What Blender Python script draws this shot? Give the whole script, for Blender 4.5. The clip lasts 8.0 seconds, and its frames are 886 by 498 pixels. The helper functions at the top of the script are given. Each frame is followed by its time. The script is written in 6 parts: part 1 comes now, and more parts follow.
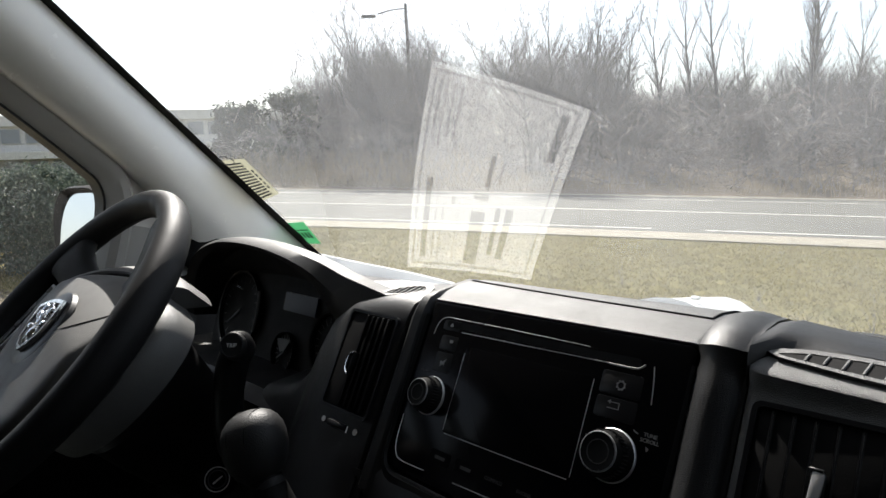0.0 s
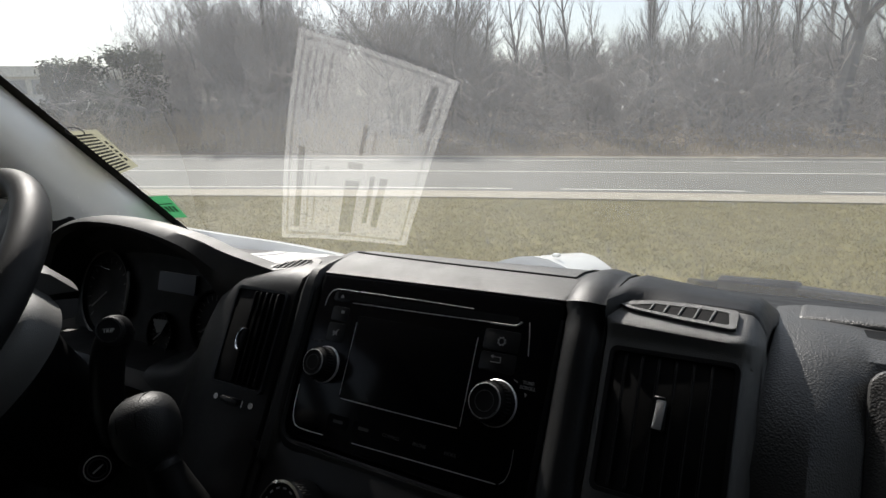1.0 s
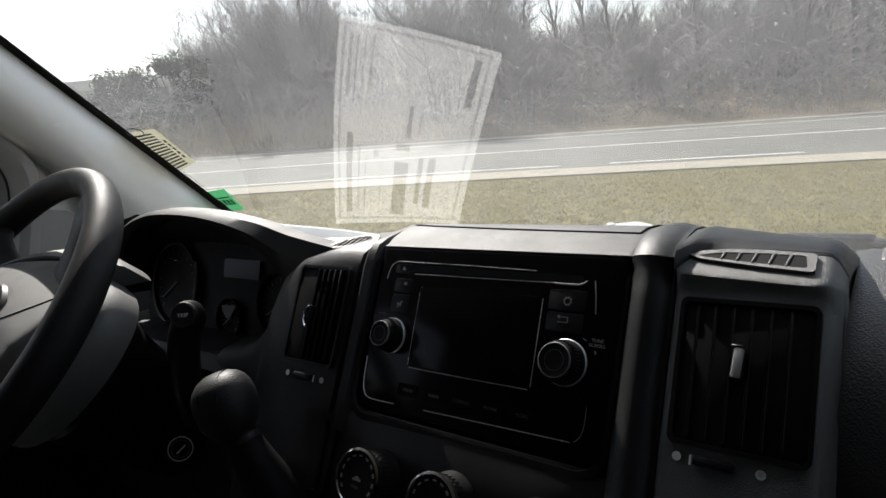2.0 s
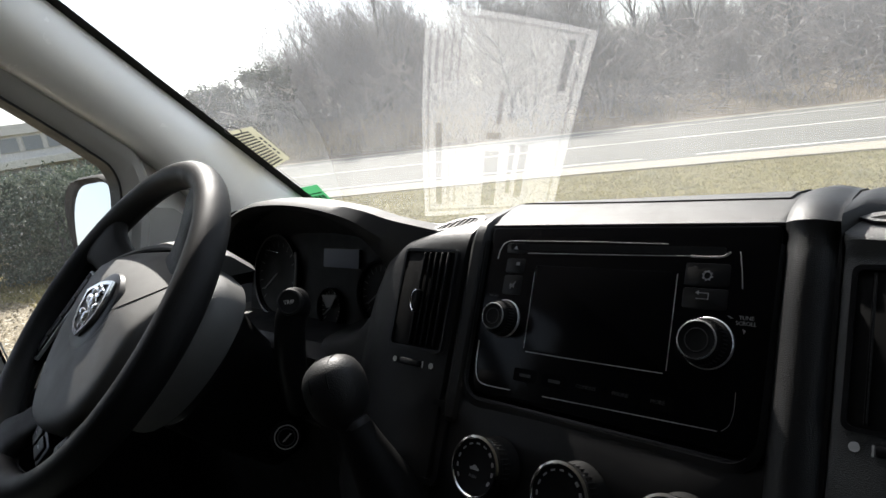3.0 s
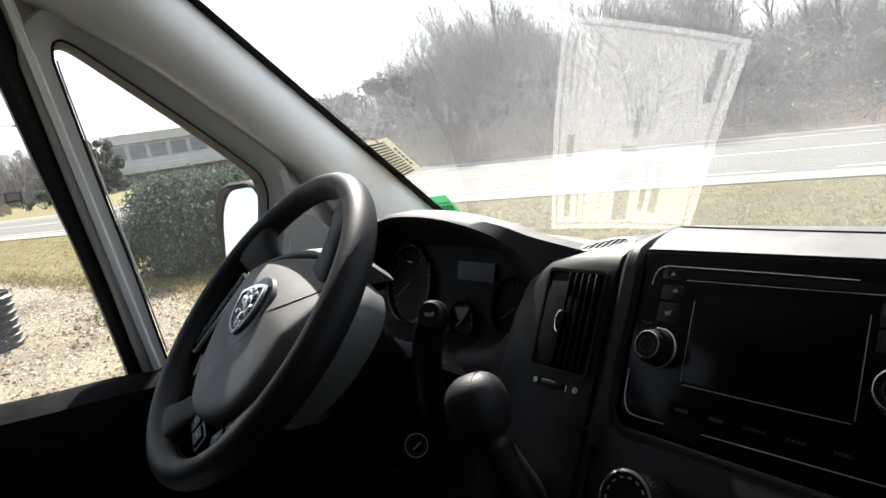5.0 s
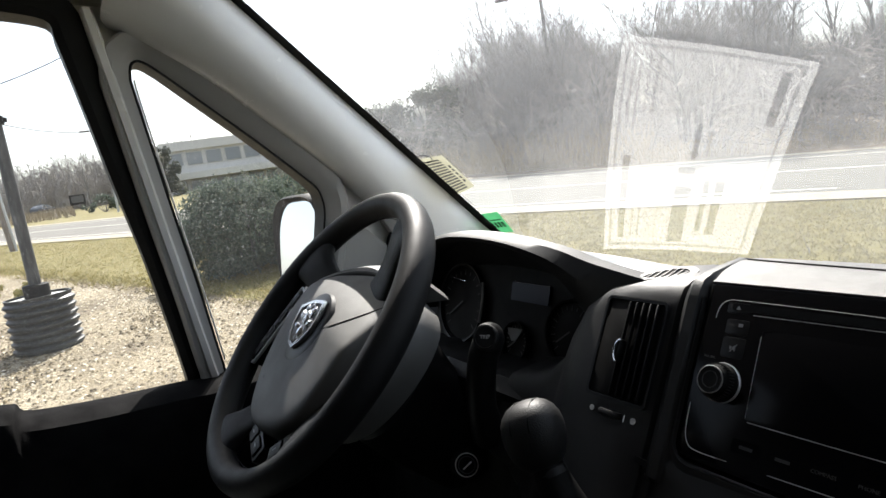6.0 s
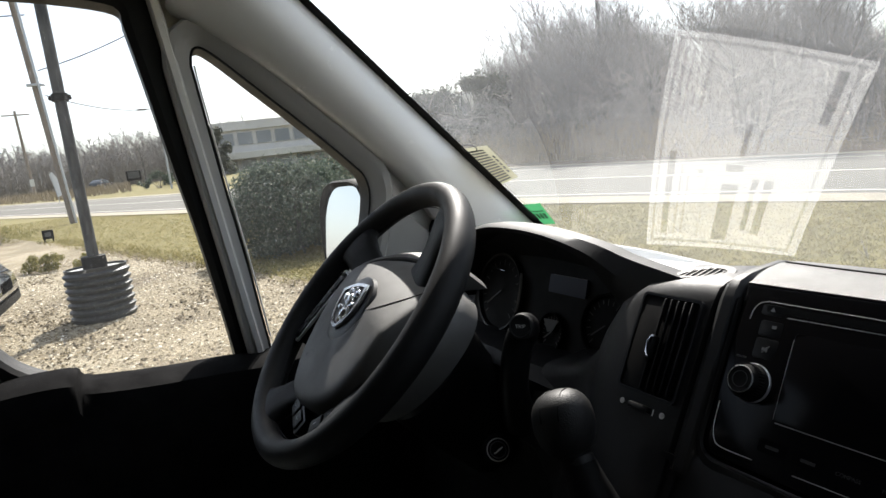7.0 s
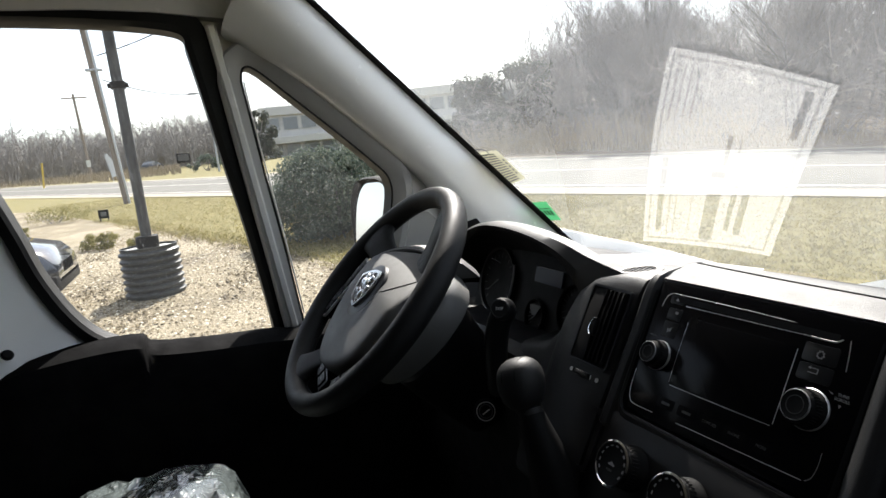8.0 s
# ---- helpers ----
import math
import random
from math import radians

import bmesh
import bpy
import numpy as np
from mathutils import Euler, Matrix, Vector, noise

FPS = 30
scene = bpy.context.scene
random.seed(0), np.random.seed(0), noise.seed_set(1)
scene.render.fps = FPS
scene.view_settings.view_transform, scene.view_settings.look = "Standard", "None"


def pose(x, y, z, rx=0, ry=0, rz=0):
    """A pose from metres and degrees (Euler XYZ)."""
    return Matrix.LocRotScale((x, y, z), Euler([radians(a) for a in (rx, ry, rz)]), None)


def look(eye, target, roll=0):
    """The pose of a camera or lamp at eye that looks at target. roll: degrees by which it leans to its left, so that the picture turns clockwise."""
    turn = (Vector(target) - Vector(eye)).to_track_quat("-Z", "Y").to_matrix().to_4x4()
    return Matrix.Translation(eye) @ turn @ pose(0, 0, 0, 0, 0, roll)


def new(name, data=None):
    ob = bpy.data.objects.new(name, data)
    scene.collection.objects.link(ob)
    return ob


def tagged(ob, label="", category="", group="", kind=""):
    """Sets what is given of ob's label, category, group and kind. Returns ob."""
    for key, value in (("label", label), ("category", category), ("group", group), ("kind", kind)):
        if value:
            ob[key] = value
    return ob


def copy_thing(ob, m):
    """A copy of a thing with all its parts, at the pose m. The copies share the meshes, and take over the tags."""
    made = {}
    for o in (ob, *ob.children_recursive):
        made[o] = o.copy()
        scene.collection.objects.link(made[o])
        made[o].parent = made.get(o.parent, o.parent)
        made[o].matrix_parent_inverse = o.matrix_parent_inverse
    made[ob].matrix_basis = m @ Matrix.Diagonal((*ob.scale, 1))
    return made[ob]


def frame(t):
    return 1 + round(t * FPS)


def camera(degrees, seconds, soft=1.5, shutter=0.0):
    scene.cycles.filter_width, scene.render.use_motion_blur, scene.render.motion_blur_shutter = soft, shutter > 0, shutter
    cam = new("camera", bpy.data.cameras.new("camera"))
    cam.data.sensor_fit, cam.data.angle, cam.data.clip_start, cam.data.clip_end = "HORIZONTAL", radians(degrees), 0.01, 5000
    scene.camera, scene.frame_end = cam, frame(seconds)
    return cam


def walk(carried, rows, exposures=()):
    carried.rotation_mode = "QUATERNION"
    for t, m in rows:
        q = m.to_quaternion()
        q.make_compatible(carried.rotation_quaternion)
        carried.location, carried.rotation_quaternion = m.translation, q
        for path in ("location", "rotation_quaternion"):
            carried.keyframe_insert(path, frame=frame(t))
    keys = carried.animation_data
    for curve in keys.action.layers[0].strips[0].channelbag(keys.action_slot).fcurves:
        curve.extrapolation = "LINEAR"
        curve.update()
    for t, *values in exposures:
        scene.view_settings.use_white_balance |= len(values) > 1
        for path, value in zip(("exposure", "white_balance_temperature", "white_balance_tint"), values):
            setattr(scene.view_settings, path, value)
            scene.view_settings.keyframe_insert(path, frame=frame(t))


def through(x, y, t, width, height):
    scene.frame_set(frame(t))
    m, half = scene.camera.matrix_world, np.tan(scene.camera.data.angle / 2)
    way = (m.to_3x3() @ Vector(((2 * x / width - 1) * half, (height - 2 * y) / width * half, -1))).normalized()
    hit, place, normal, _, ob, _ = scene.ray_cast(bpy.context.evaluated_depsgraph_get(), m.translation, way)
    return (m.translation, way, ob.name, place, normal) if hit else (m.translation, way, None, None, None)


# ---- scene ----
# ---------------------------------------------------------------- camera
cam = camera(70.8, 8.0)
PATH = [
    (0, (0.27, -0.306, 1.526), (-1.165, 1.061, 1.258), -3.1),
    (0.5, (0.252, -0.325, 1.536), (-1.0, 1.195, 1.184), -2.0),
    (1, (0.277, -0.336, 1.539), (-0.829, 1.28, 1.132), -3.4),
    (1.2, (0.283, -0.339, 1.535), (-0.811, 1.283, 1.116), -4.4),
    (2.5, (0.254, -0.346, 1.521), (-1.083, 1.077, 1.088), -9.8),
    (3, (0.233, -0.348, 1.508), (-1.184, 1.005, 1.106), -10.4),
    (3.5, (0.22, -0.354, 1.501), (-1.264, 0.935, 1.133), -9.9),
    (4, (0.219, -0.358, 1.507), (-1.331, 0.855, 1.152), -10.4),
    (4.5, (0.213, -0.36, 1.515), (-1.39, 0.787, 1.174), -10.8),
    (4.7, (0.21, -0.363, 1.518), (-1.409, 0.765, 1.184), -10.4),
    (6, (0.207, -0.38, 1.539), (-1.513, 0.607, 1.273), -9.0),
    (6.5, (0.205, -0.387, 1.543), (-1.547, 0.541, 1.282), -8.1),
    (7, (0.225, -0.387, 1.544), (-1.557, 0.475, 1.256), -7.3),
    (7.5, (0.318, -0.377, 1.564), (-1.494, 0.4, 1.228), -7.8),
    (8, (0.391, -0.4, 1.571), (-1.441, 0.339, 1.257), -6.5),
]
walk(cam, [(t, look(eye, target, roll)) for t, eye, target, roll in PATH],
     exposures=[(0, 1.05), (0.5, 0.79), (1, 0.57), (2.5, 1.10), (3.5, 1.50), (4, 1.67), (4.5, 1.57), (6, 1.42), (6.5, 1.33), (7, 1.18), (7.5, 1.32), (8, 1.41)])

# ---------------------------------------------------------------- light
SUN_DIR = Vector((-0.584, 0.409, 0.701)).normalized()
sun_data = bpy.data.lights.new("sun", "SUN")
sun_data.energy, sun_data.angle, sun_data.color = 5.0, radians(0.6), (1.0, 0.955, 0.895)
sun = new("sun", sun_data)
sun.matrix_world = look(SUN_DIR * 30, (0, 0, 0))
world = bpy.data.worlds.new("sky")
scene.world = world
world.use_nodes = True
wn = world.node_tree
sky = wn.nodes.new("ShaderNodeTexSky")
sky.sky_type, sky.sun_disc = "NISHITA", False
sky.sun_elevation = math.asin(SUN_DIR.z)
sky.sun_rotation = math.atan2(SUN_DIR.x, SUN_DIR.y) % (2 * math.pi)
sky.air_density, sky.dust_density, sky.ozone_density = 1.0, 2.0, 0.6
haze = wn.nodes.new("ShaderNodeMix")   # thin white overcast veil over the clear sky
haze.data_type = "RGBA"
haze.inputs[0].default_value = 0.42
haze.inputs[7].default_value = (4.5, 4.65, 4.9, 1)
wn.links.new(sky.outputs[0], haze.inputs[6])
wn.links.new(haze.outputs[2], wn.nodes["Background"].inputs[0])
wn.nodes["Background"].inputs[1].default_value = 0.12


# ---------------------------------------------------------------- materials
def shader(name, base, rough=0.5, metal=0.0, spec=0.5):
    m = bpy.data.materials.new(name)
    m.use_nodes = True
    b = m.node_tree.nodes["Principled BSDF"]
    b.inputs["Base Color"].default_value = (*base, 1)
    b.inputs["Roughness"].default_value = rough
    b.inputs["Metallic"].default_value = metal
    b.inputs["Specular IOR Level"].default_value = spec
    return m, m.node_tree, b


def coords(nt, scale=1.0, stretch=(1, 1, 1)):
    tc = nt.nodes.new("ShaderNodeTexCoord")
    mp = nt.nodes.new("ShaderNodeMapping")
    mp.inputs["Scale"].default_value = [scale * s for s in stretch]
    nt.links.new(tc.outputs["Object"], mp.inputs[0])
    return mp.outputs[0]


def noise_tex(nt, vec, scale, detail=4.0, rough=0.55):
    n = nt.nodes.new("ShaderNodeTexNoise")
    n.inputs["Scale"].default_value, n.inputs["Detail"].default_value, n.inputs["Roughness"].default_value = scale, detail, rough
    nt.links.new(vec, n.inputs["Vector"])
    return n.outputs["Fac"]


def ramp(nt, fac, stops):
    r = nt.nodes.new("ShaderNodeValToRGB")
    els = r.color_ramp.elements
    while len(els) < len(stops):
        els.new(0.5)
    for e, (p, c) in zip(els, stops):
        e.position, e.color = p, (*c, 1)
    nt.links.new(fac, r.inputs[0])
    return r.outputs[0]


def mixcol(nt, fac, a, b, mode="MIX"):
    m = nt.nodes.new("ShaderNodeMix")
    m.data_type, m.blend_type = "RGBA", mode
    for sock, v in ((m.inputs[0], fac), (m.inputs[6], a), (m.inputs[7], b)):
        if isinstance(v, (int, float)):
            sock.default_value = v
        elif isinstance(v, tuple):
            sock.default_value = (*v, 1)
        else:
            nt.links.new(v, sock)
    return m.outputs[2]


def bump(nt, b, height, strength, dist=0.001):
    n = nt.nodes.new("ShaderNodeBump")
    n.inputs["Strength"].default_value, n.inputs["Distance"].default_value = strength, dist
    nt.links.new(height, n.inputs["Height"])
    nt.links.new(n.outputs[0], b.inputs["Normal"])


def plastic(name, base, rough=0.45, grain=900.0, strength=0.5, dust=0.25, dist=0.0006, cells=True, spec=0.5):
    """Moulded plastic: leather-like grain, faint dust and handling marks."""
    m, nt, b = shader(name, base, rough, 0.0, spec)
    v = coords(nt)
    dirt = noise_tex(nt, v, 14, 6, 0.65)
    light = tuple(min(1, c * (1 + dust) + 0.012 * dust * 4) for c in base)
    col = ramp(nt, dirt, [(0.35, base), (0.72, light)])
    nt.links.new(col, b.inputs["Base Color"])
    rr = ramp(nt, noise_tex(nt, v, 30, 5), [(0.3, (rough * 0.88,) * 3), (0.75, (min(1, rough * 1.2),) * 3)])
    nt.links.new(rr, b.inputs["Roughness"])
    if cells:
        vo = nt.nodes.new("ShaderNodeTexVoronoi")
        vo.feature = "SMOOTH_F1"
        vo.inputs["Scale"].default_value = grain
        nt.links.new(v, vo.inputs["Vector"])
        bump(nt, b, vo.outputs["Distance"], strength, dist)
    else:
        bump(nt, b, noise_tex(nt, v, grain, 3), strength, dist)
    return m


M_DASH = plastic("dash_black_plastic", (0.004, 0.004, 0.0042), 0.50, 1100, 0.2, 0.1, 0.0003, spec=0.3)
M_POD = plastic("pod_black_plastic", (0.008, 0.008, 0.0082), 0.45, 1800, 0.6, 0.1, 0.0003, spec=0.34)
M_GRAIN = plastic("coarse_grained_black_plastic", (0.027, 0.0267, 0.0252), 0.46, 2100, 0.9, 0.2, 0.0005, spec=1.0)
# black cover plastic with its base lifted to imitate sunlight on it
M_COVER = plastic("fine_grained_sunlit_plastic", (0.074, 0.074, 0.072), 0.52, 2200, 0.8, 0.2, 0.0004, spec=0.46)
M_PEBBLE = plastic("pebbled_black_plastic", (0.030, 0.030, 0.0292), 0.44, 900, 0.7, 0.3, 0.0006, spec=0.6)
M_SMOOTH = plastic("smooth_black_plastic", (0.0045, 0.0045, 0.005), 0.38, 1500, 0.1, 0.1, cells=False, spec=0.25)
M_DARK = plastic("matte_black_plastic", (0.003, 0.003, 0.003), 0.6, 1500, 0.2, 0.1, cells=False, spec=0.12)
M_RIM = plastic("wheel_rim_rubber", (0.006, 0.006, 0.006), 0.52, 1200, 0.5, 0.1, 0.0005, spec=0.20)
M_HUB = plastic("hub_black_plastic", (0.052, 0.051, 0.0475), 0.62, 1000, 0.6, 0.1, 0.0004, spec=1.0)
M_GREY = plastic("grey_trim_plastic", (0.72, 0.705, 0.665), 0.24, 900, 0.12, 0.05, 0.0004, spec=0.75)
M_GREY2 = plastic("grey_frame_plastic", (0.34, 0.332, 0.31), 0.45, 900, 0.25, 0.05)
M_SEAL = plastic("black_rubber_seal", (0.004, 0.004, 0.004), 0.55, 1200, 0.2, 0.1, cells=False, spec=0.25)
M_DOOR = plastic("door_black_plastic", (0.003, 0.003, 0.0032), 0.8, 700, 0.5, 0.1, spec=0.03)
M_CEIL = plastic("headliner_fabric", (0.42, 0.41, 0.38), 0.9, 1300, 0.5, 0.05, cells=False)
M_WHITE = plastic("white_van_paint", (0.80, 0.79, 0.765), 0.22, 300, 0.02, 0.02, cells=False)
M_LINE = shader("printed_white", (0.62, 0.62, 0.60), 0.5)[0]
M_DIMLINE = shader("printed_grey", (0.06, 0.06, 0.06), 0.5)[0]
M_FAINT = shader("faint_print", (0.022, 0.022, 0.022), 0.5)[0]
M_KNOB = plastic("lever_black_plastic", (0.010, 0.010, 0.010), 0.52, 900, 0.4, 0.1, spec=0.3)
M_SATIN = shader("satin_metal", (0.55, 0.55, 0.55), 0.38, 0.7)[0]
M_CHROME = shader("chrome", (0.75, 0.75, 0.76), 0.16, 1.0)[0]
M_GLOSS = shader("piano_black", (0.003, 0.003, 0.0035), 0.16, 0.0, 0.08)[0]
M_SCREEN = shader("screen_glass", (0.003, 0.003, 0.0035), 0.16, 0.0, 0.07)[0]
M_MARK = shader("printed_mid_grey", (0.26, 0.26, 0.26), 0.5)[0]
M_LCD = shader("lcd_panel", (0.026, 0.036, 0.066), 0.3, 0.0, 0.15)[0]
M_MIRROR = shader("mirror_silver", (0.86, 0.87, 0.88), 0.02, 1.0)[0]


def emblem_material():
    m, nt, b = shader("chrome_emblem", (0.78, 0.80, 0.84), 0.18, 1.0)
    bump(nt, b, noise_tex(nt, coords(nt), 170, 2), 0.9, 0.004)
    return m


M_EMBLEM = emblem_material()


def glass_material(name, film, tint=(1, 1, 1), specks=0.5, ior=1.5):
    """Clear automotive glass with a thin film of dust that scatters daylight."""
    m = bpy.data.materials.new(name)
    m.use_nodes = True
    nt = m.node_tree
    nt.nodes.clear()
    out = nt.nodes.new("ShaderNodeOutputMaterial")
    clear = nt.nodes.new("ShaderNodeBsdfTransparent")
    clear.inputs[0].default_value = (*tint, 1)
    gloss = nt.nodes.new("ShaderNodeBsdfGlossy")
    gloss.inputs["Roughness"].default_value = 0.0
    fres = nt.nodes.new("ShaderNodeFresnel")
    fres.inputs[0].default_value = ior
    surf = nt.nodes.new("ShaderNodeMixShader")
    nt.links.new(fres.outputs[0], surf.inputs[0])
    nt.links.new(clear.outputs[0], surf.inputs[1])
    nt.links.new(gloss.outputs[0], surf.inputs[2])
    dust = nt.nodes.new("ShaderNodeBsdfTranslucent")
    dust.inputs[0].default_value = (0.82, 0.84, 0.86, 1)
    v = coords(nt)
    big = noise_tex(nt, v, 5, 5, 0.6)
    fine = noise_tex(nt, coords(nt, 1, (1, 1, 0.6)), 190, 3, 0.6)
    amount = ramp(nt, big, [(0.3, (film * 0.75,) * 3), (0.75, (film * 1.25,) * 3)])
    dots = ramp(nt, fine, [(0.64, (0, 0, 0)), (0.74, (specks,) * 3)])
    total = mixcol(nt, 1.0, amount, dots, "ADD")
    mix = nt.nodes.new("ShaderNodeMixShader")
    nt.links.new(total, mix.inputs[0])
    nt.links.new(surf.outputs[0], mix.inputs[1])
    nt.links.new(dust.outputs[0], mix.inputs[2])
    nt.links.new(mix.outputs[0], out.inputs[0])
    return m


M_WINDSCREEN = glass_material("dusty_windscreen_glass", 0.062, (0.93, 0.96, 0.95), 0.16, 2.3)
M_SIDEGLASS = glass_material("side_window_glass", 0.012, (0.95, 0.96, 0.95), 0.10, 1.6)


# ---------------------------------------------------------------- mesh helpers
def part(name, bm, material, parent=None, label="", smooth=True, facing=None):
    """Links a bmesh as one mesh object, as a child of parent where one is given. facing: the way an open sheet faces."""
    me = bpy.data.meshes.new(name)
    bmesh.ops.recalc_face_normals(bm, faces=bm.faces)
    if facing:
        bm.faces.ensure_lookup_table()
        bm.normal_update()
        if sum((f.normal.dot(Vector(facing)) * f.calc_area() for f in bm.faces)) < 0:
            bmesh.ops.reverse_faces(bm, faces=bm.faces)
    bm.to_mesh(me)
    bm.free()
    return mesh_part(name, me, material, parent, label, smooth)


def mesh_part(name, me, material, parent=None, label="", smooth=True):
    me.materials.append(material)
    if smooth and len(me.polygons):
        me.shade_smooth()
        me.set_sharp_from_angle(angle=radians(38))
    ob = new(name, me)
    ob.parent = parent
    if label:
        ob["label"] = label
    return ob


def thing(name, label, category, at=(0, 0, 0), group="", kind=""):
    ob = new(name)
    ob.empty_display_size = 0.02
    ob.location = at
    return tagged(ob, label, category, group, kind)


def box(size, at=(0, 0, 0), bevel=0.0, segs=2, bm=None, m=None):
    bm = bm or bmesh.new()
    mat = (m or Matrix()) @ Matrix.Translation(at) @ Matrix.Diagonal((*size, 1))
    r = bmesh.ops.create_cube(bm, size=1, matrix=mat)
    if bevel:
        edges = {e for v in r["verts"] for e in v.link_edges}
        bmesh.ops.bevel(bm, geom=list(edges), offset=bevel, segments=segs, affect="EDGES", profile=0.5)
    return bm


def loft(rings, closed=True, caps=True, bm=None):
    """Skin between rings of equally many points."""
    bm = bm or bmesh.new()
    vs = [[bm.verts.new(p) for p in r] for r in rings]
    n = len(vs[0])
    for a, b in zip(vs, vs[1:]):
        for i in range(n if closed else n - 1):
            j = (i + 1) % n
            bm.faces.new((a[i], a[j], b[j], b[i]))
    if caps and closed:
        bm.faces.new(vs[0][::-1])
        bm.faces.new(vs[-1])
    return bm


def curve_pts(pts, n):
    """n points along a smooth curve through pts."""
    pts = [Vector(p) for p in pts]
    k = len(pts)
    out = []
    for i in range(n):
        s = i / (n - 1) * (k - 1)
        a = min(int(s), k - 2)
        u = s - a
        p0, p1, p2, p3 = pts[max(a - 1, 0)], pts[a], pts[a + 1], pts[min(a + 2, k - 1)]
        out.append(0.5 * (2 * p1 + (p2 - p0) * u + (2 * p0 - 5 * p1 + 4 * p2 - p3) * u * u + (3 * p1 - p0 - 3 * p2 + p3) * u ** 3))
    return out


def tube(pts, radii, sides=10, bm=None, closed=False, flat=1.0, up=None):
    """A round bar along pts."""
    pts = [Vector(p) for p in pts]
    n = len(pts)
    if isinstance(radii, (int, float)):
        radii = [radii] * n
    rings = []
    side = None
    for i, p in enumerate(pts):
        d = (pts[(i + 1) % n] - pts[i - 1]) if closed else pts[min(i + 1, n - 1)] - pts[max(i - 1, 0)]
        d.normalize()
        if side is None:
            ref = Vector(up) if up else (Vector((0, 0, 1)) if abs(d.z) < 0.9 else Vector((1, 0, 0)))
            side = d.cross(ref).normalized()
        side = (side - d * side.dot(d)).normalized()
        top = side.cross(d)
        rings.append([p + side * math.cos(a) * radii[i] + top * math.sin(a) * radii[i] * flat
                      for a in (2 * math.pi * j / sides for j in range(sides))])
    if closed:
        bm = loft(rings + [rings[0]], True, False, bm)
        bmesh.ops.remove_doubles(bm, verts=bm.verts, dist=1e-6)
        return bm
    return loft(rings, True, True, bm)


def revolve(profile, m=None, n=40, bm=None):
    """Turns a profile of (radius, height) round z."""
    m = m or Matrix()
    rings = [[m @ Vector((r * math.cos(2 * math.pi * j / n), r * math.sin(2 * math.pi * j / n), h)) for j in range(n)] for r, h in profile]
    return loft(rings, True, profile[-1][0] < 0.002 or profile[0][0] < 0.002, bm)


def plate(outline, depth, m=None, bevel=0.0, bm=None):
    """A flat outline (x, y) given depth along -z, with an eased front edge."""
    m = m or Matrix()
    cx = sum(p[0] for p in outline) / len(outline)
    cy = sum(p[1] for p in outline) / len(outline)

    def inset(d):
        out = []
        n = len(outline)
        for i, p in enumerate(outline):
            a, b = Vector(outline[i - 1]), Vector(outline[(i + 1) % n])
            t = (b - a).normalized()
            nrm = Vector((-t.y, t.x))
            if nrm.dot(Vector((cx - p[0], cy - p[1]))) < 0:
                nrm = -nrm
            out.append(Vector(p) + nrm * d)
        return out
    rings = [[m @ Vector((*p, -depth)) for p in outline]]
    if bevel:
        rings += [[m @ Vector((*p, -bevel)) for p in outline],
                  [m @ Vector((p.x, p.y, -bevel * 0.3)) for p in inset(bevel * 0.3)],
                  [m @ Vector((p.x, p.y, 0)) for p in inset(bevel)]]
    else:
        rings += [[m @ Vector((*p, 0)) for p in outline]]
    return loft(rings, True, True, bm)


def ring_plate(outer, inner, depth, m=None, bm=None):
    """A flat frame between two outlines of equally many points."""
    m = m or Matrix()
    bm = bm or bmesh.new()
    loops = [[bm.verts.new(m @ Vector((*p, z))) for p in o] for o, z in ((outer, -depth), (outer, 0), (inner, 0), (inner, -depth))]
    n = len(outer)
    for a, b in zip(loops, loops[1:] + loops[:1]):
        for i in range(n):
            j = (i + 1) % n
            bm.faces.new((a[i], a[j], b[j], b[i]))
    return bm


def rounded(x0, y0, x1, y1, r, n=6):
    """Outline of a rectangle with round corners."""
    out = []
    for cx, cy, a0 in ((x1 - r, y1 - r, 0), (x0 + r, y1 - r, 90), (x0 + r, y0 + r, 180), (x1 - r, y0 + r, 270)):
        for i in range(n + 1):
            a = radians(a0 + 90 * i / n)
            out.append((cx + r * math.cos(a), cy + r * math.sin(a)))
    return out


def bars(rects, m, thick=0.0004, bm=None):
    """Thin raised bars (x0, y0, x1, y1) on a face."""
    bm = bm or bmesh.new()
    for x0, y0, x1, y1 in rects:
        box((abs(x1 - x0), abs(y1 - y0), thick), ((x0 + x1) / 2, (y0 + y1) / 2, thick / 2), bm=bm, m=m)
    return bm


def lettering(name, text, size, m, material, parent, label=""):
    """Letters as thin mesh, centred at the pose m."""
    cu = bpy.data.curves.new(name, "FONT")
    cu.body, cu.size, cu.extrude, cu.resolution_u = text, size, 0.0002, 2
    cu.align_x, cu.align_y = "CENTER", "CENTER"
    tmp = bpy.data.objects.new(name, cu)
    scene.collection.objects.link(tmp)
    bpy.context.view_layer.update()
    me = bpy.data.meshes.new_from_object(tmp.evaluated_get(bpy.context.evaluated_depsgraph_get()))
    bpy.data.objects.remove(tmp)
    bpy.data.curves.remove(cu)
    me.transform(m)
    return mesh_part(name, me, material, parent, label, smooth=False)


def basis(o, x, y):
    """A pose at o with the given x and y axes; z is the outward normal."""
    x, y = Vector(x).normalized(), Vector(y).normalized()
    z = x.cross(y).normalized()
    return Matrix(((x.x, y.x, z.x, o[0]), (x.y, y.y, z.y, o[1]), (x.z, y.z, z.z, o[2]), (0, 0, 0, 1)))


# ---------------------------------------------------------------- cab shell
def glass_edge(z):
    """Half width of the windscreen at the height z."""
    return 0.95 - 0.30 * (z - 1.361)


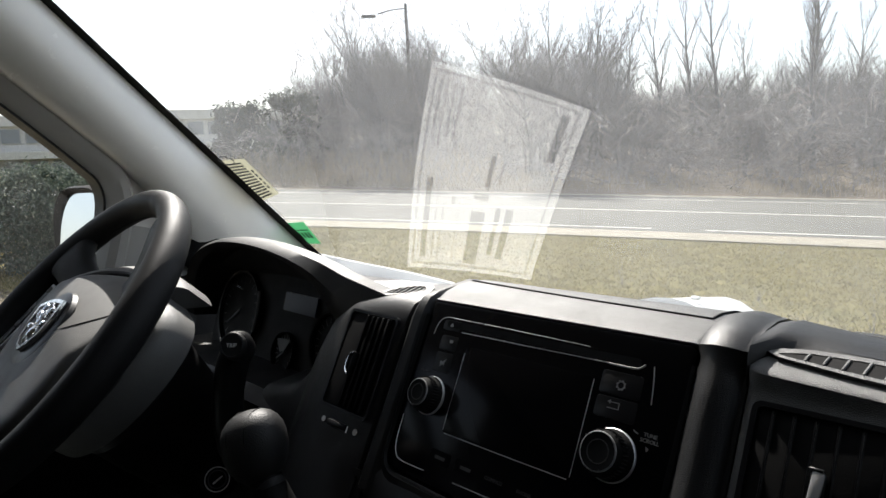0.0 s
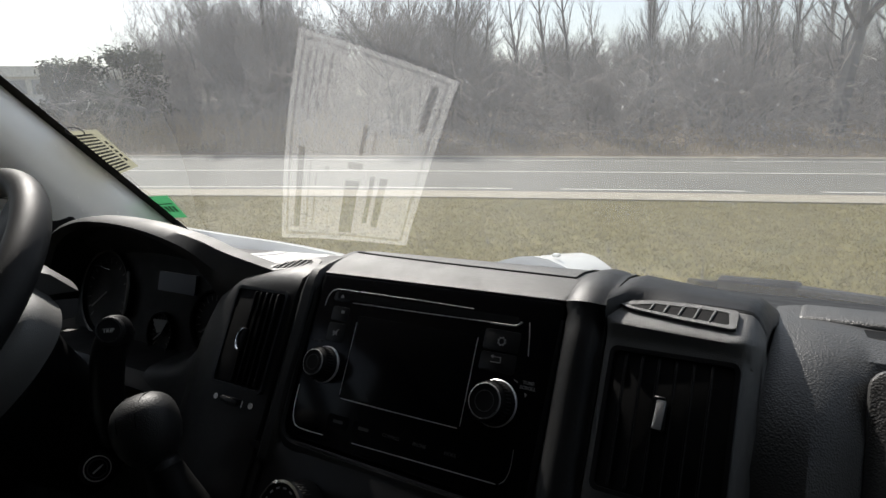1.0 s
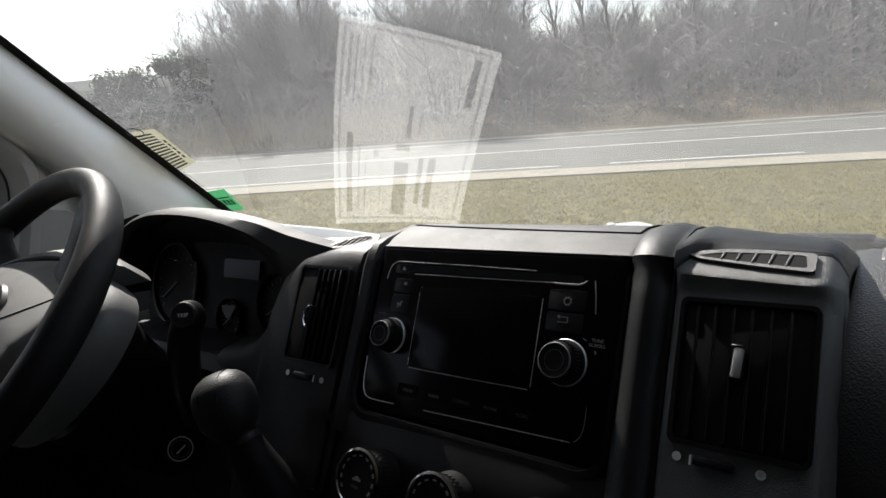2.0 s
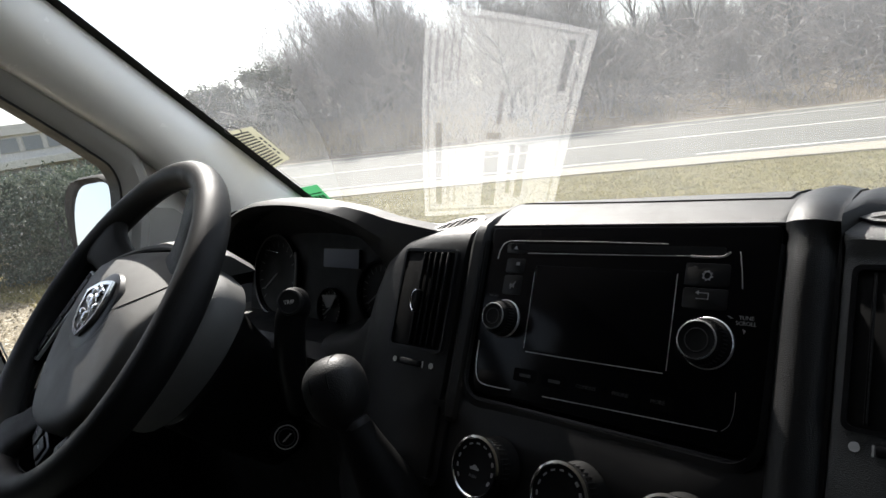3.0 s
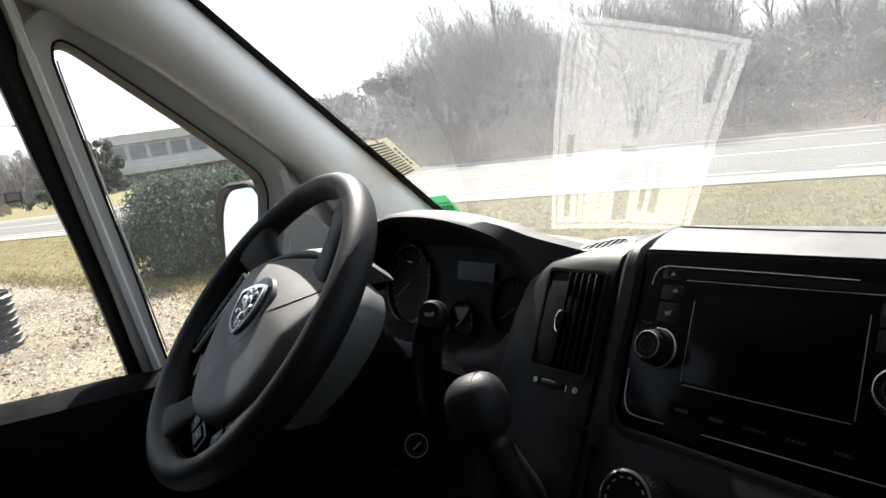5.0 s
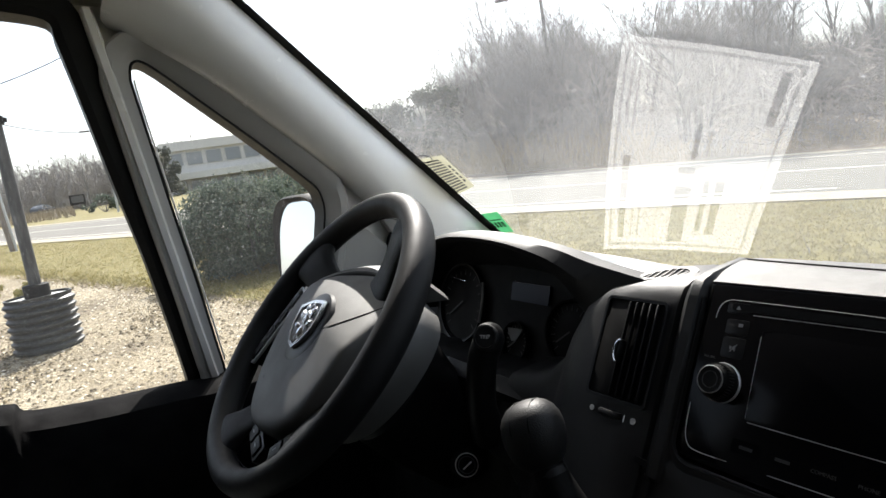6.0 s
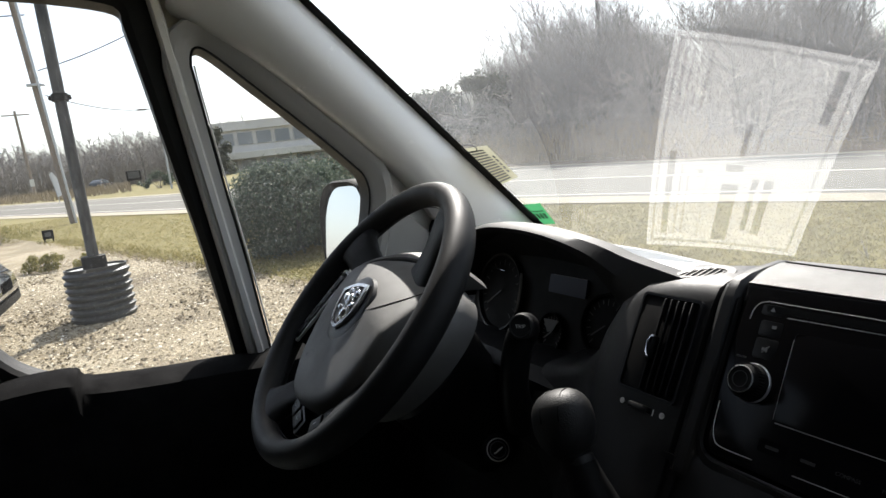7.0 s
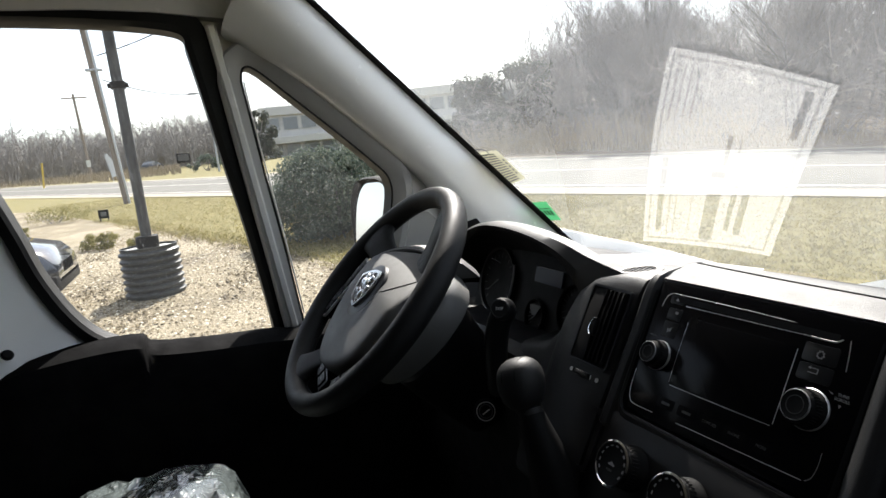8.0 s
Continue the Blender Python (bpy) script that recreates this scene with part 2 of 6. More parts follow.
def glass_y(x, z):
    return 0.43 - 1.11 * (z - 1.361) + 0.14 * (1 - (x / glass_edge(z)) ** 2)


def deck_z(y):
    """Top of the dashboard deck, falling towards the windscreen."""
    return 1.356 - 0.20 * (y - 0.17)


def side_x(z):
    """Inner face of the driver's side."""
    return -0.93 + 0.175 * (z - 1.25)


Z0, Z1 = 1.22, 1.90
window_1 = thing("window_1", "raked dusty windscreen with a black edge band", "windscreen", kind="structure")
rings = []
for i in range(33):
    z = Z0 + (Z1 - Z0) * i / 32
    rings.append([(glass_edge(z) * k, glass_y(glass_edge(z) * k, z), z) for k in (-1 + 2 * j / 48 for j in range(49))])
bm = loft(rings, closed=False)
ws = part("pane", bm, M_WINDSCREEN, window_1, facing=(0, -1, -1))
ws.visible_shadow = False


def glass_band(name, a, b, rows):
    """A painted band on the inner face of the windscreen, between two fractions of its half width."""
    rr = []
    for i in range(rows + 1):
        z = Z0 + (Z1 - Z0) * i / rows
        rr.append([(glass_edge(z) * k, glass_y(glass_edge(z) * k, z) - 0.005, z) for k in (a, (a + b) / 2, b)])
    return part(name, loft(rr, closed=False), M_SEAL, window_1)


glass_band("edge_band", -1.03, -0.972, 24)
glass_band("edge_band", 1.02, 0.982, 24)

# quarter window and door window outlines, as (y, z) on the side
Q_GLASS = curve_pts([(-0.262, 1.735, 0), (-0.256, 1.757, 0), (-0.235, 1.750, 0), (-0.173, 1.695, 0), (-0.091, 1.621, 0), (-0.020, 1.553, 0),
                     (0.006, 1.520, 0), (0.008, 1.470, 0), (-0.02, 1.36, 0), (-0.06, 1.262, 0), (-0.13, 1.235, 0), (-0.195, 1.235, 0), (-0.204, 1.262, 0),
                     (-0.220, 1.40, 0), (-0.240, 1.55, 0), (-0.262, 1.735, 0)], 64)[:-1]
Q_GLASS = [(p.x, p.y) for p in Q_GLASS]
D_GLASS = curve_pts([(-0.351, 1.800, 0), (-0.360, 1.822, 0), (-0.434, 1.836, 0), (-0.541, 1.845, 0), (-0.66, 1.850, 0), (-0.74, 1.848, 0), (-0.765, 1.82, 0),
                     (-0.735, 1.72, 0), (-0.69, 1.58, 0), (-0.668, 1.499, 0), (-0.65, 1.423, 0), (-0.614, 1.338, 0), (-0.566, 1.285, 0),
                     (-0.471, 1.245, 0), (-0.36, 1.230, 0), (-0.280, 1.222, 0), (-0.267, 1.235, 0), (-0.293, 1.447, 0), (-0.316, 1.584, 0), (-0.339, 1.730, 0), (-0.351, 1.800, 0)], 84)[:-1]
D_GLASS = [(p.x, p.y) for p in D_GLASS]


def grow(outline, d):
    """The outline pushed outward by d."""
    n = len(outline)
    area = sum(outline[i - 1][0] * outline[i][1] - outline[i][0] * outline[i - 1][1] for i in range(n))
    s = 1 if area > 0 else -1
    out = []
    for i in range(n):
        a, b = Vector(outline[i - 2]), Vector(outline[(i + 2) % n])
        t = (b - a).normalized()
        out.append((outline[i][0] + s * t.y * d, outline[i][1] - s * t.x * d))
    return out


def on_side(p, inward=0.0):
    return Vector((side_x(p[1]) + inward, p[0], p[1]))


def side_rings(steps):
    """Skin through outlines on the side: rows of (outline, inward)."""
    return loft([[on_side(p, d) for p in o] for o, d in steps], True, False)


def pierced(outer, holes, inward, thick):
    """A side panel with openings, as a solid of the given thickness."""
    from mathutils.geometry import tessellate_polygon
    polys = [[Vector((*p, 0)) for p in o] for o in (outer, *holes)]
    flat = [p for o in polys for p in o]
    tris = tessellate_polygon(polys)
    bm = bmesh.new()
    front = [bm.verts.new(on_side((p.x, p.y), inward)) for p in flat]
    back = [bm.verts.new(on_side((p.x, p.y), inward - thick)) for p in flat]
    for t in tris:
        try:
            bm.faces.new([front[i] for i in t])
            bm.faces.new([back[i] for i in reversed(t)])
        except ValueError:
            pass
    k = 0
    for o in polys:
        n = len(o)
        for i in range(n):
            a, b = k + i, k + (i + 1) % n
            bm.faces.new((front[a], front[b], back[b], back[a]))
        k += n
    return bm


side_outer = [(-2.2, 0.35), (-2.2, 1.93), (-0.50, 1.93), (-0.205, 1.90), (0.350, 1.40), (0.545, 1.22), (0.56, 1.20), (0.56, 0.35)]
door_1 = thing("door_1", "driver's door with white painted frame, black inner panel and clear window", "door", kind="structure")
part("body", pierced(side_outer, [grow(D_GLASS, 0.018), grow(Q_GLASS, 0.012)], -0.02, 0.06), M_WHITE, door_1, "white painted metal door frame", smooth=False)
sg = part("pane", side_rings([(D_GLASS, -0.035), ([(-0.5 + (p[0] + 0.5) * 0.01, 1.55 + (p[1] - 1.55) * 0.01) for p in D_GLASS], -0.035)]), M_SIDEGLASS, door_1, facing=(1, 0, 0))
sg.visible_shadow = False

def seal_edge(f):
    """Outer line of the door seal: broad towards the quarter window, slimmer behind."""
    wide, slim = grow(D_GLASS, 0.044 * f), grow(D_GLASS, 0.025 * f)
    out = []
    for p, a, b in zip(D_GLASS, wide, slim):
        k = min(1.0, max(0.0, (p[0] + 0.47) / 0.10))
        out.append((b[0] + (a[0] - b[0]) * k, b[1] + (a[1] - b[1]) * k))
    return out


part("window_seal", side_rings([(seal_edge(1.0), -0.018), (seal_edge(0.94), 0.004), (seal_edge(0.25), 0.008), (D_GLASS, 0.0), (D_GLASS, -0.05)]), M_SEAL, door_1, "black rubber window seal")
wq = thing("window_2", "triangular quarter window behind the windscreen pillar", "window", kind="structure")
qg = part("pane", side_rings([(Q_GLASS, -0.03), ([(-0.12 + (p[0] + 0.12) * 0.01, 1.48 + (p[1] - 1.48) * 0.01) for p in Q_GLASS], -0.03)]), M_SIDEGLASS, wq, facing=(1, 0, 0))
qg.visible_shadow = False
part("window_seal", side_rings([(grow(Q_GLASS, 0.006), 0.000), (grow(Q_GLASS, 0.001), 0.002), (Q_GLASS, -0.045)]), M_SEAL, wq)
part("window_frame", side_rings([(grow(Q_GLASS, 0.046), -0.02), (grow(Q_GLASS, 0.045), 0.016), (grow(Q_GLASS, 0.040), 0.022), (grow(Q_GLASS, 0.028), 0.022),
                                 (grow(Q_GLASS, 0.016), 0.012), (grow(Q_GLASS, 0.005), 0.001)]), M_GREY2, wq, "grey moulded window surround")
# slim grey strip between the two windows
strip = [[on_side((y0 + (y1 - y0) * u + w, z0 + (z1 - z0) * u), h) for w, h in ((-0.009, -0.02), (-0.008, 0.016), (-0.004, 0.025), (0.005, 0.025), (0.009, 0.018), (0.010, -0.02))]
         for u in (i / 12 for i in range(13)) for y0, z0, y1, z1 in ((-0.224, 1.215, -0.306, 1.83),)]
part("divider_strip", loft(strip, True, True), M_GREY, wq, "light grey divider strip")

rear_edge = curve_pts([(-0.204, 1.262, 0), (-0.220, 1.40, 0), (-0.240, 1.55, 0), (-0.259, 1.70, 0), (-0.262, 1.735, 0)], 20)
part("glass_edge", tube([on_side((q.x + 0.002, q.y), 0.001) for q in rear_edge], 0.0015, 6), M_GREY, wq, "bright edge of the pane")

# windscreen pillar trim: a long swelling light-grey cover
pillar_1 = thing("pillar_1", "light grey plastic trim along the windscreen pillar", "pillar trim", kind="structure")
GE = curve_pts([(0.520, 1.262, 0), (0.398, 1.372, 0), (0.226, 1.537, 0), (0.109, 1.652, 0), (-0.028, 1.777, 0), (-0.125, 1.862, 0), (-0.190, 1.915, 0)], 40)
QE = curve_pts([(0.190, 1.255, 0), (0.160, 1.38, 0), (0.100, 1.482, 0), (0.030, 1.556, 0), (-0.067, 1.645, 0), (-0.175, 1.738, 0), (-0.290, 1.815, 0)], 40)
rows = []
for g, q in zip(GE, QE):
    a = Vector((-glass_edge(g.y) + 0.006, glass_y(-glass_edge(g.y) + 0.006, g.y) - 0.008, g.y))
    b = on_side((q.x, q.y), 0.022)
    ring = []
    for i in range(15):
        u = i / 14
        p = a.lerp(b, u)
        swell = math.sin(math.pi * u) ** 0.75 * 0.050
        ring.append(p + Vector((0.86, -0.35, 0.10)) * swell)
    ring.append(b + Vector((-0.05, 0.01, 0)))
    ring.append(a + Vector((-0.03, -0.01, 0)))
    rows.append(ring)
part("pillar_cover", loft(rows, True, True), M_GREY, pillar_1)
tweeter = revolve([(0.001, 0.006), (0.030, 0.006), (0.036, 0.004), (0.040, -0.004), (0.044, -0.006)],
                  basis((-0.872, 0.165, 1.395), (0.35, 0.93, -0.1), (-0.1, 0.1, 1)), 32)
part("tweeter_grille", tweeter, M_DARK, pillar_1, "dark round tweeter grille")
# grey panel under the quarter window
part("sail_panel", pierced([(-0.08, 1.25), (-0.05, 1.33), (0.02, 1.46), (0.09, 1.44), (0.16, 1.37), (0.18, 1.25)], [], 0.012, 0.03), M_GREY2, pillar_1)

# unseen passenger side: quarter opening only, dark and windowless door to cut cab light
wall_right = thing("wall_right", "plain unseen passenger side, door window left out to darken the cab", "wall", kind="structure")
bm = pierced(side_outer, [grow(Q_GLASS, 0.004)], -0.02, 0.06)
bmesh.ops.scale(bm, vec=(-1, 1, 1), verts=bm.verts)
part("body", bm, M_DARK, wall_right, smooth=False)
bm = bmesh.new()
box((2.0, 0.06, 1.75), (0, -2.2, 1.1), bm=bm)
tagged(part("wall_back", bm, M_DARK), "plain partition behind the seats", "wall", kind="structure")
bm = box((2.0, 2.9, 0.06), (0, -0.85, 0.45))
tagged(part("floor", bm, M_DARK), "black rubber cab floor", "floor", kind="structure")
bm = box((1.9, 0.06, 0.75), (0, 0.60, 0.82))
tagged(part("wall_front", bm, M_DARK), "dark bulkhead under the dashboard", "wall", kind="structure")

# headliner
rows = []
for y, ze, zc in ((-0.02, 1.905, 1.90), (-0.10, 1.905, 1.925), (-0.20, 1.900, 1.955), (-0.35, 1.895, 1.975), (-0.7, 1.90, 1.99), (-1.4, 1.90, 1.99), (-2.22, 1.90, 1.99)):
    ring = []
    for i in range(25):
        k = -1 + i / 12
        yy = y if y < -0.3 else glass_y(0.80 * k, 1.895) - 0.012 + (y + 0.02)
        ring.append((0.845 * k, yy, ze + (zc - ze) * (1 - abs(k) ** 4)))
    rows.append(ring)
bm = loft(rows, closed=False)
r = bmesh.ops.extrude_face_region(bm, geom=bm.faces[:])
bmesh.ops.translate(bm, vec=(0, 0, 0.05), verts=[v for v in r["geom"] if isinstance(v, bmesh.types.BMVert)])
tagged(part("ceiling", bm, M_CEIL), "light grey headliner over the cab", "ceiling", kind="structure")
# cover over the door, from headliner to window
rows = []
for i in range(21):
    y = -0.20 - 2.0 * i / 20
    zt = 1.862 if y < -0.45 else 1.862 - 0.03 * max(0, (y + 0.45) / 0.25)
    rows.append([(side_x(zt) - 0.02, y, zt), (side_x(zt) + 0.014, y, zt), (side_x(zt) + 0.030, y, zt + 0.018), (side_x(zt) + 0.040, y, zt + 0.045), (side_x(zt) + 0.03, y, zt + 0.075), (side_x(zt) - 0.02, y, zt + 0.075)])
tagged(part("trim", loft(rows, True, True), M_GREY), "light grey cover above the door", "trim", kind="structure")

# door shelf and lower door panel
shelf = [(-2.1, 1.16), (-1.2, 1.20), (-0.80, 1.236), (-0.72, 1.262), (-0.60, 1.272), (-0.515, 1.268), (-0.495, 1.250), (-0.40, 1.236), (-0.30, 1.228), (-0.20, 1.220), (0.02, 1.225), (0.30, 1.225)]
rows = []
for y, z in [(p.x, p.y + 0.020) for p in curve_pts([(a, b, 0) for a, b in shelf], 46)]:
    x = side_x(z)
    rows.append([(x - 0.01, y, z - 0.02), (x + 0.004, y, z), (x + 0.050, y, z + 0.002), (x + 0.085, y, z - 0.010), (x + 0.105, y, z - 0.045), (x + 0.10, y, z - 0.14), (x + 0.06, y, z - 0.30), (x + 0.05, y, 0.5), (x - 0.01, y, 0.5)])
part("door_panel", loft(rows, True, True), M_DOOR, door_1, "black moulded inner door panel")
# the white frame swells inward below and behind the window
flare = []
near = [(k, p) for k, p in enumerate(D_GLASS) if p[0] < -0.47 and p[1] < 1.80]
for k, p in near:
    t = min(1.0, max(0.0, (1.62 - p[1]) / 0.22)) * min(1.0, max(0.0, (-0.48 - p[0]) / 0.08))
    flare.append([on_side(grow(D_GLASS, g)[k], -0.014 + (h + 0.018) * t) for g, h in ((0.0255, -0.012), (0.045, 0.004), (0.075, 0.030), (0.115, 0.062), (0.160, 0.084), (0.240, 0.095))])
part("frame_flare", loft(flare, closed=False), M_WHITE, door_1, "white painted swell of the door frame", facing=(1, 0, 0.5))
part("bolt_hole", revolve([(0.0005, 0.003), (0.007, 0.003), (0.009, 0.0), (0.010, -0.003)], basis((side_x(1.312) + 0.074, -0.714, 1.312), (-0.45, 0.89, 0), (-0.42, -0.25, 0.87)), 20), M_DARK, door_1, "black round plug")


# ---------------------------------------------------------------- dashboard
LEAN_C, LEAN_S = math.cos(radians(29)), math.sin(radians(29))
FACE = basis((0, 0.0205, 1.35), (1, 0, 0), (0, LEAN_S, LEAN_C))   # radio face; x to the right, y up the face, z outward


def prof(v, n=0.0):
    """(y, z) of a point v up the face and n proud of it."""
    return (0.0205 + LEAN_S * v - LEAN_C * n, 1.35 + LEAN_C * v + LEAN_S * n)


dashboard = thing("dashboard", "black grained plastic dashboard under the windscreen", "dashboard")
rows = []
for i in range(41):
    x = -0.93 + 1.86 * i / 40
    yf = glass_y(x, 1.265) - 0.012
    yd = 0.245 if -0.73 < x < -0.29 else 0.17
    face = [(0.17, 1.352), (0.125, 1.345), (0.10, 1.32), (0.06, 1.22), (0.03, 1.12), (0.0, 1.0), (0.05, 0.7)]
    if yd > 0.2:
        face = [(0.245, 1.338), (0.240, 1.30), (0.235, 1.272), (0.012, 1.284), (-0.004, 1.272), (0.0, 1.0), (0.05, 0.7)]
    if x > 0.24:
        face = [(0.17, 1.352), (0.085, 1.345), (0.06, 1.33), (0.02, 1.25), (-0.02, 1.12), (-0.02, 1.0), (0.05, 0.7)]
    if -0.2 <= x <= 0.24:
        face = [(0.17, 1.352), (0.10, 1.345), (0.065, 1.32), (0.005, 1.25), (-0.03, 1.16), (-0.03, 1.0), (0.05, 0.7)]
    deck = [(yf + 0.02, deck_z(yf) - 0.02)] + [(yf + (yd - yf) * u, deck_z(yf + (yd - yf) * u)) for u in (0.0, 0.2, 0.4, 0.6, 0.8)]
    rows.append([(x, y, z) for y, z in deck + face] + [(x, yf, 0.7)])
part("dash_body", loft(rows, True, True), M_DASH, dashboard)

# cluster hood
HOOD = [(-0.675, 1.335), (-0.662, 1.383), (-0.625, 1.422), (-0.552, 1.443), (-0.480, 1.4475), (-0.395, 1.443), (-0.312, 1.431), (-0.262, 1.419), (-0.205, 1.409), (-0.14, 1.398)]
INNER = [(-0.655, 1.320), (-0.642, 1.368), (-0.608, 1.405), (-0.545, 1.428), (-0.480, 1.433), (-0.405, 1.427), (-0.340, 1.408), (-0.300, 1.378), (-0.272, 1.335), (-0.262, 1.285)]
ho = curve_pts([(x, 0, z) for x, z in HOOD], 48)
hi = curve_pts([(x, 0, z) for x, z in INNER], 48)
rows = []
for a, b in zip(ho, hi):
    drop = lambda y: max(a.z - 0.55 * (y - 0.06) - 1.2 * max(0, y - 0.09), deck_z(y) - 0.006)
    rows.append([(b.x, 0.125, min(b.z - 0.006, drop(0.125) - 0.004)), (b.x, 0.085, b.z - 0.003), (b.x * 0.85 + a.x * 0.15, 0.054, b.z * 0.85 + a.z * 0.15), (b.x * 0.4 + a.x * 0.6, 0.046, b.z * 0.35 + a.z * 0.65),
                 (a.x, 0.056, a.z - 0.001), (a.x, 0.075, a.z - 0.002), (a.x, 0.12, drop(0.12)), (a.x * 1.0, 0.18, drop(0.18)), (a.x, 0.26, drop(0.26)), (a.x, 0.36, drop(0.36) - 0.004)])
part("cluster_hood", loft(rows, closed=False), M_DASH, dashboard, "arched black hood over the instruments")
# instrument panel
CL = basis((-0.47, 0.10, 1.36), (1, 0, 0), (0, 0.30, 0.954))
cluster = thing("instrument_cluster", "dark instrument cluster with dials and a small blue-grey display", "instrument cluster")
part("back_plate", plate(rounded(-0.185, -0.105, 0.175, 0.040, 0.03), 0.012, CL), M_DARK, cluster)
for cx, cy, r in ((-0.108, -0.030, 0.055), (0.030, -0.066, 0.024), (0.128, -0.040, 0.036)):
    dm = CL @ Matrix.Translation((cx, cy, 0))
    dial = part("dial", revolve([(0.0005, 0.001), (r * 0.97, 0.001), (r, 0.003), (r * 1.02, 0.003), (r * 1.03, 0.0)], dm, 40), M_DARK, cluster)
    part("bezel", revolve([(r * 1.02, 0.001), (r * 1.025, 0.006), (r * 1.08, 0.007), (r * 1.10, 0.001)], dm, 48), M_SMOOTH, dial, "satin black bezel")
    bm = bmesh.new()
    for k in range(17):
        a = radians(225 - 270 * k / 16)
        box((0.005 if k % 2 else 0.008, 0.0010, 0.0006), (r * 0.82, 0, 0.0015), bm=bm, m=dm @ Matrix.Rotation(a, 4, "Z"))
    part("tick_marks", bm, M_DIMLINE, dial)
    part("needle", box((r * 0.75, 0.0016, 0.001), (r * 0.3, 0, 0.004), bm=None, m=dm @ Matrix.Rotation(radians(215), 4, "Z")), M_DIMLINE, dial)
part("display", plate(rounded(0.012, -0.013, 0.088, 0.011, 0.002), 0.004, CL @ Matrix.Translation((0, 0, 0.004))), M_LCD, cluster, "blue-grey unlit display")
part("warning_light", plate([(0.012, -0.050), (0.045, -0.048), (0.034, -0.064), (0.024, -0.066)], 0.0008, CL @ Matrix.Translation((0, 0, 0.0055))), M_DIMLINE, cluster, "small pale indicator window")
part("trim_edge", tube([CL @ Vector((-0.142, 0.008, 0.012)), CL @ Vector((-0.090, 0.003, 0.012))], 0.0010, 6), M_CHROME, cluster, "thin bright edge")
part("arc_edge", tube([CL @ Vector((-0.062 + 0.014 * math.sin(a), -0.024 - 0.044 * math.cos(a), 0.008)) for a in (radians(50 + 8 * k) for k in range(11))], 0.0022, 6), M_MARK, cluster, "pale curved rim of the dial")


# pods beside the radio, with the bands that frame it
def pod(name, stations, material, label=""):
    """A lofted pod: rows of x, the face's top v, how proud, the crest's height above the face's top, bottom v."""
    rr = []
    for x, vt, n, crest, vb in stations:
        y0, z0 = prof(vt, n)
        pts = [prof(vb, n - 0.05), prof(vb, n - 0.004), prof(vb + 0.004, n), prof(vb * 0.5 + vt * 0.5, n), prof(vt - 0.012, n), prof(vt - 0.003, n - 0.001)]
        top = z0 + crest
        pts += [(y0 + 0.006, z0 + crest * 0.45), (y0 + 0.018, z0 + crest * 0.82), (y0 + 0.036, top), (y0 + 0.065, top + 0.001), (y0 + 0.10, top - 0.010), (y0 + 0.14, top - 0.030)]
        pts += [(y0 + 0.18, min(top - 0.055, deck_z(y0 + 0.18) - 0.008)), (y0 + 0.17, 1.25)]
        rr.append([(x, y, z) for y, z in pts])
    return part(name, loft(rr, True, True), material, dashboard, label)


pod("vent_pod", [(-0.37, -0.060, -0.022, 0.004, -0.15), (-0.335, -0.056, -0.018, 0.004, -0.15), (-0.300, -0.046, -0.014, 0.005, -0.165), (-0.276, -0.024, -0.010, 0.006, -0.18), (-0.266, 0.002, -0.004, 0.006, -0.19), (-0.250, 0.027, 0.003, 0.007, -0.20), (-0.225, 0.044, 0.006, 0.008, -0.20), (-0.19, 0.051, 0.007, 0.009, -0.20), (-0.155, 0.054, 0.007, 0.010, -0.20), (-0.143, 0.054, 0.005, 0.010, -0.20), (-0.140, 0.052, -0.004, 0.008, -0.20)], M_POD, "black pod with an air vent")
pod("radio_band", [(-0.1395, 0.055, -0.004, 0.007, -0.10), (-0.138, 0.060, 0.004, 0.008, -0.10), (-0.132, 0.0625, 0.008, 0.0085, -0.10), (-0.124, 0.0635, 0.007, 0.0085, -0.10), (-0.1195, 0.063, 0.002, 0.008, -0.10), (-0.1188, 0.060, -0.004, 0.007, -0.10)], M_POD)


def swept(name, stations, material, label=""):
    """A skin through upright (y, z) profiles, each at its own x."""
    return part(name, loft([[(x, y, z) for y, z in pts] for x, pts in stations], True, True), material, dashboard, label)


def knots(u, us, vs):
    return float(np.interp(u, us, vs))


# broad rounded band between the radio and the glovebox-side vent; it turns over the crest
st = []
for k in range(15):
    q = k / 14
    u, bulge = 0.1132 + 0.0302 * q, math.sin(math.pi * min(1.0, 0.06 + 0.94 * q)) ** 0.6
    n, zc = max(-0.003 + 0.0145 * bulge, 0.0035 if q > 0.6 else -0.003), 1.4195 + 0.0050 * max(bulge, 0.5 if q > 0.6 else 0.0)
    st.append((u, [prof(-0.12, n - 0.05), prof(-0.12, n), prof(-0.03, n), prof(0.03, n), prof(0.050, n - 0.0002), prof(0.0605, n - 0.0022), (0.0505 - 0.6 * n, zc - 0.0092), (0.0590 - 0.4 * n, zc - 0.0042),
                   (0.072, zc - 0.0010), (0.090, zc), (0.108, zc - 0.0025), (0.135, zc - 0.0120), (0.175, 1.385), (0.17, 1.25)]))
swept("radio_band", st, M_POD, "broad rounded band beside the radio")
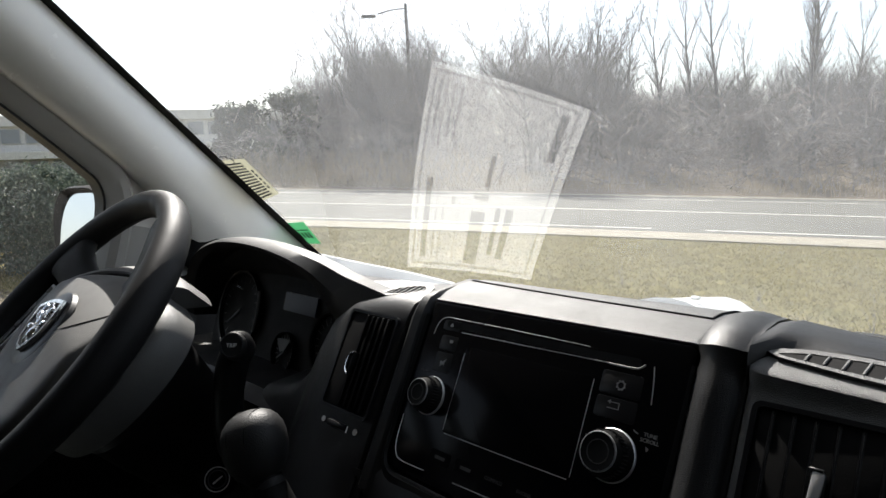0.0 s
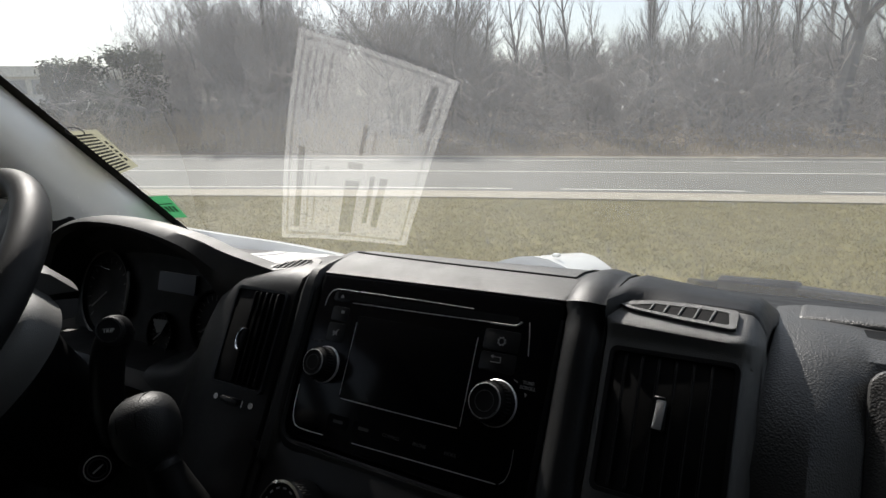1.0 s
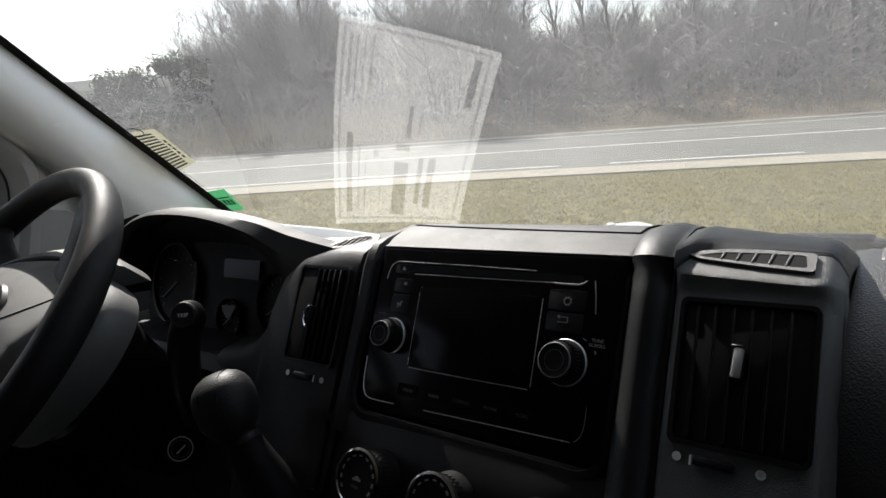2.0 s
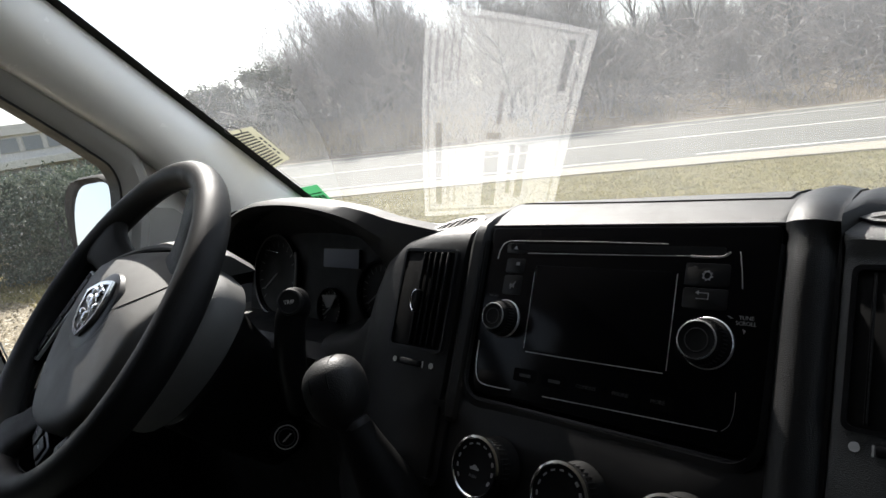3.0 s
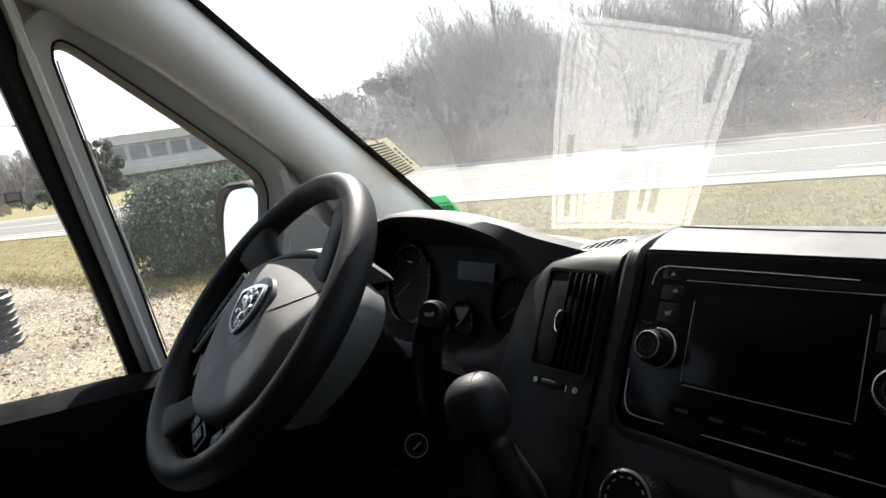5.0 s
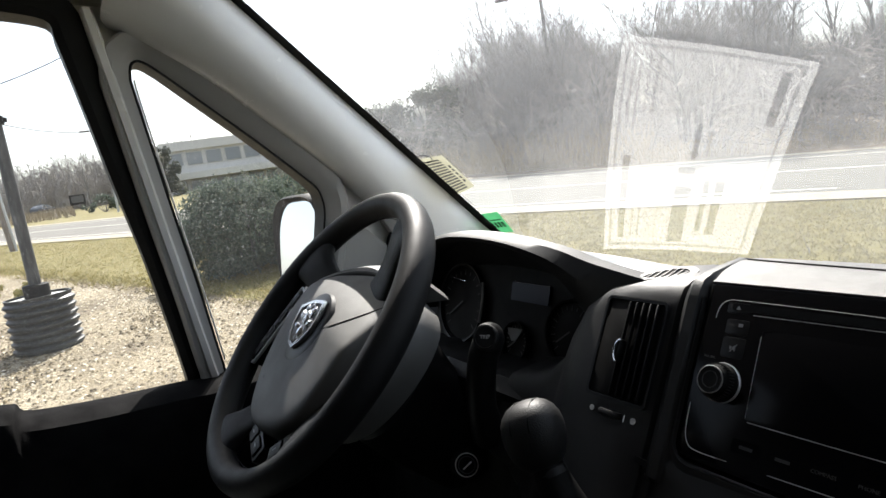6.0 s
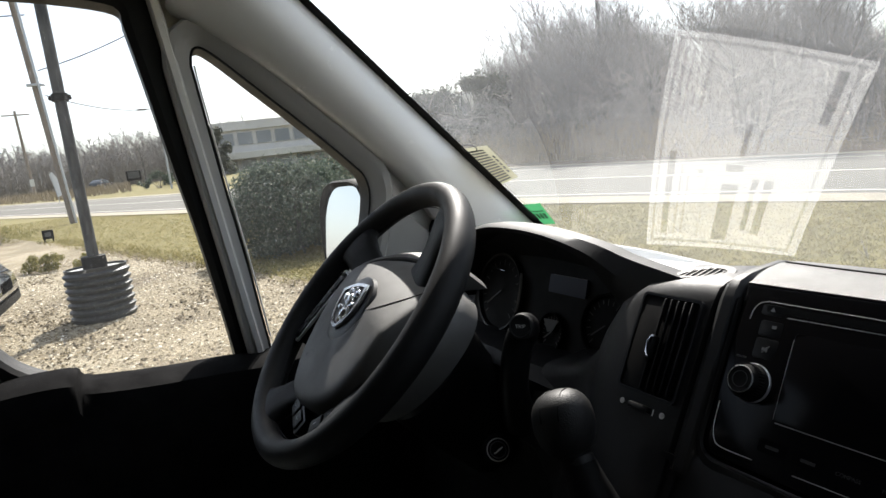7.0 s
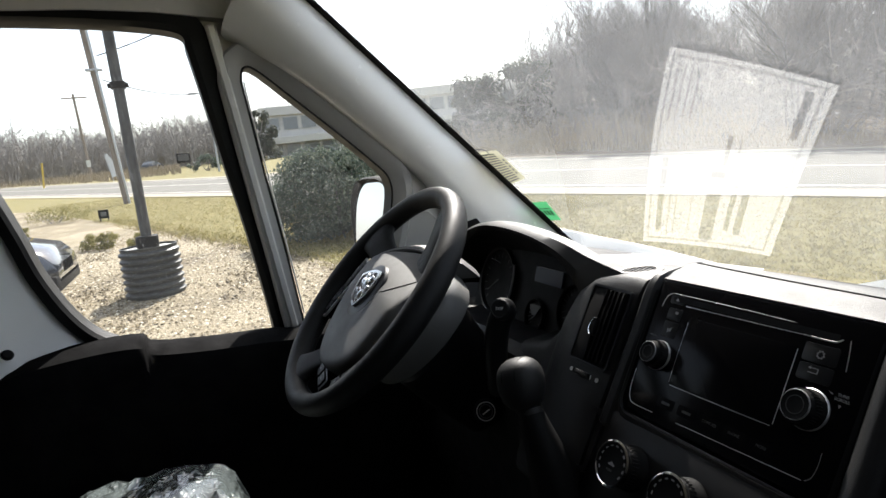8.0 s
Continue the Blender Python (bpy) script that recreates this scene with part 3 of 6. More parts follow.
# vent pod beside it: grained shoulder, a crease, and the crest that goes on from the band
st, crest = [], []
for u in (0.1438, 0.1452, 0.148, 0.152, 0.156, 0.161, 0.168, 0.176, 0.186, 0.196, 0.206, 0.215, 0.222, 0.2265, 0.2300, 0.2330, 0.2350):
    n = 0.0065 - 0.004 * max(0.0, (0.1470 - u) / 0.003) ** 2 - 0.016 * max(0.0, (u - 0.2240) / 0.011) ** 2
    low = 0.013 * max(0.0, (u - 0.2250) / 0.010) ** 2
    zc = knots(u, (0.1438, 0.152, 0.159, 0.19, 0.215, 0.23), (1.4205, 1.4222, 1.4212, 1.4176, 1.4150, 1.4130)) - low
    yc = knots(u, (0.1438, 0.150, 0.158, 0.170, 0.235), (0.040, 0.0530, 0.0610, 0.0645, 0.0655))
    zg = lambda y: 1.4056 + 0.3735 * (y - 0.042) - 0.05 * (u - 0.19) - low
    f0 = prof(0.0455 - 1.15 * low, n - 0.0005)
    ys = 0.0395 + min(0.020, 0.9 * (0.0065 - n))
    pts = [prof(-0.14, n - 0.05), prof(-0.14, n), prof(0.0, n), prof(0.041, n), f0, (f0[0] + 0.0012, f0[1] + 0.004), (ys - 0.0012, zg(ys) - 0.0016)]
    pts += [(ys + (yc - ys) * w, zg(ys + (yc - ys) * w)) for w in (0.0, 0.25, 0.5, 0.75, 1.0)]
    ze = zg(yc)
    crest.append((u, [(yc - 0.0006, ze - 0.010), (yc - 0.0004, ze + 0.0002), (yc + 0.0008, max(ze + 0.0010, zc - 0.0065)), (yc + 0.0045, zc - 0.0024), (yc + 0.011, zc - 0.0004), (0.090, zc + 0.0004), (0.108, zc - 0.0024), (0.135, zc - 0.0116), (0.175, 1.381), (0.17, 1.25)]))
    zc -= 0.004
    pts += [(yc + 0.0006, ze - 0.0018), (yc + 0.0016, max(ze + 0.0012, zc - 0.0055)), (yc + 0.0050, zc - 0.0022), (yc + 0.011, zc - 0.0006), (0.090, zc), (0.108, zc - 0.0028), (0.135, zc - 0.0120), (0.175, 1.380), (0.17, 1.25)]
    st.append((u, pts))
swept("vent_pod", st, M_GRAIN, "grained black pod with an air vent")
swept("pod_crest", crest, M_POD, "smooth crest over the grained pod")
# centre cover over the radio, its sunlit look put into the base colour
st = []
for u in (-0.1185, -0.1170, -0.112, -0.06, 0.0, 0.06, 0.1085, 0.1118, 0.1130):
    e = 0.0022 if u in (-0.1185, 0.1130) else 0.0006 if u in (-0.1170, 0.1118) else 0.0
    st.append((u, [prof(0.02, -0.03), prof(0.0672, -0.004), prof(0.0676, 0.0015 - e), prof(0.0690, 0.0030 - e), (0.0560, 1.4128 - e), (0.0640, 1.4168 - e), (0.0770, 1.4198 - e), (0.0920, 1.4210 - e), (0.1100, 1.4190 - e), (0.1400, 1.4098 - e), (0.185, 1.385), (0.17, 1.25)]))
swept("centre_cover", st, M_COVER, "finely grained black centre cover, base lightened to look sunlit")
COVER_Y, COVER_Z = (0.0560, 0.0640, 0.0770, 0.0920, 0.1100, 0.1400), (1.4128, 1.4168, 1.4198, 1.4210, 1.4190, 1.4098)
part("cover_gap", tube([(0.108 + 0.004 * w, 0.080 + 0.045 * w, knots(0.080 + 0.045 * w, COVER_Y, COVER_Z) + 0.0003) for w in (i / 8 for i in range(9))], 0.0009, 6), M_DARK, dashboard, "fine gap in the cover")
seam = curve_pts([(-0.112, 0.0925, 0), (-0.070, 0.0890, 0), (0.0, 0.0845, 0), (0.060, 0.0820, 0), (0.108, 0.0800, 0)], 40)
part("cover_seam", tube([(p.x, p.y, knots(p.y, COVER_Y, COVER_Z) + 0.0003) for p in seam], 0.0009, 6), M_DARK, dashboard, "fine seam along the cover")
# lower console with the climate controls
rr = []
for x, n in ((-0.20, -0.02), (-0.185, -0.004), (-0.12, 0.0), (0.0, 0.002), (0.12, 0.0), (0.19, -0.004), (0.205, -0.02)):
    pts = [prof(-0.075, n - 0.05), prof(-0.075, n), prof(-0.082, n + 0.004), prof(-0.125, n + 0.004), prof(-0.175, n), prof(-0.24, n - 0.012), (0.02, 0.95), (0.08, 0.95)]
    rr.append([(x, y, z) for y, z in pts])
part("console", loft(rr, True, True), M_SMOOTH, dashboard, "smooth black lower console")


# ---------------------------------------------------------------- radio
def face(u, v, n=0.0):
    return FACE @ Matrix.Translation((u, v, n))


radio = thing("radio", "piano-black car radio with dark touchscreen and two chrome-ringed knobs", "car radio")
part("front_panel", plate(rounded(-0.118, -0.072, 0.1125, 0.0672, 0.005), 0.03, face(0, 0, 0.003), 0.0015), M_GLOSS, radio, "glossy black front panel")
outer = rounded(-0.1215, -0.084, 0.1135, 0.040, 0.022)
inner = rounded(-0.1150, -0.073, 0.1075, 0.040, 0.016)
low = [k for k in range(len(outer)) if outer[k][1] < 0.0]
outer_low = [(-0.1215, 0.055)] + [outer[k] for k in low] + [(0.1135, 0.055)]
inner_low = [(-0.1175, 0.055)] + [inner[k] for k in low] + [(0.1115, 0.055)]
rim_rings = [[FACE @ Vector((*a, -0.01)), FACE @ Vector((*a, 0.004)), FACE @ Vector((a[0] * 0.4 + b[0] * 0.6, a[1] * 0.4 + b[1] * 0.6, 0.0062)), FACE @ Vector((*b, -0.01))] for a, b in zip(outer_low, inner_low)]
part("lower_rim", loft(rim_rings, True, True), M_DASH, radio, "satin black rim")


def bright_line(name, pts, r=0.00035, n=None, label="thin bright trim line", parent=None):
    """A fine moulded edge on the radio's face that catches the light."""
    pp = curve_pts([(*q, 0.0034) for q in pts], n or 4 * len(pts))
    return part(name, tube([FACE @ p for p in pp], r, 6), M_SATIN, parent or radio, label)


bright_line("trim_line", [(-0.1115, -0.030), (-0.1105, -0.050), (-0.1065, -0.0605), (-0.098, -0.0642), (-0.072, -0.0640)])
bright_line("trim_line", [(-0.041, -0.0634), (0.02, -0.0620), (0.086, -0.0606)], 0.0003)
bright_line("trim_line", [(0.0885, -0.0600), (0.0925, -0.056), (0.0945, -0.048), (0.0945, -0.036)], 0.00018)
bright_line("slot_edge", [(-0.1060, 0.0395), (-0.1050, 0.047), (-0.1015, 0.053), (-0.095, 0.0555)], 0.0003)
bright_line("slot_edge", [(-0.095, 0.0555), (-0.02, 0.0553), (0.0415, 0.0545)], 0.00022)
bright_line("slot_edge", [(-0.0755, 0.0452), (0.0, 0.0458), (0.058, 0.0465)], 0.00030)
bright_line("slot_edge", [(0.058, 0.0462), (0.072, 0.0462), (0.079, 0.0468), (0.0828, 0.0495)], 0.0007)
bright_line("trim_line", [(0.0887, 0.050), (0.0905, 0.040), (0.0921, 0.0267)], 0.00035)
part("disc_slot", plate(rounded(-0.094, 0.0475, 0.080, 0.0530, 0.002), 0.002, face(0, 0, 0.0034)), M_DARK, radio, "narrow disc slot")
screen = part("screen", plate(rounded(-0.0660, -0.0325, 0.0503, 0.0355, 0.003), 0.002, face(0, 0, 0.0036), 0.0004), M_SCREEN, radio, "dark unlit touchscreen")
bright_line("screen_edge", [(-0.0660, 0.030), (-0.0656, 0.0), (-0.0650, -0.0305)], 0.0003, None, "thin bright screen edge", screen)
bright_line("screen_edge", [(-0.0630, -0.0328), (-0.01, -0.0326), (0.0485, -0.0320)], 0.00035, None, "thin bright screen edge", screen)
bright_line("screen_edge", [(0.0503, -0.0300), (0.0503, 0.0), (0.0502, 0.034)], 0.00028, None, "thin bright screen edge", screen)
for u0, v0, u1, v1 in ((-0.096, 0.0285, -0.077, 0.0405), (-0.096, 0.0105, -0.077, 0.0265), (-0.098, 0.0450, -0.079, 0.0535), (0.055, 0.0270, 0.084, 0.0420), (0.055, 0.0120, 0.084, 0.0255)):
    part("button", plate(rounded(u0, v0, u1, v1, 0.002), 0.002, face(0, 0, 0.0033), 0.0003), M_SMOOTH, radio)
for k, word in enumerate(("", "", "COMPASS", "PHONE", "MORE")):
    u = -0.0600 + 0.0268 * k
    key = part("key", plate(rounded(u - 0.011, -0.0560, u + 0.011, -0.0460, 0.002), 0.002, face(0, 0, 0.00308)), M_GLOSS, radio)
    if word:
        lettering("lettering", word, 0.0037, face(u, -0.0508, 0.0032), M_FAINT, key, "faint lettering " + word)
    else:
        part("key_mark", bars([(u - 0.0052, -0.0522, u + 0.0052, -0.0498)], face(0, 0, 0.0031), 0.0002), M_FAINT, key)
part("warning_triangle", plate([(-0.0905, 0.0482), (-0.0865, 0.0482), (-0.0885, 0.0512)], 0.0005, face(0, 0, 0.0038)), M_MARK, radio, "grey triangle mark")
part("mark", bars([(-0.0855, 0.0350, -0.0820, 0.0375)], face(0, 0, 0.0034)), M_MARK, radio)
bm = bars([(-0.089, 0.0170, -0.0875, 0.0195)], face(0, 0, 0.0034))
plate([(-0.0875, 0.0182), (-0.0845, 0.0158), (-0.0845, 0.0207)], 0.0004, face(0, 0, 0.0037), bm=bm)
box((0.008, 0.0006, 0.0005), (0, 0, 0.0037), bm=bm, m=FACE @ Matrix.Translation((-0.0858, 0.0182, 0)) @ Matrix.Rotation(radians(50), 4, "Z"))
part("mute_mark", bm, M_MARK, radio)
n = 48
go = [((0.0028 + (0.0007 if (i // 3) % 2 else 0)) * math.cos(2 * math.pi * i / n), (0.0028 + (0.0007 if (i // 3) % 2 else 0)) * math.sin(2 * math.pi * i / n)) for i in range(n)]
gi = [(0.0021 * math.cos(2 * math.pi * i / n), 0.0021 * math.sin(2 * math.pi * i / n)) for i in range(n)]
part("gear_mark", ring_plate(go, gi, 0.0004, face(0.0699, 0.0339, 0.0038)), M_MARK, radio, "grey gear-wheel mark")
bm = bars([(0.0640, 0.0184, 0.0720, 0.0189), (0.0655, 0.0222, 0.0720, 0.0227), (0.0716, 0.0184, 0.0721, 0.0227)], face(0, 0, 0.0035))
plate([(0.0635, 0.0225), (0.0657, 0.0211), (0.0657, 0.0239)], 0.0004, face(0, 0, 0.0039), bm=bm)
part("back_mark", bm, M_MARK, radio, "grey return-arrow mark")
lettering("lettering", "TUNE\nSCROLL", 0.0034, face(0.0962, 0.0070, 0.0034), M_MARK, radio, "small grey lettering TUNE SCROLL")
lettering("lettering", "VOLUME", 0.0024, face(-0.1040, 0.0085, 0.0034), M_DIMLINE, radio, "tiny lettering VOLUME")
bm = plate([(0.0845, 0.0098), (0.0885, 0.0082), (0.0875, 0.0078), (0.0855, 0.0088)], 0.0005, face(0, 0, 0.0036))
plate([(0.0945, 0.0020), (0.0955, -0.0010), (0.0965, 0.0012)], 0.0005, face(0, 0, 0.0036), bm=bm)
part("arrow_mark", bm, M_MARK, radio)


def knob(name, parent, m, r, h, cap, ring=True):
    """A ribbed rotary knob with a chrome ring at its foot and one round its cap."""
    k = part(name, revolve([(r * 0.96, 0), (r * 0.92, h * 0.25), (r * 0.80, h * 0.6), (cap * 1.08, h * 0.9), (cap * 1.05, h), (cap * 0.96, h * 0.97), (0.0005, h * 0.96)], m, 48), M_DARK, parent, "black ribbed knob")
    bm = bmesh.new()
    for i in range(36):
        box((0.0008, 0.0006, h * 0.5), (r * 0.86, 0, h * 0.48), bm=bm, m=m @ Matrix.Rotation(2 * math.pi * i / 36, 4, "Z"))
    part("ribs", bm, M_SMOOTH, k)
    if ring:
        part("foot_ring", revolve([(r * 1.00, -0.001), (r * 1.00, 0.0016), (r * 0.965, 0.0022), (r * 0.955, 0.001)], m, 56), M_SATIN, k, "chrome ring")
        part("inner_ring", revolve([(cap * 0.66, h * 0.955), (cap * 0.66, h * 0.985), (cap * 0.60, h * 0.985), (cap * 0.60, h * 0.955)], m, 40), M_FAINT, k, "fine inner ring")
        part("cap_ring", revolve([(cap * 1.075, h * 0.93), (cap * 1.075, h * 0.985), (cap * 1.02, h * 1.0), (cap * 1.0, h * 0.97)], m, 48), M_SATIN, k, "chrome ring")
    return k


knob("volume_knob", radio, face(-0.0890, -0.0095, 0.003), 0.0155, 0.016, 0.0098)
knob("tune_knob", radio, face(0.0745, -0.0090, 0.003), 0.0165, 0.018, 0.0112)


# ---------------------------------------------------------------- air vents
def air_vent(parent_label, u0, u1, v0, v1, tab, marks, n, louvres):
    """Face vent: deep duct behind a frame, upright louvres, a thumb tab and its closing wheel below."""
    vent = thing("air_vent", parent_label, "air vent", group="dashboard face vents")
    part("duct", plate(rounded(u0, v0, u1, v1, 0.004), 0.012, face(0, 0, n + 0.0012), 0.001), M_DARK, vent, "dark duct opening")
    part("frame", ring_plate(rounded(u0 - 0.0016, v0 - 0.0016, u1 + 0.0016, v1 + 0.0016, 0.005), rounded(u0 + 0.001, v0 + 0.001, u1 - 0.001, v1 - 0.001, 0.0035), 0.006, face(0, 0, n + 0.0030)), M_SMOOTH, vent)
    for u, lean, out in louvres:
        lm = FACE @ Matrix.Translation((u, (v0 + v1) / 2, n + out)) @ Matrix.Rotation(radians(lean), 4, "Y")
        lv = part("louvre", box((0.0017, v1 - v0 - 0.005, 0.011), (0, 0, 0), 0.0006, 1, m=lm), M_DARK, vent)
        part("louvre_edge", box((0.0008, v1 - v0 - 0.008, 0.0007), (0.0002, 0, 0.0056), m=lm), M_KNOB, lv)
    tu, tv, tr = tab
    tb = part("tab", box((0.0056, tr * 2.2, 0.010), (tu, tv, n + 0.006), 0.002, 2, m=FACE), M_SMOOTH, vent, "thumb tab")
    if u1 > 0:
        part("tab_cap", box((0.0062, 0.0016, 0.004), (tu - 0.0004, tv + tr + 0.0012, n + 0.0105), 0.0006, 1, m=FACE), M_KNOB, tb)
        part("tab_edge", plate(rounded(-0.0026, -tr, 0.0026, tr, 0.001), 0.0016, face(tu + 0.0006, tv, n + 0.0124) @ Matrix.Rotation(radians(-4), 4, "Z"), 0.0004), M_SATIN, tb, "pale tab face")
    else:
        part("tab_edge", tube([FACE @ Vector((tu + 0.004 - 0.0055 * math.sin(a), tv + tr * math.cos(a), n + 0.0115)) for a in (math.pi * q / 16 for q in range(17))], 0.0008, 6), M_CHROME, tb, "bright half-ring on the tab")
    du, su, ru, mv = marks
    part("thumb_wheel", box((abs(ru - du) * 0.5, 0.006, 0.008), ((du + ru) / 2 - 0.002, mv, n + 0.001), 0.002, 2, m=FACE), M_SMOOTH, vent)
    part("dot_mark", revolve([(0.0026, 0), (0.0026, 0.0005), (0.0002, 0.0006)], face(du, mv, n + 0.0008), 20), M_LINE, vent, "white dot")
    part("ring_mark", revolve([(0.0027, 0), (0.0027, 0.0006), (0.0019, 0.0006), (0.0019, 0)], face(ru, mv, n + 0.0008), 20), M_LINE, vent, "white ring")
    part("stroke_mark", bars([(su - 0.0005, mv - 0.0028, su + 0.0005, mv + 0.0028)], face(0, 0, n + 0.0055)), M_LINE, vent)
    return vent


air_vent("tall black face vent with upright louvres beside the instruments", -0.215, -0.149, -0.046, 0.044, (-0.186, -0.004, 0.0095), (-0.2055, -0.1635, -0.1575, -0.059), 0.007,
         [(-0.1885 + 0.0078 * k, 20 + 3 * k, 0.0005 + 0.0006 * k) for k in range(5)])
air_vent("tall black face vent with upright louvres, beside the glovebox", 0.1515, 0.2245, -0.044, 0.0415, (0.1865, 0.0055, 0.0085), (0.1565, 0.1655, 0.2020, -0.0530), 0.0065,
         [(0.1590 + 0.0101 * k, 24, -0.0022) for k in range(6)])


def subdivide(pts, n=5):
    out = []
    for a, b in zip(pts, pts[1:] + pts[:1]):
        out += [(a[0] + (b[0] - a[0]) * k / n, a[1] + (b[1] - a[1]) * k / n) for k in range(n)]
    return out


v = thing("top_vent", "crescent-shaped black vent in the crest of the dashboard, beside the instruments", "air vent", group="dashboard top vents")
m = basis((-0.20, 0.078, 1.4092), (1, 0, 0), (0, 0.9766, 0.2148))
o = subdivide([(-0.0075, -0.0235), (-0.0015, -0.0086), (0.0094, 0.0023), (0.0249, 0.0100), (0.0393, 0.0112), (0.0470, 0.0060), (0.0520, -0.0095), (0.0490, -0.0115), (0.0242, -0.0160), (0.0050, -0.0225)])
inn = subdivide([(0.0005, -0.0195), (0.0030, -0.0105), (0.0110, -0.0030), (0.0250, 0.0050), (0.0340, 0.0060), (0.0400, 0.0020), (0.0462, -0.0085), (0.0440, -0.0105), (0.0240, -0.0135), (0.0080, -0.0180)])
part("slot", plate(inn, 0.004, m @ Matrix.Translation((0, 0, 0.0004))), M_DARK, v, "dark slot")
part("frame", ring_plate(o, inn, 0.010, m @ Matrix.Translation((0, 0, 0.0014))), M_POD, v, "raised frame")
for k in range(6):
    x0, y0 = 0.0070 + 0.0064 * k, -0.0178 + 0.0013 * k
    x1, y1 = 0.0075 + 0.0062 * k, -0.0062 + 0.0120 * math.sin(math.pi * min(1.0, 0.12 + 0.14 * k))
    part("bar", tube([m @ Vector((x0, y0, 0.0010)), m @ Vector((x1, y1, 0.0010))], 0.0009, 6), M_POD, v)
v = thing("top_vent", "wedge-shaped black vent in the crest of the dashboard, beside the radio", "air vent", group="dashboard top vents")
m = basis((0.19, 0.042, 1.4067), (1, 0, -0.05), (0, 0.937, 0.35))
o = subdivide([(-0.0400, 0.0115), (-0.0340, 0.0165), (-0.0190, 0.0205), (0.0040, 0.0225), (0.0270, 0.0228), (0.0300, 0.0210), (0.0303, 0.0060), (0.0280, 0.0045), (0.0, 0.0055), (-0.0330, 0.0085)])
inn = subdivide([(-0.0350, 0.0115), (-0.0290, 0.0140), (-0.0184, 0.0170), (0.0036, 0.0190), (0.0225, 0.0195), (0.0244, 0.0190), (0.0262, 0.0085), (0.0245, 0.0075), (0.0, 0.0083), (-0.0300, 0.0102)])
part("slot", plate(inn, 0.004, m @ Matrix.Translation((0, 0, 0.0010))), M_DARK, v, "dark slot")
part("frame", ring_plate(o, inn, 0.010, m @ Matrix.Translation((0, 0, 0.0014))), M_GRAIN, v, "raised frame")
for x, y0, y1 in ((-0.0205, 0.0098, 0.0164), (-0.0115, 0.0092, 0.0178), (-0.0025, 0.0086, 0.0186), (0.0068, 0.0082, 0.0191), (0.0160, 0.0079, 0.0193)):
    part("bar", box((0.0014, (y1 - y0), 0.0016), (0, 0, 0.0012), 0.0004, 1, m=m @ Matrix.Translation((x, (y0 + y1) / 2, 0)) @ Matrix.Rotation(radians(-8), 4, "Z")), M_GRAIN, v)

# ---------------------------------------------------------------- climate controls
climate = thing("climate_control", "row of three black climate knobs with chrome rings", "climate control")
for i, u in enumerate((-0.071, 0.002, 0.075)):
    m = face(u, -0.122, 0.006)
    k = knob("knob", climate, m, 0.0235, 0.026, 0.0205, ring=False)
    part("rim_ring", revolve([(0.0222, 0.022), (0.0226, 0.0258), (0.0208, 0.0268), (0.0200, 0.0258)], m, 48), M_CHROME, k, "chrome rim ring")
    for j in range(11):
        a = radians(210 - 240 * j / 10)
        part("scale_mark", box((0.0012 + 0.0006 * (j > 6), 0.0032, 0.0004), (0.0168, 0, 0.0254), m=m @ Matrix.Rotation(a, 4, "Z")), M_MARK, k)
    if i == 0:
        part("car_mark", plate([(-0.0042, -0.001), (0.0042, -0.001), (0.0040, 0.0006), (0.0022, 0.0010), (0.0012, 0.0024), (-0.0012, 0.0024), (-0.0024, 0.0010), (-0.0042, 0.0006)], 0.0004, m @ Matrix.Translation((0, -0.001, 0.0256))), M_MARK, k, "small grey car outline")
lettering("lettering", "PUSH", 0.0030, face(-0.071, -0.1285, 0.0322), M_DIMLINE, climate)
# open tray left of the climate knobs
part("tray", ring_plate(rounded(-0.195, -0.155, -0.130, -0.085, 0.010), rounded(-0.190, -0.150, -0.135, -0.090, 0.008), 0.02, face(0, 0, 0.006)), M_SMOOTH, dashboard, "small open tray")

# ---------------------------------------------------------------- right end: storage slot and glovebox
rr = []
for x in (0.230, 0.240, 0.262, 0.276, 0.284, 0.292, 0.32, 0.5, 0.75, 0.92):
    e = 0.0 if x > 0.235 else -0.002
    q = min(1.0, max(0.0, (x - 0.268) / 0.022))   # swells beside the vent pod, hollow behind the glovebox lid
    swell = [(0.185, 1.386), (0.170, 1.390), (0.115, 1.391), (0.085, 1.3865), (0.062, 1.378), (0.038, 1.361), (0.020, 1.335), (0.008, 1.28), (0.0, 1.20)]
    hollow = [(0.185, 1.384), (0.170, 1.388), (0.115, 1.3885), (0.088, 1.384), (0.080, 1.370), (0.062, 1.345), (0.050, 1.315), (0.035, 1.27), (0.020, 1.20)]
    rr.append([(x, 0.30, 1.32 + e), (x, 0.20, 1.340 + e)] + [(x, y0 * (1 - q) + y1 * q, z0 * (1 - q) + z1 * q + e) for (y0, z0), (y1, z1) in zip(swell, hollow)] + [(x, 0.05, 1.1), (x, 0.3, 1.1)])
part("right_panel", loft(rr, True, True), M_PEBBLE, dashboard, "grained panel over the glovebox")
gb = plate(rounded(0, -0.20, 0.55, 0, 0.012), 0.02, basis((0.287, 0.0735, 1.3865), (1, 0, 0), (0, 0.40, 0.91)), 0.004)
glovebox = thing("glovebox", "black grained glovebox lid with a fine gap round it", "glovebox")
part("lid", gb, M_PEBBLE, glovebox)
part("tray_recess", box((0.67, 0.016, 0.002), (0.585, 0.126, 1.3880), 0.0005, 1), M_DARK, dashboard, "dark storage slot")
part("tray_lip", box((0.67, 0.036, 0.010), (0.580, 0.155, 1.3870), 0.004, 3), M_PEBBLE, dashboard)

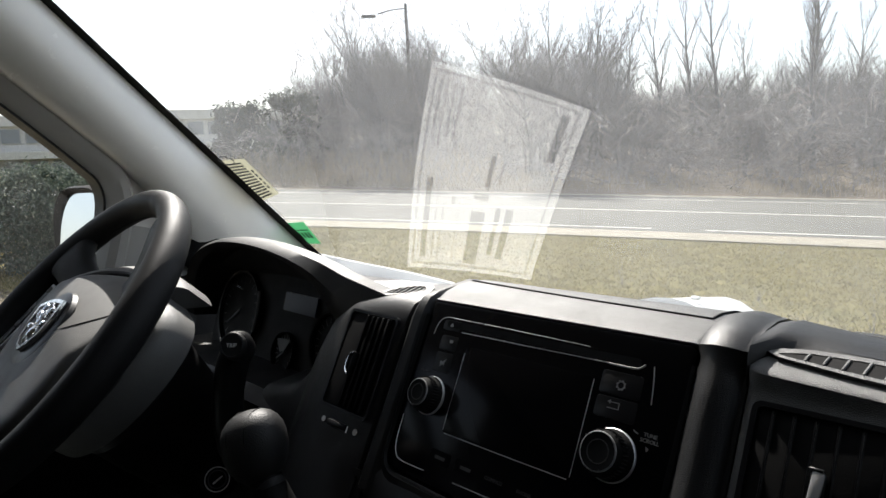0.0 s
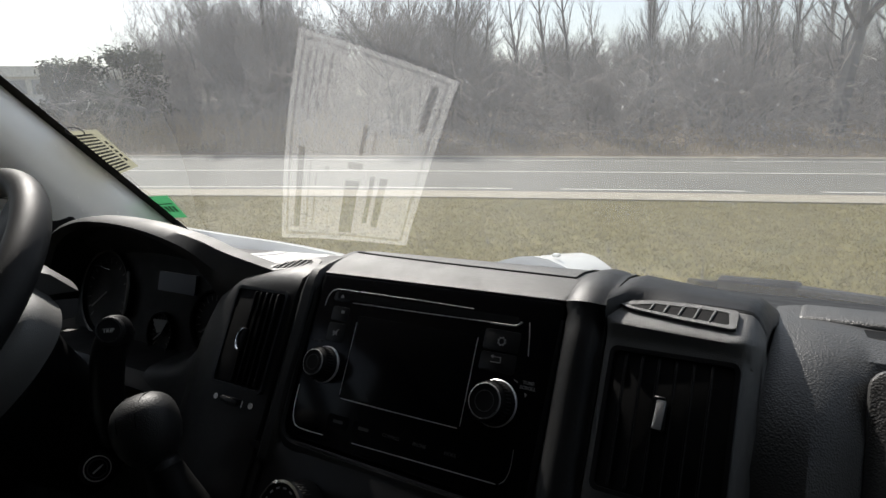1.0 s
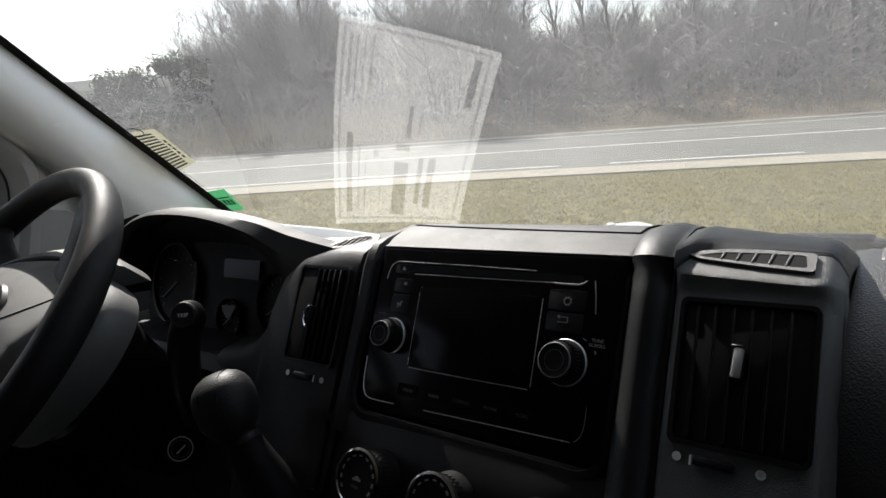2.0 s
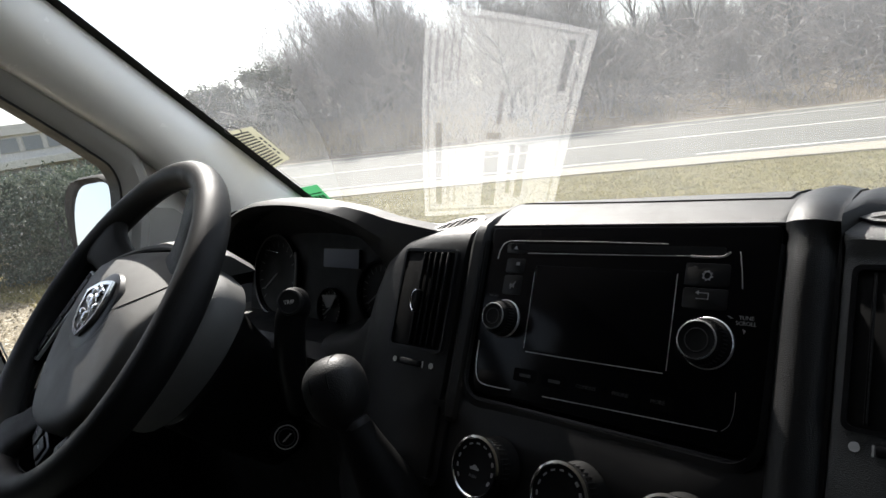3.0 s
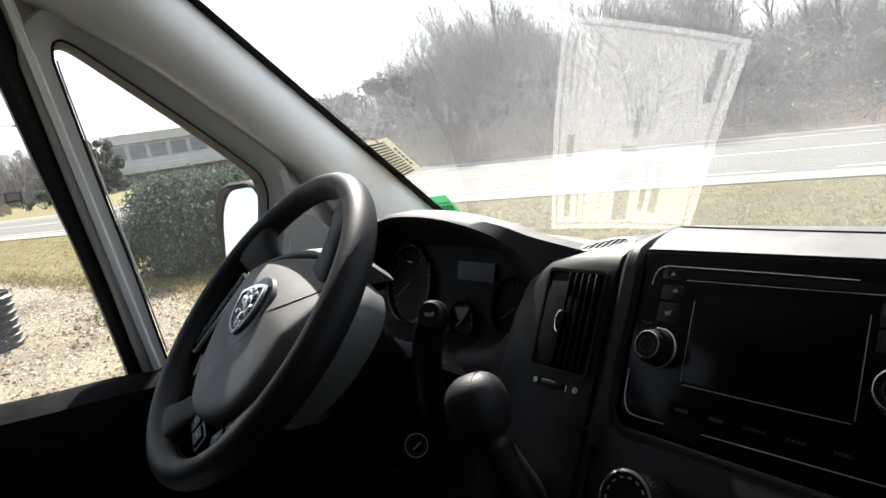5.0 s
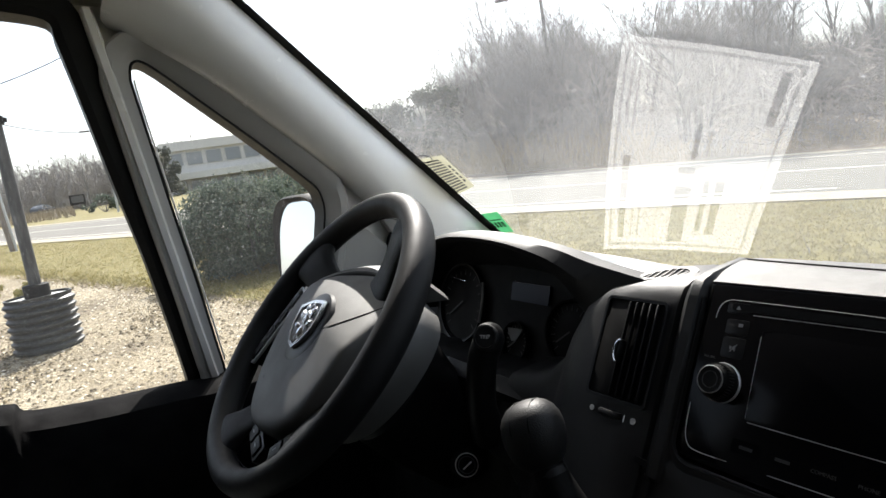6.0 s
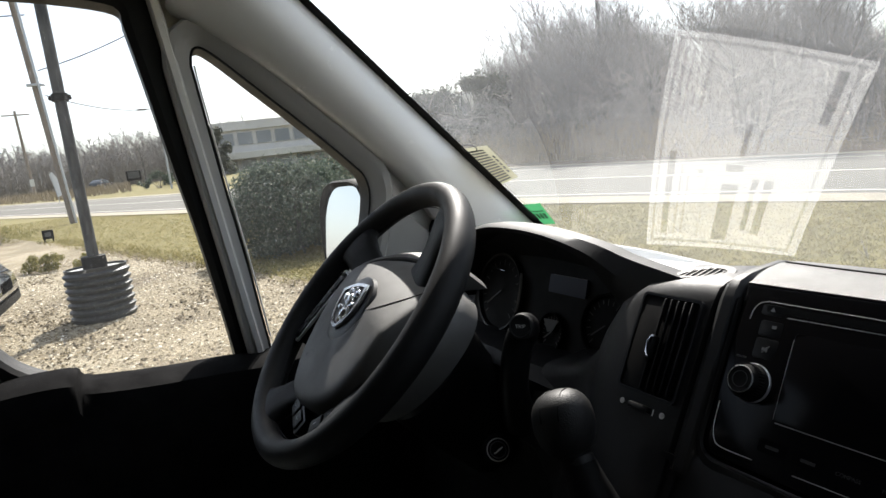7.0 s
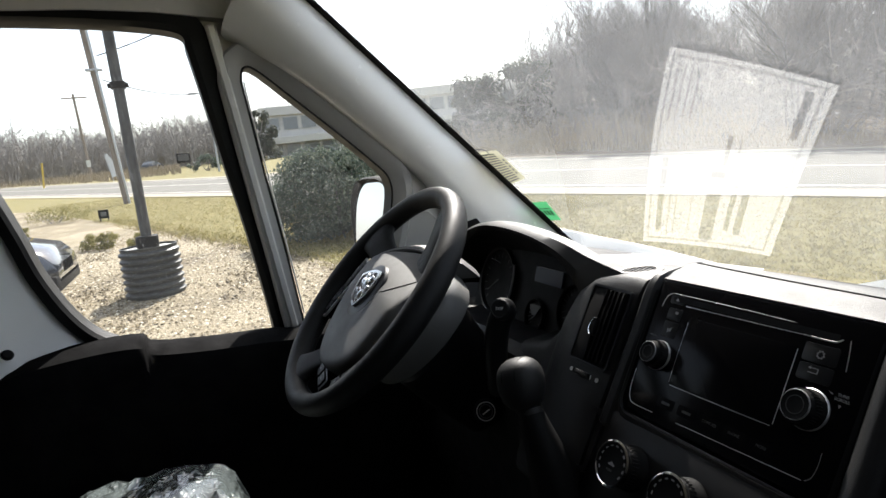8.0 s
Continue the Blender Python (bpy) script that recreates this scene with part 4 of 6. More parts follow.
# ---------------------------------------------------------------- steering wheel
WC = Vector((-0.52, -0.159, 1.365))
WN = Vector((0, -math.cos(radians(44.4)), math.sin(radians(44.4))))
WV = WN.cross(Vector((1, 0, 0)))
WM = basis(WC, (1, 0, 0), WV)
WT = WM @ Matrix.Rotation(radians(13), 4, "Z")   # the wheel stands slightly turned
wheel = thing("steering_wheel", "black four-spoke steering wheel with a chrome emblem", "steering wheel")
RIM_R = 0.186
ring = []
for i in range(112):
    a = 2 * math.pi * i / 112
    c, fat = Vector((RIM_R * math.cos(a), RIM_R * math.sin(a), 0)), 1.0 + 0.07 * math.cos(2 * a)
    out = Vector((math.cos(a), math.sin(a), 0))
    ring.append([WT @ (c + out * (0.0168 * fat * math.cos(b)) + Vector((0, 0, 0.0185 * fat * math.sin(b)))) for b in (2 * math.pi * j / 20 for j in range(20))])
bm = loft(ring + [ring[0]], True, False)
bmesh.ops.remove_doubles(bm, verts=bm.verts, dist=1e-6)
part("rim", bm, M_RIM, wheel, "thick black rim")
part("rim_seam", tube([WT @ Vector(((RIM_R - 0.0166) * math.cos(a), (RIM_R - 0.0166) * math.sin(a), -0.006)) for a in (2 * math.pi * i / 96 for i in range(96))], 0.0007, 5, closed=True), M_DARK, wheel)
# airbag cover: a broad domed pad, flat round the emblem and rolling over towards the windscreen
PAD = curve_pts([(-0.112, 0.000, 0), (-0.108, 0.042, 0), (-0.086, 0.074, 0), (-0.046, 0.092, 0), (0, 0.096, 0), (0.046, 0.092, 0), (0.086, 0.074, 0), (0.108, 0.042, 0), (0.112, 0.000, 0),
                 (0.105, -0.045, 0), (0.090, -0.082, 0), (0.066, -0.112, 0), (0.030, -0.126, 0), (0, -0.128, 0), (-0.030, -0.126, 0), (-0.066, -0.112, 0), (-0.090, -0.082, 0), (-0.105, -0.045, 0), (-0.112, 0.000, 0)], 73)[:-1]


def dome(x, y):
    """Height of the pad over the wheel's plane."""
    k = max(0.0, 0.75 * y + 0.45 * x - 0.022)   # rolls over towards the windscreen and the passenger
    return 0.012 - 0.7 * x * x - 0.5 * y * y - 0.42 * k - 2.4 * k * k


rings = []
for k, sink in ((1.0, 0.050), (1.0, 0.016), (0.992, 0.009), (0.975, 0.004), (0.945, 0.001), (0.90, 0), (0.82, 0), (0.72, 0), (0.60, 0), (0.46, 0), (0.30, 0), (0.14, 0), (0.03, 0)):
    rings.append([WT @ Vector((p.x * k, p.y * k, dome(p.x * k, p.y * k) - sink)) for p in PAD])
part("airbag_cover", loft(rings, True, True), M_HUB, wheel, "domed charcoal airbag cover")
# shoulder piece above the pad, joined by a fine gap
rows = []
for k in range(25):
    a = radians(50 + 80 * k / 24)
    p0 = Vector((0.100 * math.cos(a) * 1.05, 0.100 * math.sin(a), 0))
    p1 = Vector((0.128 * math.cos(a) * 1.05, 0.128 * math.sin(a), 0))
    rows.append([WT @ Vector((q.x, q.y, dome(q.x, q.y) - 0.002 - d)) for q, d in ((p0, 0.045), (p0, 0.003), (p0.lerp(p1, 0.08), 0), (p0.lerp(p1, 0.5), 0.002), (p0.lerp(p1, 0.9), 0.008), (p1, 0.014), (p1, 0.05))])
part("shoulder", loft(rows, True, True), M_HUB, wheel, "charcoal shoulder over the airbag cover")


def spoke(angle, stations):
    """A flat moulded arm from the hub to the rim: rows of radius, width, height, half thickness."""
    d = Vector((math.cos(radians(angle)), math.sin(radians(angle)), 0))
    t = Vector((-d.y, d.x, 0))
    rr = []
    for r0, w, h, th in stations:
        rr.append([WT @ (d * r0 + t * (math.copysign(abs(math.cos(b)) ** 0.6, math.cos(b)) * w / 2) + Vector((0, 0, h + math.copysign(abs(math.sin(b)) ** 0.8, math.sin(b)) * th))) for b in (2 * math.pi * j / 24 for j in range(24))])
    return part("spoke", loft(rr, True, True), M_RIM, wheel)


for ang in (46, 134):
    spoke(ang, ((0.070, 0.074, -0.034, 0.012), (0.095, 0.066, -0.030, 0.012), (0.118, 0.058, -0.022, 0.012), (0.140, 0.056, -0.012, 0.012), (0.158, 0.064, -0.004, 0.012), (0.176, 0.086, 0.000, 0.011)))
for ang in (234, 306):
    spoke(ang, ((0.070, 0.070, -0.030, 0.014), (0.100, 0.064, -0.028, 0.013), (0.128, 0.056, -0.020, 0.012), (0.150, 0.056, -0.010, 0.012), (0.164, 0.066, -0.003, 0.012), (0.178, 0.088, 0.000, 0.011)))
for sx in (-1, 1):
    # switch panels beside the lower arms
    SP = WT @ pose(sx * 0.052, -0.128, -0.012, 0, 0, sx * 32)
    panel = part("switch_panel", plate(rounded(-0.046, -0.012, 0.046, 0.012, 0.005), 0.016, SP, 0.002), M_SMOOTH, wheel, "dark switch panel with three small switches")
    for k in range(3):
        sw = part("switch", box((0.023, 0.017, 0.004), (-0.028 + 0.028 * k, 0, 0.001), 0.0016, 2, m=SP), M_KNOB, panel)
        part("switch_mark", box((0.006, 0.0014, 0.0006), (-0.028 + 0.028 * k, 0.001, 0.0032), m=SP), M_MARK, panel)
    part("seam", tube(curve_pts([WT @ Vector((sx * x, y, dome(x, y) + 0.0002)) for x, y in ((0.042, -0.006), (0.064, 0.002), (0.086, 0.020), (0.102, 0.040))], 14), 0.0008, 6), M_DARK, wheel)
# bright-edged switch bank on the upper arm towards the door
SB = WT @ pose(-0.140, 0.020, -0.004, 0, 0, 62)
bank = part("switch_bank", plate(rounded(-0.060, -0.011, 0.060, 0.011, 0.003), 0.014, SB, 0.002), M_DARK, wheel, "switch bank with a bright frame")
part("frame", ring_plate(rounded(-0.062, -0.013, 0.062, 0.013, 0.004), rounded(-0.059, -0.010, 0.059, 0.010, 0.003), 0.004, SB @ Matrix.Translation((0, 0, 0.0022))), M_SATIN, bank, "bright frame")
for k in range(4):
    part("switch", box((0.020, 0.014, 0.004), (-0.042 + 0.028 * k, 0, 0.002), 0.0016, 2, m=SB), M_SMOOTH, bank)
# emblem: a shield with relief, no figure
sh = [(-0.033, 0.026), (-0.016, 0.029), (0.0, 0.0305), (0.016, 0.029), (0.033, 0.026), (0.033, 0.004), (0.027, -0.015), (0.015, -0.027), (0.0, -0.034), (-0.015, -0.027), (-0.027, -0.015), (-0.033, 0.004)]
em = WT @ Matrix.Translation((0, 0.003, 0.0155))
emblem = part("emblem", plate(sh, 0.007, em, 0.002), M_DIMLINE, wheel, "shield-shaped emblem")
part("emblem_rim", ring_plate(sh, [(x * 0.86, y * 0.86) for x, y in sh], 0.003, em @ Matrix.Translation((0, 0, 0.0022))), M_CHROME, emblem, "polished rim")
for x, y, r0, a in ((0, 0.006, 0.010, 0), (-0.013, 0.012, 0.0075, 30), (0.013, 0.012, 0.0075, -30), (-0.016, -0.003, 0.006, 60), (0.016, -0.003, 0.006, -60), (0, -0.012, 0.0085, 0), (-0.007, 0.020, 0.005, 0), (0.007, 0.020, 0.005, 0), (0, -0.022, 0.004, 0)):
    part("emblem_boss", revolve([(r0, 0), (r0 * 0.8, 0.0025), (r0 * 0.4, 0.004), (0.0003, 0.0042)], em @ Matrix.Translation((x, y, 0)) @ Matrix.Rotation(radians(a), 4, "Z") @ Matrix.Diagonal((0.75, 1.15, 1, 1)), 14), M_EMBLEM, emblem)
part("emblem_seat", revolve([(0.048, 0.006), (0.046, 0.0105), (0.041, 0.0125), (0.0005, 0.0130)], WT @ Matrix.Translation((0, 0.001, 0)), 40), M_SMOOTH, wheel, "round recess behind the emblem")
part("embossed_mark", bars([(-0.066, -0.066, -0.063, -0.036), (-0.063, -0.066, -0.056, -0.063)], WT @ Matrix.Translation((0, 0, 0.0066)), 0.0006), M_SMOOTH, wheel)

# ---------------------------------------------------------------- column, stalks, ignition
column = thing("steering_column", "black and grey steering column cowl with stalks", "steering column")
def column_rings(stations):
    out = []
    for d, w, h, off in stations:
        c = WC - WN * d + WV * off
        out.append([c + Vector((1, 0, 0)) * (math.copysign(abs(math.cos(a)) ** 0.7, math.cos(a)) * w / 2) + WV * (math.copysign(abs(math.sin(a)) ** 0.7, math.sin(a)) * h / 2) for a in (2 * math.pi * j / 36 for j in range(36))])
    return loft(out, True, True)


cowl = [(0.0, 0.100), (0.045, 0.096), (0.088, 0.084), (0.114, 0.060), (0.122, 0.025), (0.114, -0.020), (0.090, -0.062), (0.050, -0.092), (0.0, -0.102)]
cowl = cowl + [(-x, y) for x, y in cowl[-2:0:-1]]
cowl = [(p.x, p.y) for p in curve_pts([(*q, 0) for q in cowl + cowl[:1]], 49)[:-1]]
part("cowl", loft([[WM @ Vector((x * k, y * k, -d)) for x, y in cowl] for k, d in ((0.80, 0.046), (0.93, 0.050), (0.98, 0.058), (1.0, 0.072), (1.0, 0.092))], True, True), M_HUB, column, "moulded grey cowl behind the wheel")
part("shroud", column_rings(((0.075, 0.150, 0.130, -0.005), (0.088, 0.200, 0.160, 0.0), (0.100, 0.215, 0.170, -0.002), (0.112, 0.20, 0.16, -0.006), (0.16, 0.16, 0.15, -0.015), (0.20, 0.140, 0.140, -0.02), (0.27, 0.13, 0.14, -0.02))), M_SMOOTH, column, "black column shroud")
TM = basis((-0.326, -0.041, 1.356), (0.78, 0.62, 0.0), (-0.20, 0.25, 0.95))
sp = curve_pts([(-0.375, -0.024, 1.228), (-0.362, -0.036, 1.268), (-0.353, -0.037, 1.303), (-0.347, -0.032, 1.331), (-0.339, -0.027, 1.348), TM @ Vector((0, 0, -0.006))], 16)
st = part("stalk", tube(sp, [0.021, 0.020, 0.0185, 0.017, 0.0165, 0.0163, 0.0163, 0.0164, 0.0166, 0.0168, 0.0168, 0.0167, 0.0165, 0.0162, 0.0155, 0.0145], 20), M_SMOOTH, column, "thick wiper stalk with a button at its tip")
part("button_end", revolve([(0.0140, -0.012), (0.0142, -0.004), (0.0132, 0.000), (0.0114, 0.0008), (0.0108, -0.0006), (0.0002, -0.0006)], TM, 28), M_KNOB, st, "round end button")
lettering("lettering", "TRIP", 0.0058, TM @ Matrix.Translation((0, 0, 0.0002)), M_LINE, st, "white lettering TRIP")
sp = curve_pts([(-0.58, -0.05, 1.32), (-0.66, -0.06, 1.345), (-0.72, -0.08, 1.36)], 8)
part("stalk", tube(sp, [0.010, 0.010, 0.010, 0.011, 0.011, 0.012, 0.012, 0.010], 14), M_SMOOTH, column)
ignition = thing("ignition_lock", "round ignition lock with a pale ring in the column cowl", "ignition lock")
IM = basis((-0.432, -0.028, 1.170), (0.45, 0.89, 0), (-0.383, 0.194, 0.905))
part("barrel", revolve([(0.022, -0.09), (0.020, -0.004), (0.017, 0.0), (0.0005, 0.0)], IM, 32), M_DARK, ignition)
part("ring", revolve([(0.0146, 0.0), (0.0146, 0.0012), (0.0134, 0.0012), (0.0132, 0.0)], IM, 40), M_LINE, ignition, "pale printed ring")
part("inner_ring", revolve([(0.0108, 0.0), (0.0108, 0.0018), (0.0099, 0.0018), (0.0096, 0.0)], IM, 40), M_DIMLINE, ignition)
# printed white stands in for the shine of the metal slot
part("key_slot", box((0.014, 0.0020, 0.0016), (0, -0.001, 0.001), 0.0006, 1, m=IM @ Matrix.Rotation(radians(32), 4, "Z")), M_LINE, ignition, "key slot with its metal shine put in as white")

# ---------------------------------------------------------------- gear lever
lever = thing("gear_lever", "black gear lever with a round leather-look knob", "gear lever")
GC = Vector((-0.207, -0.083, 1.306))
gx = basis(GC, (0.8, 0.5, 0.25), (-0.25, 0.0, 0.97))
rings = []
for h, r in ((h * 0.92, r * 0.92) for h, r in ((-0.038, 0.014), (-0.031, 0.022), (-0.022, 0.0275), (-0.010, 0.0305), (0.0, 0.0305), (0.009, 0.0290), (0.016, 0.0255), (0.0215, 0.020), (0.025, 0.013), (0.0265, 0.004))):
    rings.append([gx @ Vector((r * math.cos(a), h, r * math.sin(a) * 0.95)) for a in (2 * math.pi * j / 30 for j in range(30))])
part("grip", loft(rings, True, True), M_KNOB, lever, "rounded black grip")
part("seam", tube([gx @ Vector((0.0085, math.sin(a) * 0.0236, math.cos(a) * 0.0250)) for a in (radians(5 + 160 * i / 20) for i in range(21))], 0.0008, 6), M_DARK, lever)
part("seam", tube([gx @ Vector((-0.0085, math.sin(a) * 0.0236, math.cos(a) * 0.0250)) for a in (radians(5 + 160 * i / 20) for i in range(21))], 0.0008, 6), M_DARK, lever)
part("collar", revolve([(0.0125, -0.003), (0.0130, 0.0), (0.0122, 0.003), (0.010, 0.004)], basis(GC + Vector((0.018, 0.0, -0.034)), (0.86, 0.15, 0.5), (0, 1, 0)), 28), M_KNOB, lever, "narrow glossy collar")
part("rod", tube(curve_pts([GC + Vector((0.010, 0, -0.024)), GC + Vector((0.030, 0.005, -0.075)), GC + Vector((0.048, 0.02, -0.15)), GC + Vector((0.06, 0.04, -0.22))], 10), [0.013, 0.015, 0.018, 0.022, 0.027, 0.032, 0.036, 0.040, 0.044, 0.048], 18), M_DARK, lever, "pleated black gaiter")

# ---------------------------------------------------------------- loose things and stickers


def paper_material():
    return shader("white_paper", (0.66, 0.66, 0.64), 0.7)[0]


M_PAPER = paper_material()
M_INK = shader("grey_ink", (0.10, 0.10, 0.11), 0.7)[0]
M_INKM = shader("mid_grey_ink", (0.13, 0.13, 0.13), 0.7)[0]
M_INK2 = shader("pale_ink", (0.30, 0.30, 0.30), 0.7)[0]
a, b, c, d = Vector((-0.531, 0.176, 0)), Vector((-0.276, 0.325, 0)), Vector((-0.472, 0.612, 0)), Vector((-0.757, 0.545, 0))


def sheet_pt(u, v, lift=0.0):
    """A point of the sheet that lies on the deck: u across, v towards the windscreen."""
    p = (a * (1 - u) + b * u) * (1 - v) + (d * (1 - u) + c * u) * v
    return Vector((p.x, p.y, deck_z(p.y) + 0.004 + lift + 0.002 * math.sin(5 * v + 2 * u)))


def sheet_patch(u0, v0, u1, v1, lift, nu=8, nv=12):
    return loft([[sheet_pt(u0 + (u1 - u0) * i / nu, v0 + (v1 - v0) * j / nv, lift) for i in range(nu + 1)] for j in range(nv + 1)], closed=False)


sheet = thing("paper_sheet", "large white printed sheet lying on the dashboard, mirrored in the windscreen", "paper")
bm = sheet_patch(0, 0, 1, 1, 0.0, 14, 20)
r = bmesh.ops.extrude_face_region(bm, geom=bm.faces[:])
bmesh.ops.translate(bm, vec=(0, 0, 0.0004), verts=[x for x in r["geom"] if isinstance(x, bmesh.types.BMVert)])
part("sheet", bm, M_PAPER, sheet)
for nm, mt, rects in (("border", M_INK2, [(0.035, 0.022, 0.965, 0.034), (0.035, 0.022, 0.050, 0.975), (0.940, 0.022, 0.955, 0.975), (0.035, 0.962, 0.955, 0.975)]),
                      ("printed_bar", M_INKM, [(0.10, 0.50, 0.145, 0.93), (0.46, 0.54, 0.56, 0.575), (0.46, 0.64, 0.56, 0.95), (0.63, 0.60, 0.665, 0.88), (0.70, 0.60, 0.75, 0.90), (0.52, 0.34, 0.55, 0.50), (0.86, 0.06, 0.905, 0.30)]),
                      ("printed_line", M_INK2, [(0.19, 0.56, 0.20, 0.93), (0.24, 0.62, 0.25, 0.93), (0.30, 0.58, 0.33, 0.62), (0.36, 0.60, 0.365, 0.95), (0.08, 0.06, 0.10, 0.32), (0.13, 0.06, 0.14, 0.36), (0.18, 0.06, 0.19, 0.30), (0.23, 0.06, 0.245, 0.30), (0.60, 0.36, 0.615, 0.48)])):
    for k, (u0, v0, u1, v1) in enumerate(rects):
        part(nm, sheet_patch(u0, v0, u1, v1, 0.0009, 4, 8), mt, sheet)


def sticker(name, label, corners, material, marks=()):
    """A label on the inner face of the windscreen: corners as (x, z)."""
    t = thing(name, label, "sticker")
    (x0, z0), (x1, z1), (x2, z2), (x3, z3) = corners

    def at(u, v, lift):
        x = (x0 * (1 - u) + x1 * u) * (1 - v) + (x3 * (1 - u) + x2 * u) * v
        z = (z0 * (1 - u) + z1 * u) * (1 - v) + (z3 * (1 - u) + z2 * u) * v
        return Vector((x, glass_y(x, z) - 0.003 - lift, z))
    part("film", loft([[at(i / 6, j / 6, 0) for i in range(7)] for j in range(7)], closed=False), material, t)
    for u0, v0, u1, v1, mt in marks:
        part("print", loft([[at(u0 + (u1 - u0) * i / 3, v0 + (v1 - v0) * j / 3, 0.0008) for i in range(4)] for j in range(4)], closed=False), mt, t)
    return t, at


def film_material(name, col, through=0.5):
    m, nt, b = shader(name, col, 0.6)
    tr = nt.nodes.new("ShaderNodeBsdfTranslucent")
    tr.inputs[0].default_value = (*col, 1)
    mx = nt.nodes.new("ShaderNodeMixShader")
    mx.inputs[0].default_value = through
    nt.links.new(b.outputs[0], mx.inputs[1])
    nt.links.new(tr.outputs[0], mx.inputs[2])
    nt.links.new(mx.outputs[0], nt.nodes["Material Output"].inputs[0])
    return m


M_GREEN = film_material("green_film", (0.05, 0.24, 0.10))
M_CREAM = film_material("cream_label", (0.30, 0.295, 0.22), 0.5)


# ---------------------------------------------------------------- outside: ground and road
def ground_z(x, y=0.0):
    """The land rises gently towards the driver's side, and more so along the road."""
    k = min(1.0, max(0.0, (y - 2.0) / 12.0))
    return -0.031 * x - k * k * (3 - 2 * k) * (0.24 + 0.0214 * (min(40.0, max(-30.0, x)) + 3.7)) - 0.012 * min(16.0, max(0.0, y - 13.0))


def road_y(x):
    """Near edge of the road."""
    return 13.0 + 0.47 * x


ROAD = basis((0, 13.0, 0), (1, 0.47, -0.031), (-0.47, 1, 0.0146))   # along the road, across it


def earth(name, cols, scale, rough=0.9, fine=60.0, strength=0.6, lo=0.72, hi=1.22):
    m, nt, b = shader(name, cols[0], rough)
    v = coords(nt)
    c1 = ramp(nt, noise_tex(nt, v, scale, 6, 0.6), [(0.30, cols[0]), (0.52, cols[1]), (0.72, cols[2])])
    c2 = ramp(nt, noise_tex(nt, v, fine, 4, 0.7), [(0.3, (lo,) * 3), (0.7, (hi,) * 3)])
    nt.links.new(mixcol(nt, 1.0, c1, c2, "MULTIPLY"), b.inputs["Base Color"])
    bump(nt, b, noise_tex(nt, v, fine, 4, 0.7), strength, 0.03)
    return m


M_GRASS = earth("dry_lawn", [(0.128, 0.110, 0.031), (0.166, 0.138, 0.043), (0.090, 0.088, 0.022)], 0.9, 0.95, 16, 0.9, 0.55, 1.4)
M_ROAD = earth("worn_asphalt", [(0.092, 0.087, 0.075), (0.108, 0.102, 0.088), (0.126, 0.118, 0.101)], 0.5, 0.85, 90, 0.3)
M_SHOULDER = earth("pale_shoulder", [(0.27, 0.24, 0.18), (0.31, 0.275, 0.21), (0.235, 0.21, 0.16)], 1.2, 0.9, 40)
M_GRAVEL = earth("gravel_bed", [(0.135, 0.105, 0.062), (0.25, 0.205, 0.13), (0.36, 0.31, 0.215)], 0.8, 0.9, 26, 1.0, 0.40, 1.4)
M_LITTER = earth("leaf_litter", [(0.15, 0.115, 0.075), (0.20, 0.155, 0.105), (0.11, 0.085, 0.06)], 0.4, 0.95, 6)
M_PAINT = earth("road_paint", [(0.30, 0.29, 0.26), (0.52, 0.50, 0.45), (0.42, 0.40, 0.36)], 3, 0.8, 12, 0.1, 0.55, 1.3)

# one sheet to the horizon
bm = bmesh.new()
xs = [-900, -300, -120, -60, -40, -30, -24, -19, -14, -10, -6, -3, 0, 4, 8, 14, 22, 40, 80, 200, 900]
ys = [-900, -200, -60, -20, -8, -4, 0, 2, 3, 4, 5, 6, 7, 8, 9, 10, 11, 12, 13, 14, 20, 30, 45, 70, 120, 300, 900]
grid = [[bm.verts.new((x, y, ground_z(max(-120, min(120, x)), y))) for x in xs] for y in ys]
for r0, r1 in zip(grid, grid[1:]):
    for i in range(len(xs) - 1):
        bm.faces.new((r0[i], r0[i + 1], r1[i + 1], r1[i]))
tagged(part("ground", bm, M_GRASS), "dry winter lawn rising gently to one side", "ground", kind="structure")


def road_strip(w0, w1, s0, s1, lift):
    """A strip along the road, between two distances from its near edge."""
    n, m = max(4, int((s1 - s0) / 1.6)), max(1, int((w1 - w0) / 0.9))
    rows = []
    for i in range(n + 1):
        s = s0 + (s1 - s0) * i / n
        rows.append([Vector((p.x, p.y, ground_z(max(-120, min(120, p.x)), p.y) + lift)) for p in (ROAD @ Vector((s, w0 + (w1 - w0) * k / m, 0)) for k in range(m + 1))])
    return loft(rows, closed=False)


tagged(part("road", road_strip(0, 9.3, -160, 120, 0.02), M_ROAD), "two-lane road of worn grey asphalt", "road", kind="structure")
tagged(part("pavement", road_strip(-0.55, 0.45, -160, 120, 0.026), M_SHOULDER), "pale concrete shoulder along the road", "pavement", kind="structure")
tagged(part("trim", road_strip(9.1, 9.9, -160, 120, 0.028), M_SHOULDER), "pale far edge of the road", "road edge", kind="structure")
marking = thing("road_marking", "worn white lane lines on the asphalt", "road marking", kind="structure")
part("edge_line", road_strip(0.85, 0.98, -160, -6.0, 0.026), M_PAINT, marking)
part("edge_line", road_strip(0.85, 0.98, -5.0, -1.4, 0.026), M_PAINT, marking)
part("edge_line", road_strip(0.85, 0.98, 0.0, 60, 0.026), M_PAINT, marking)
part("centre_line", road_strip(4.4, 4.55, -160, 120, 0.026), M_PAINT, marking)
part("lane_line", road_strip(7.9, 8.02, -160, 120, 0.026), M_PAINT, marking)

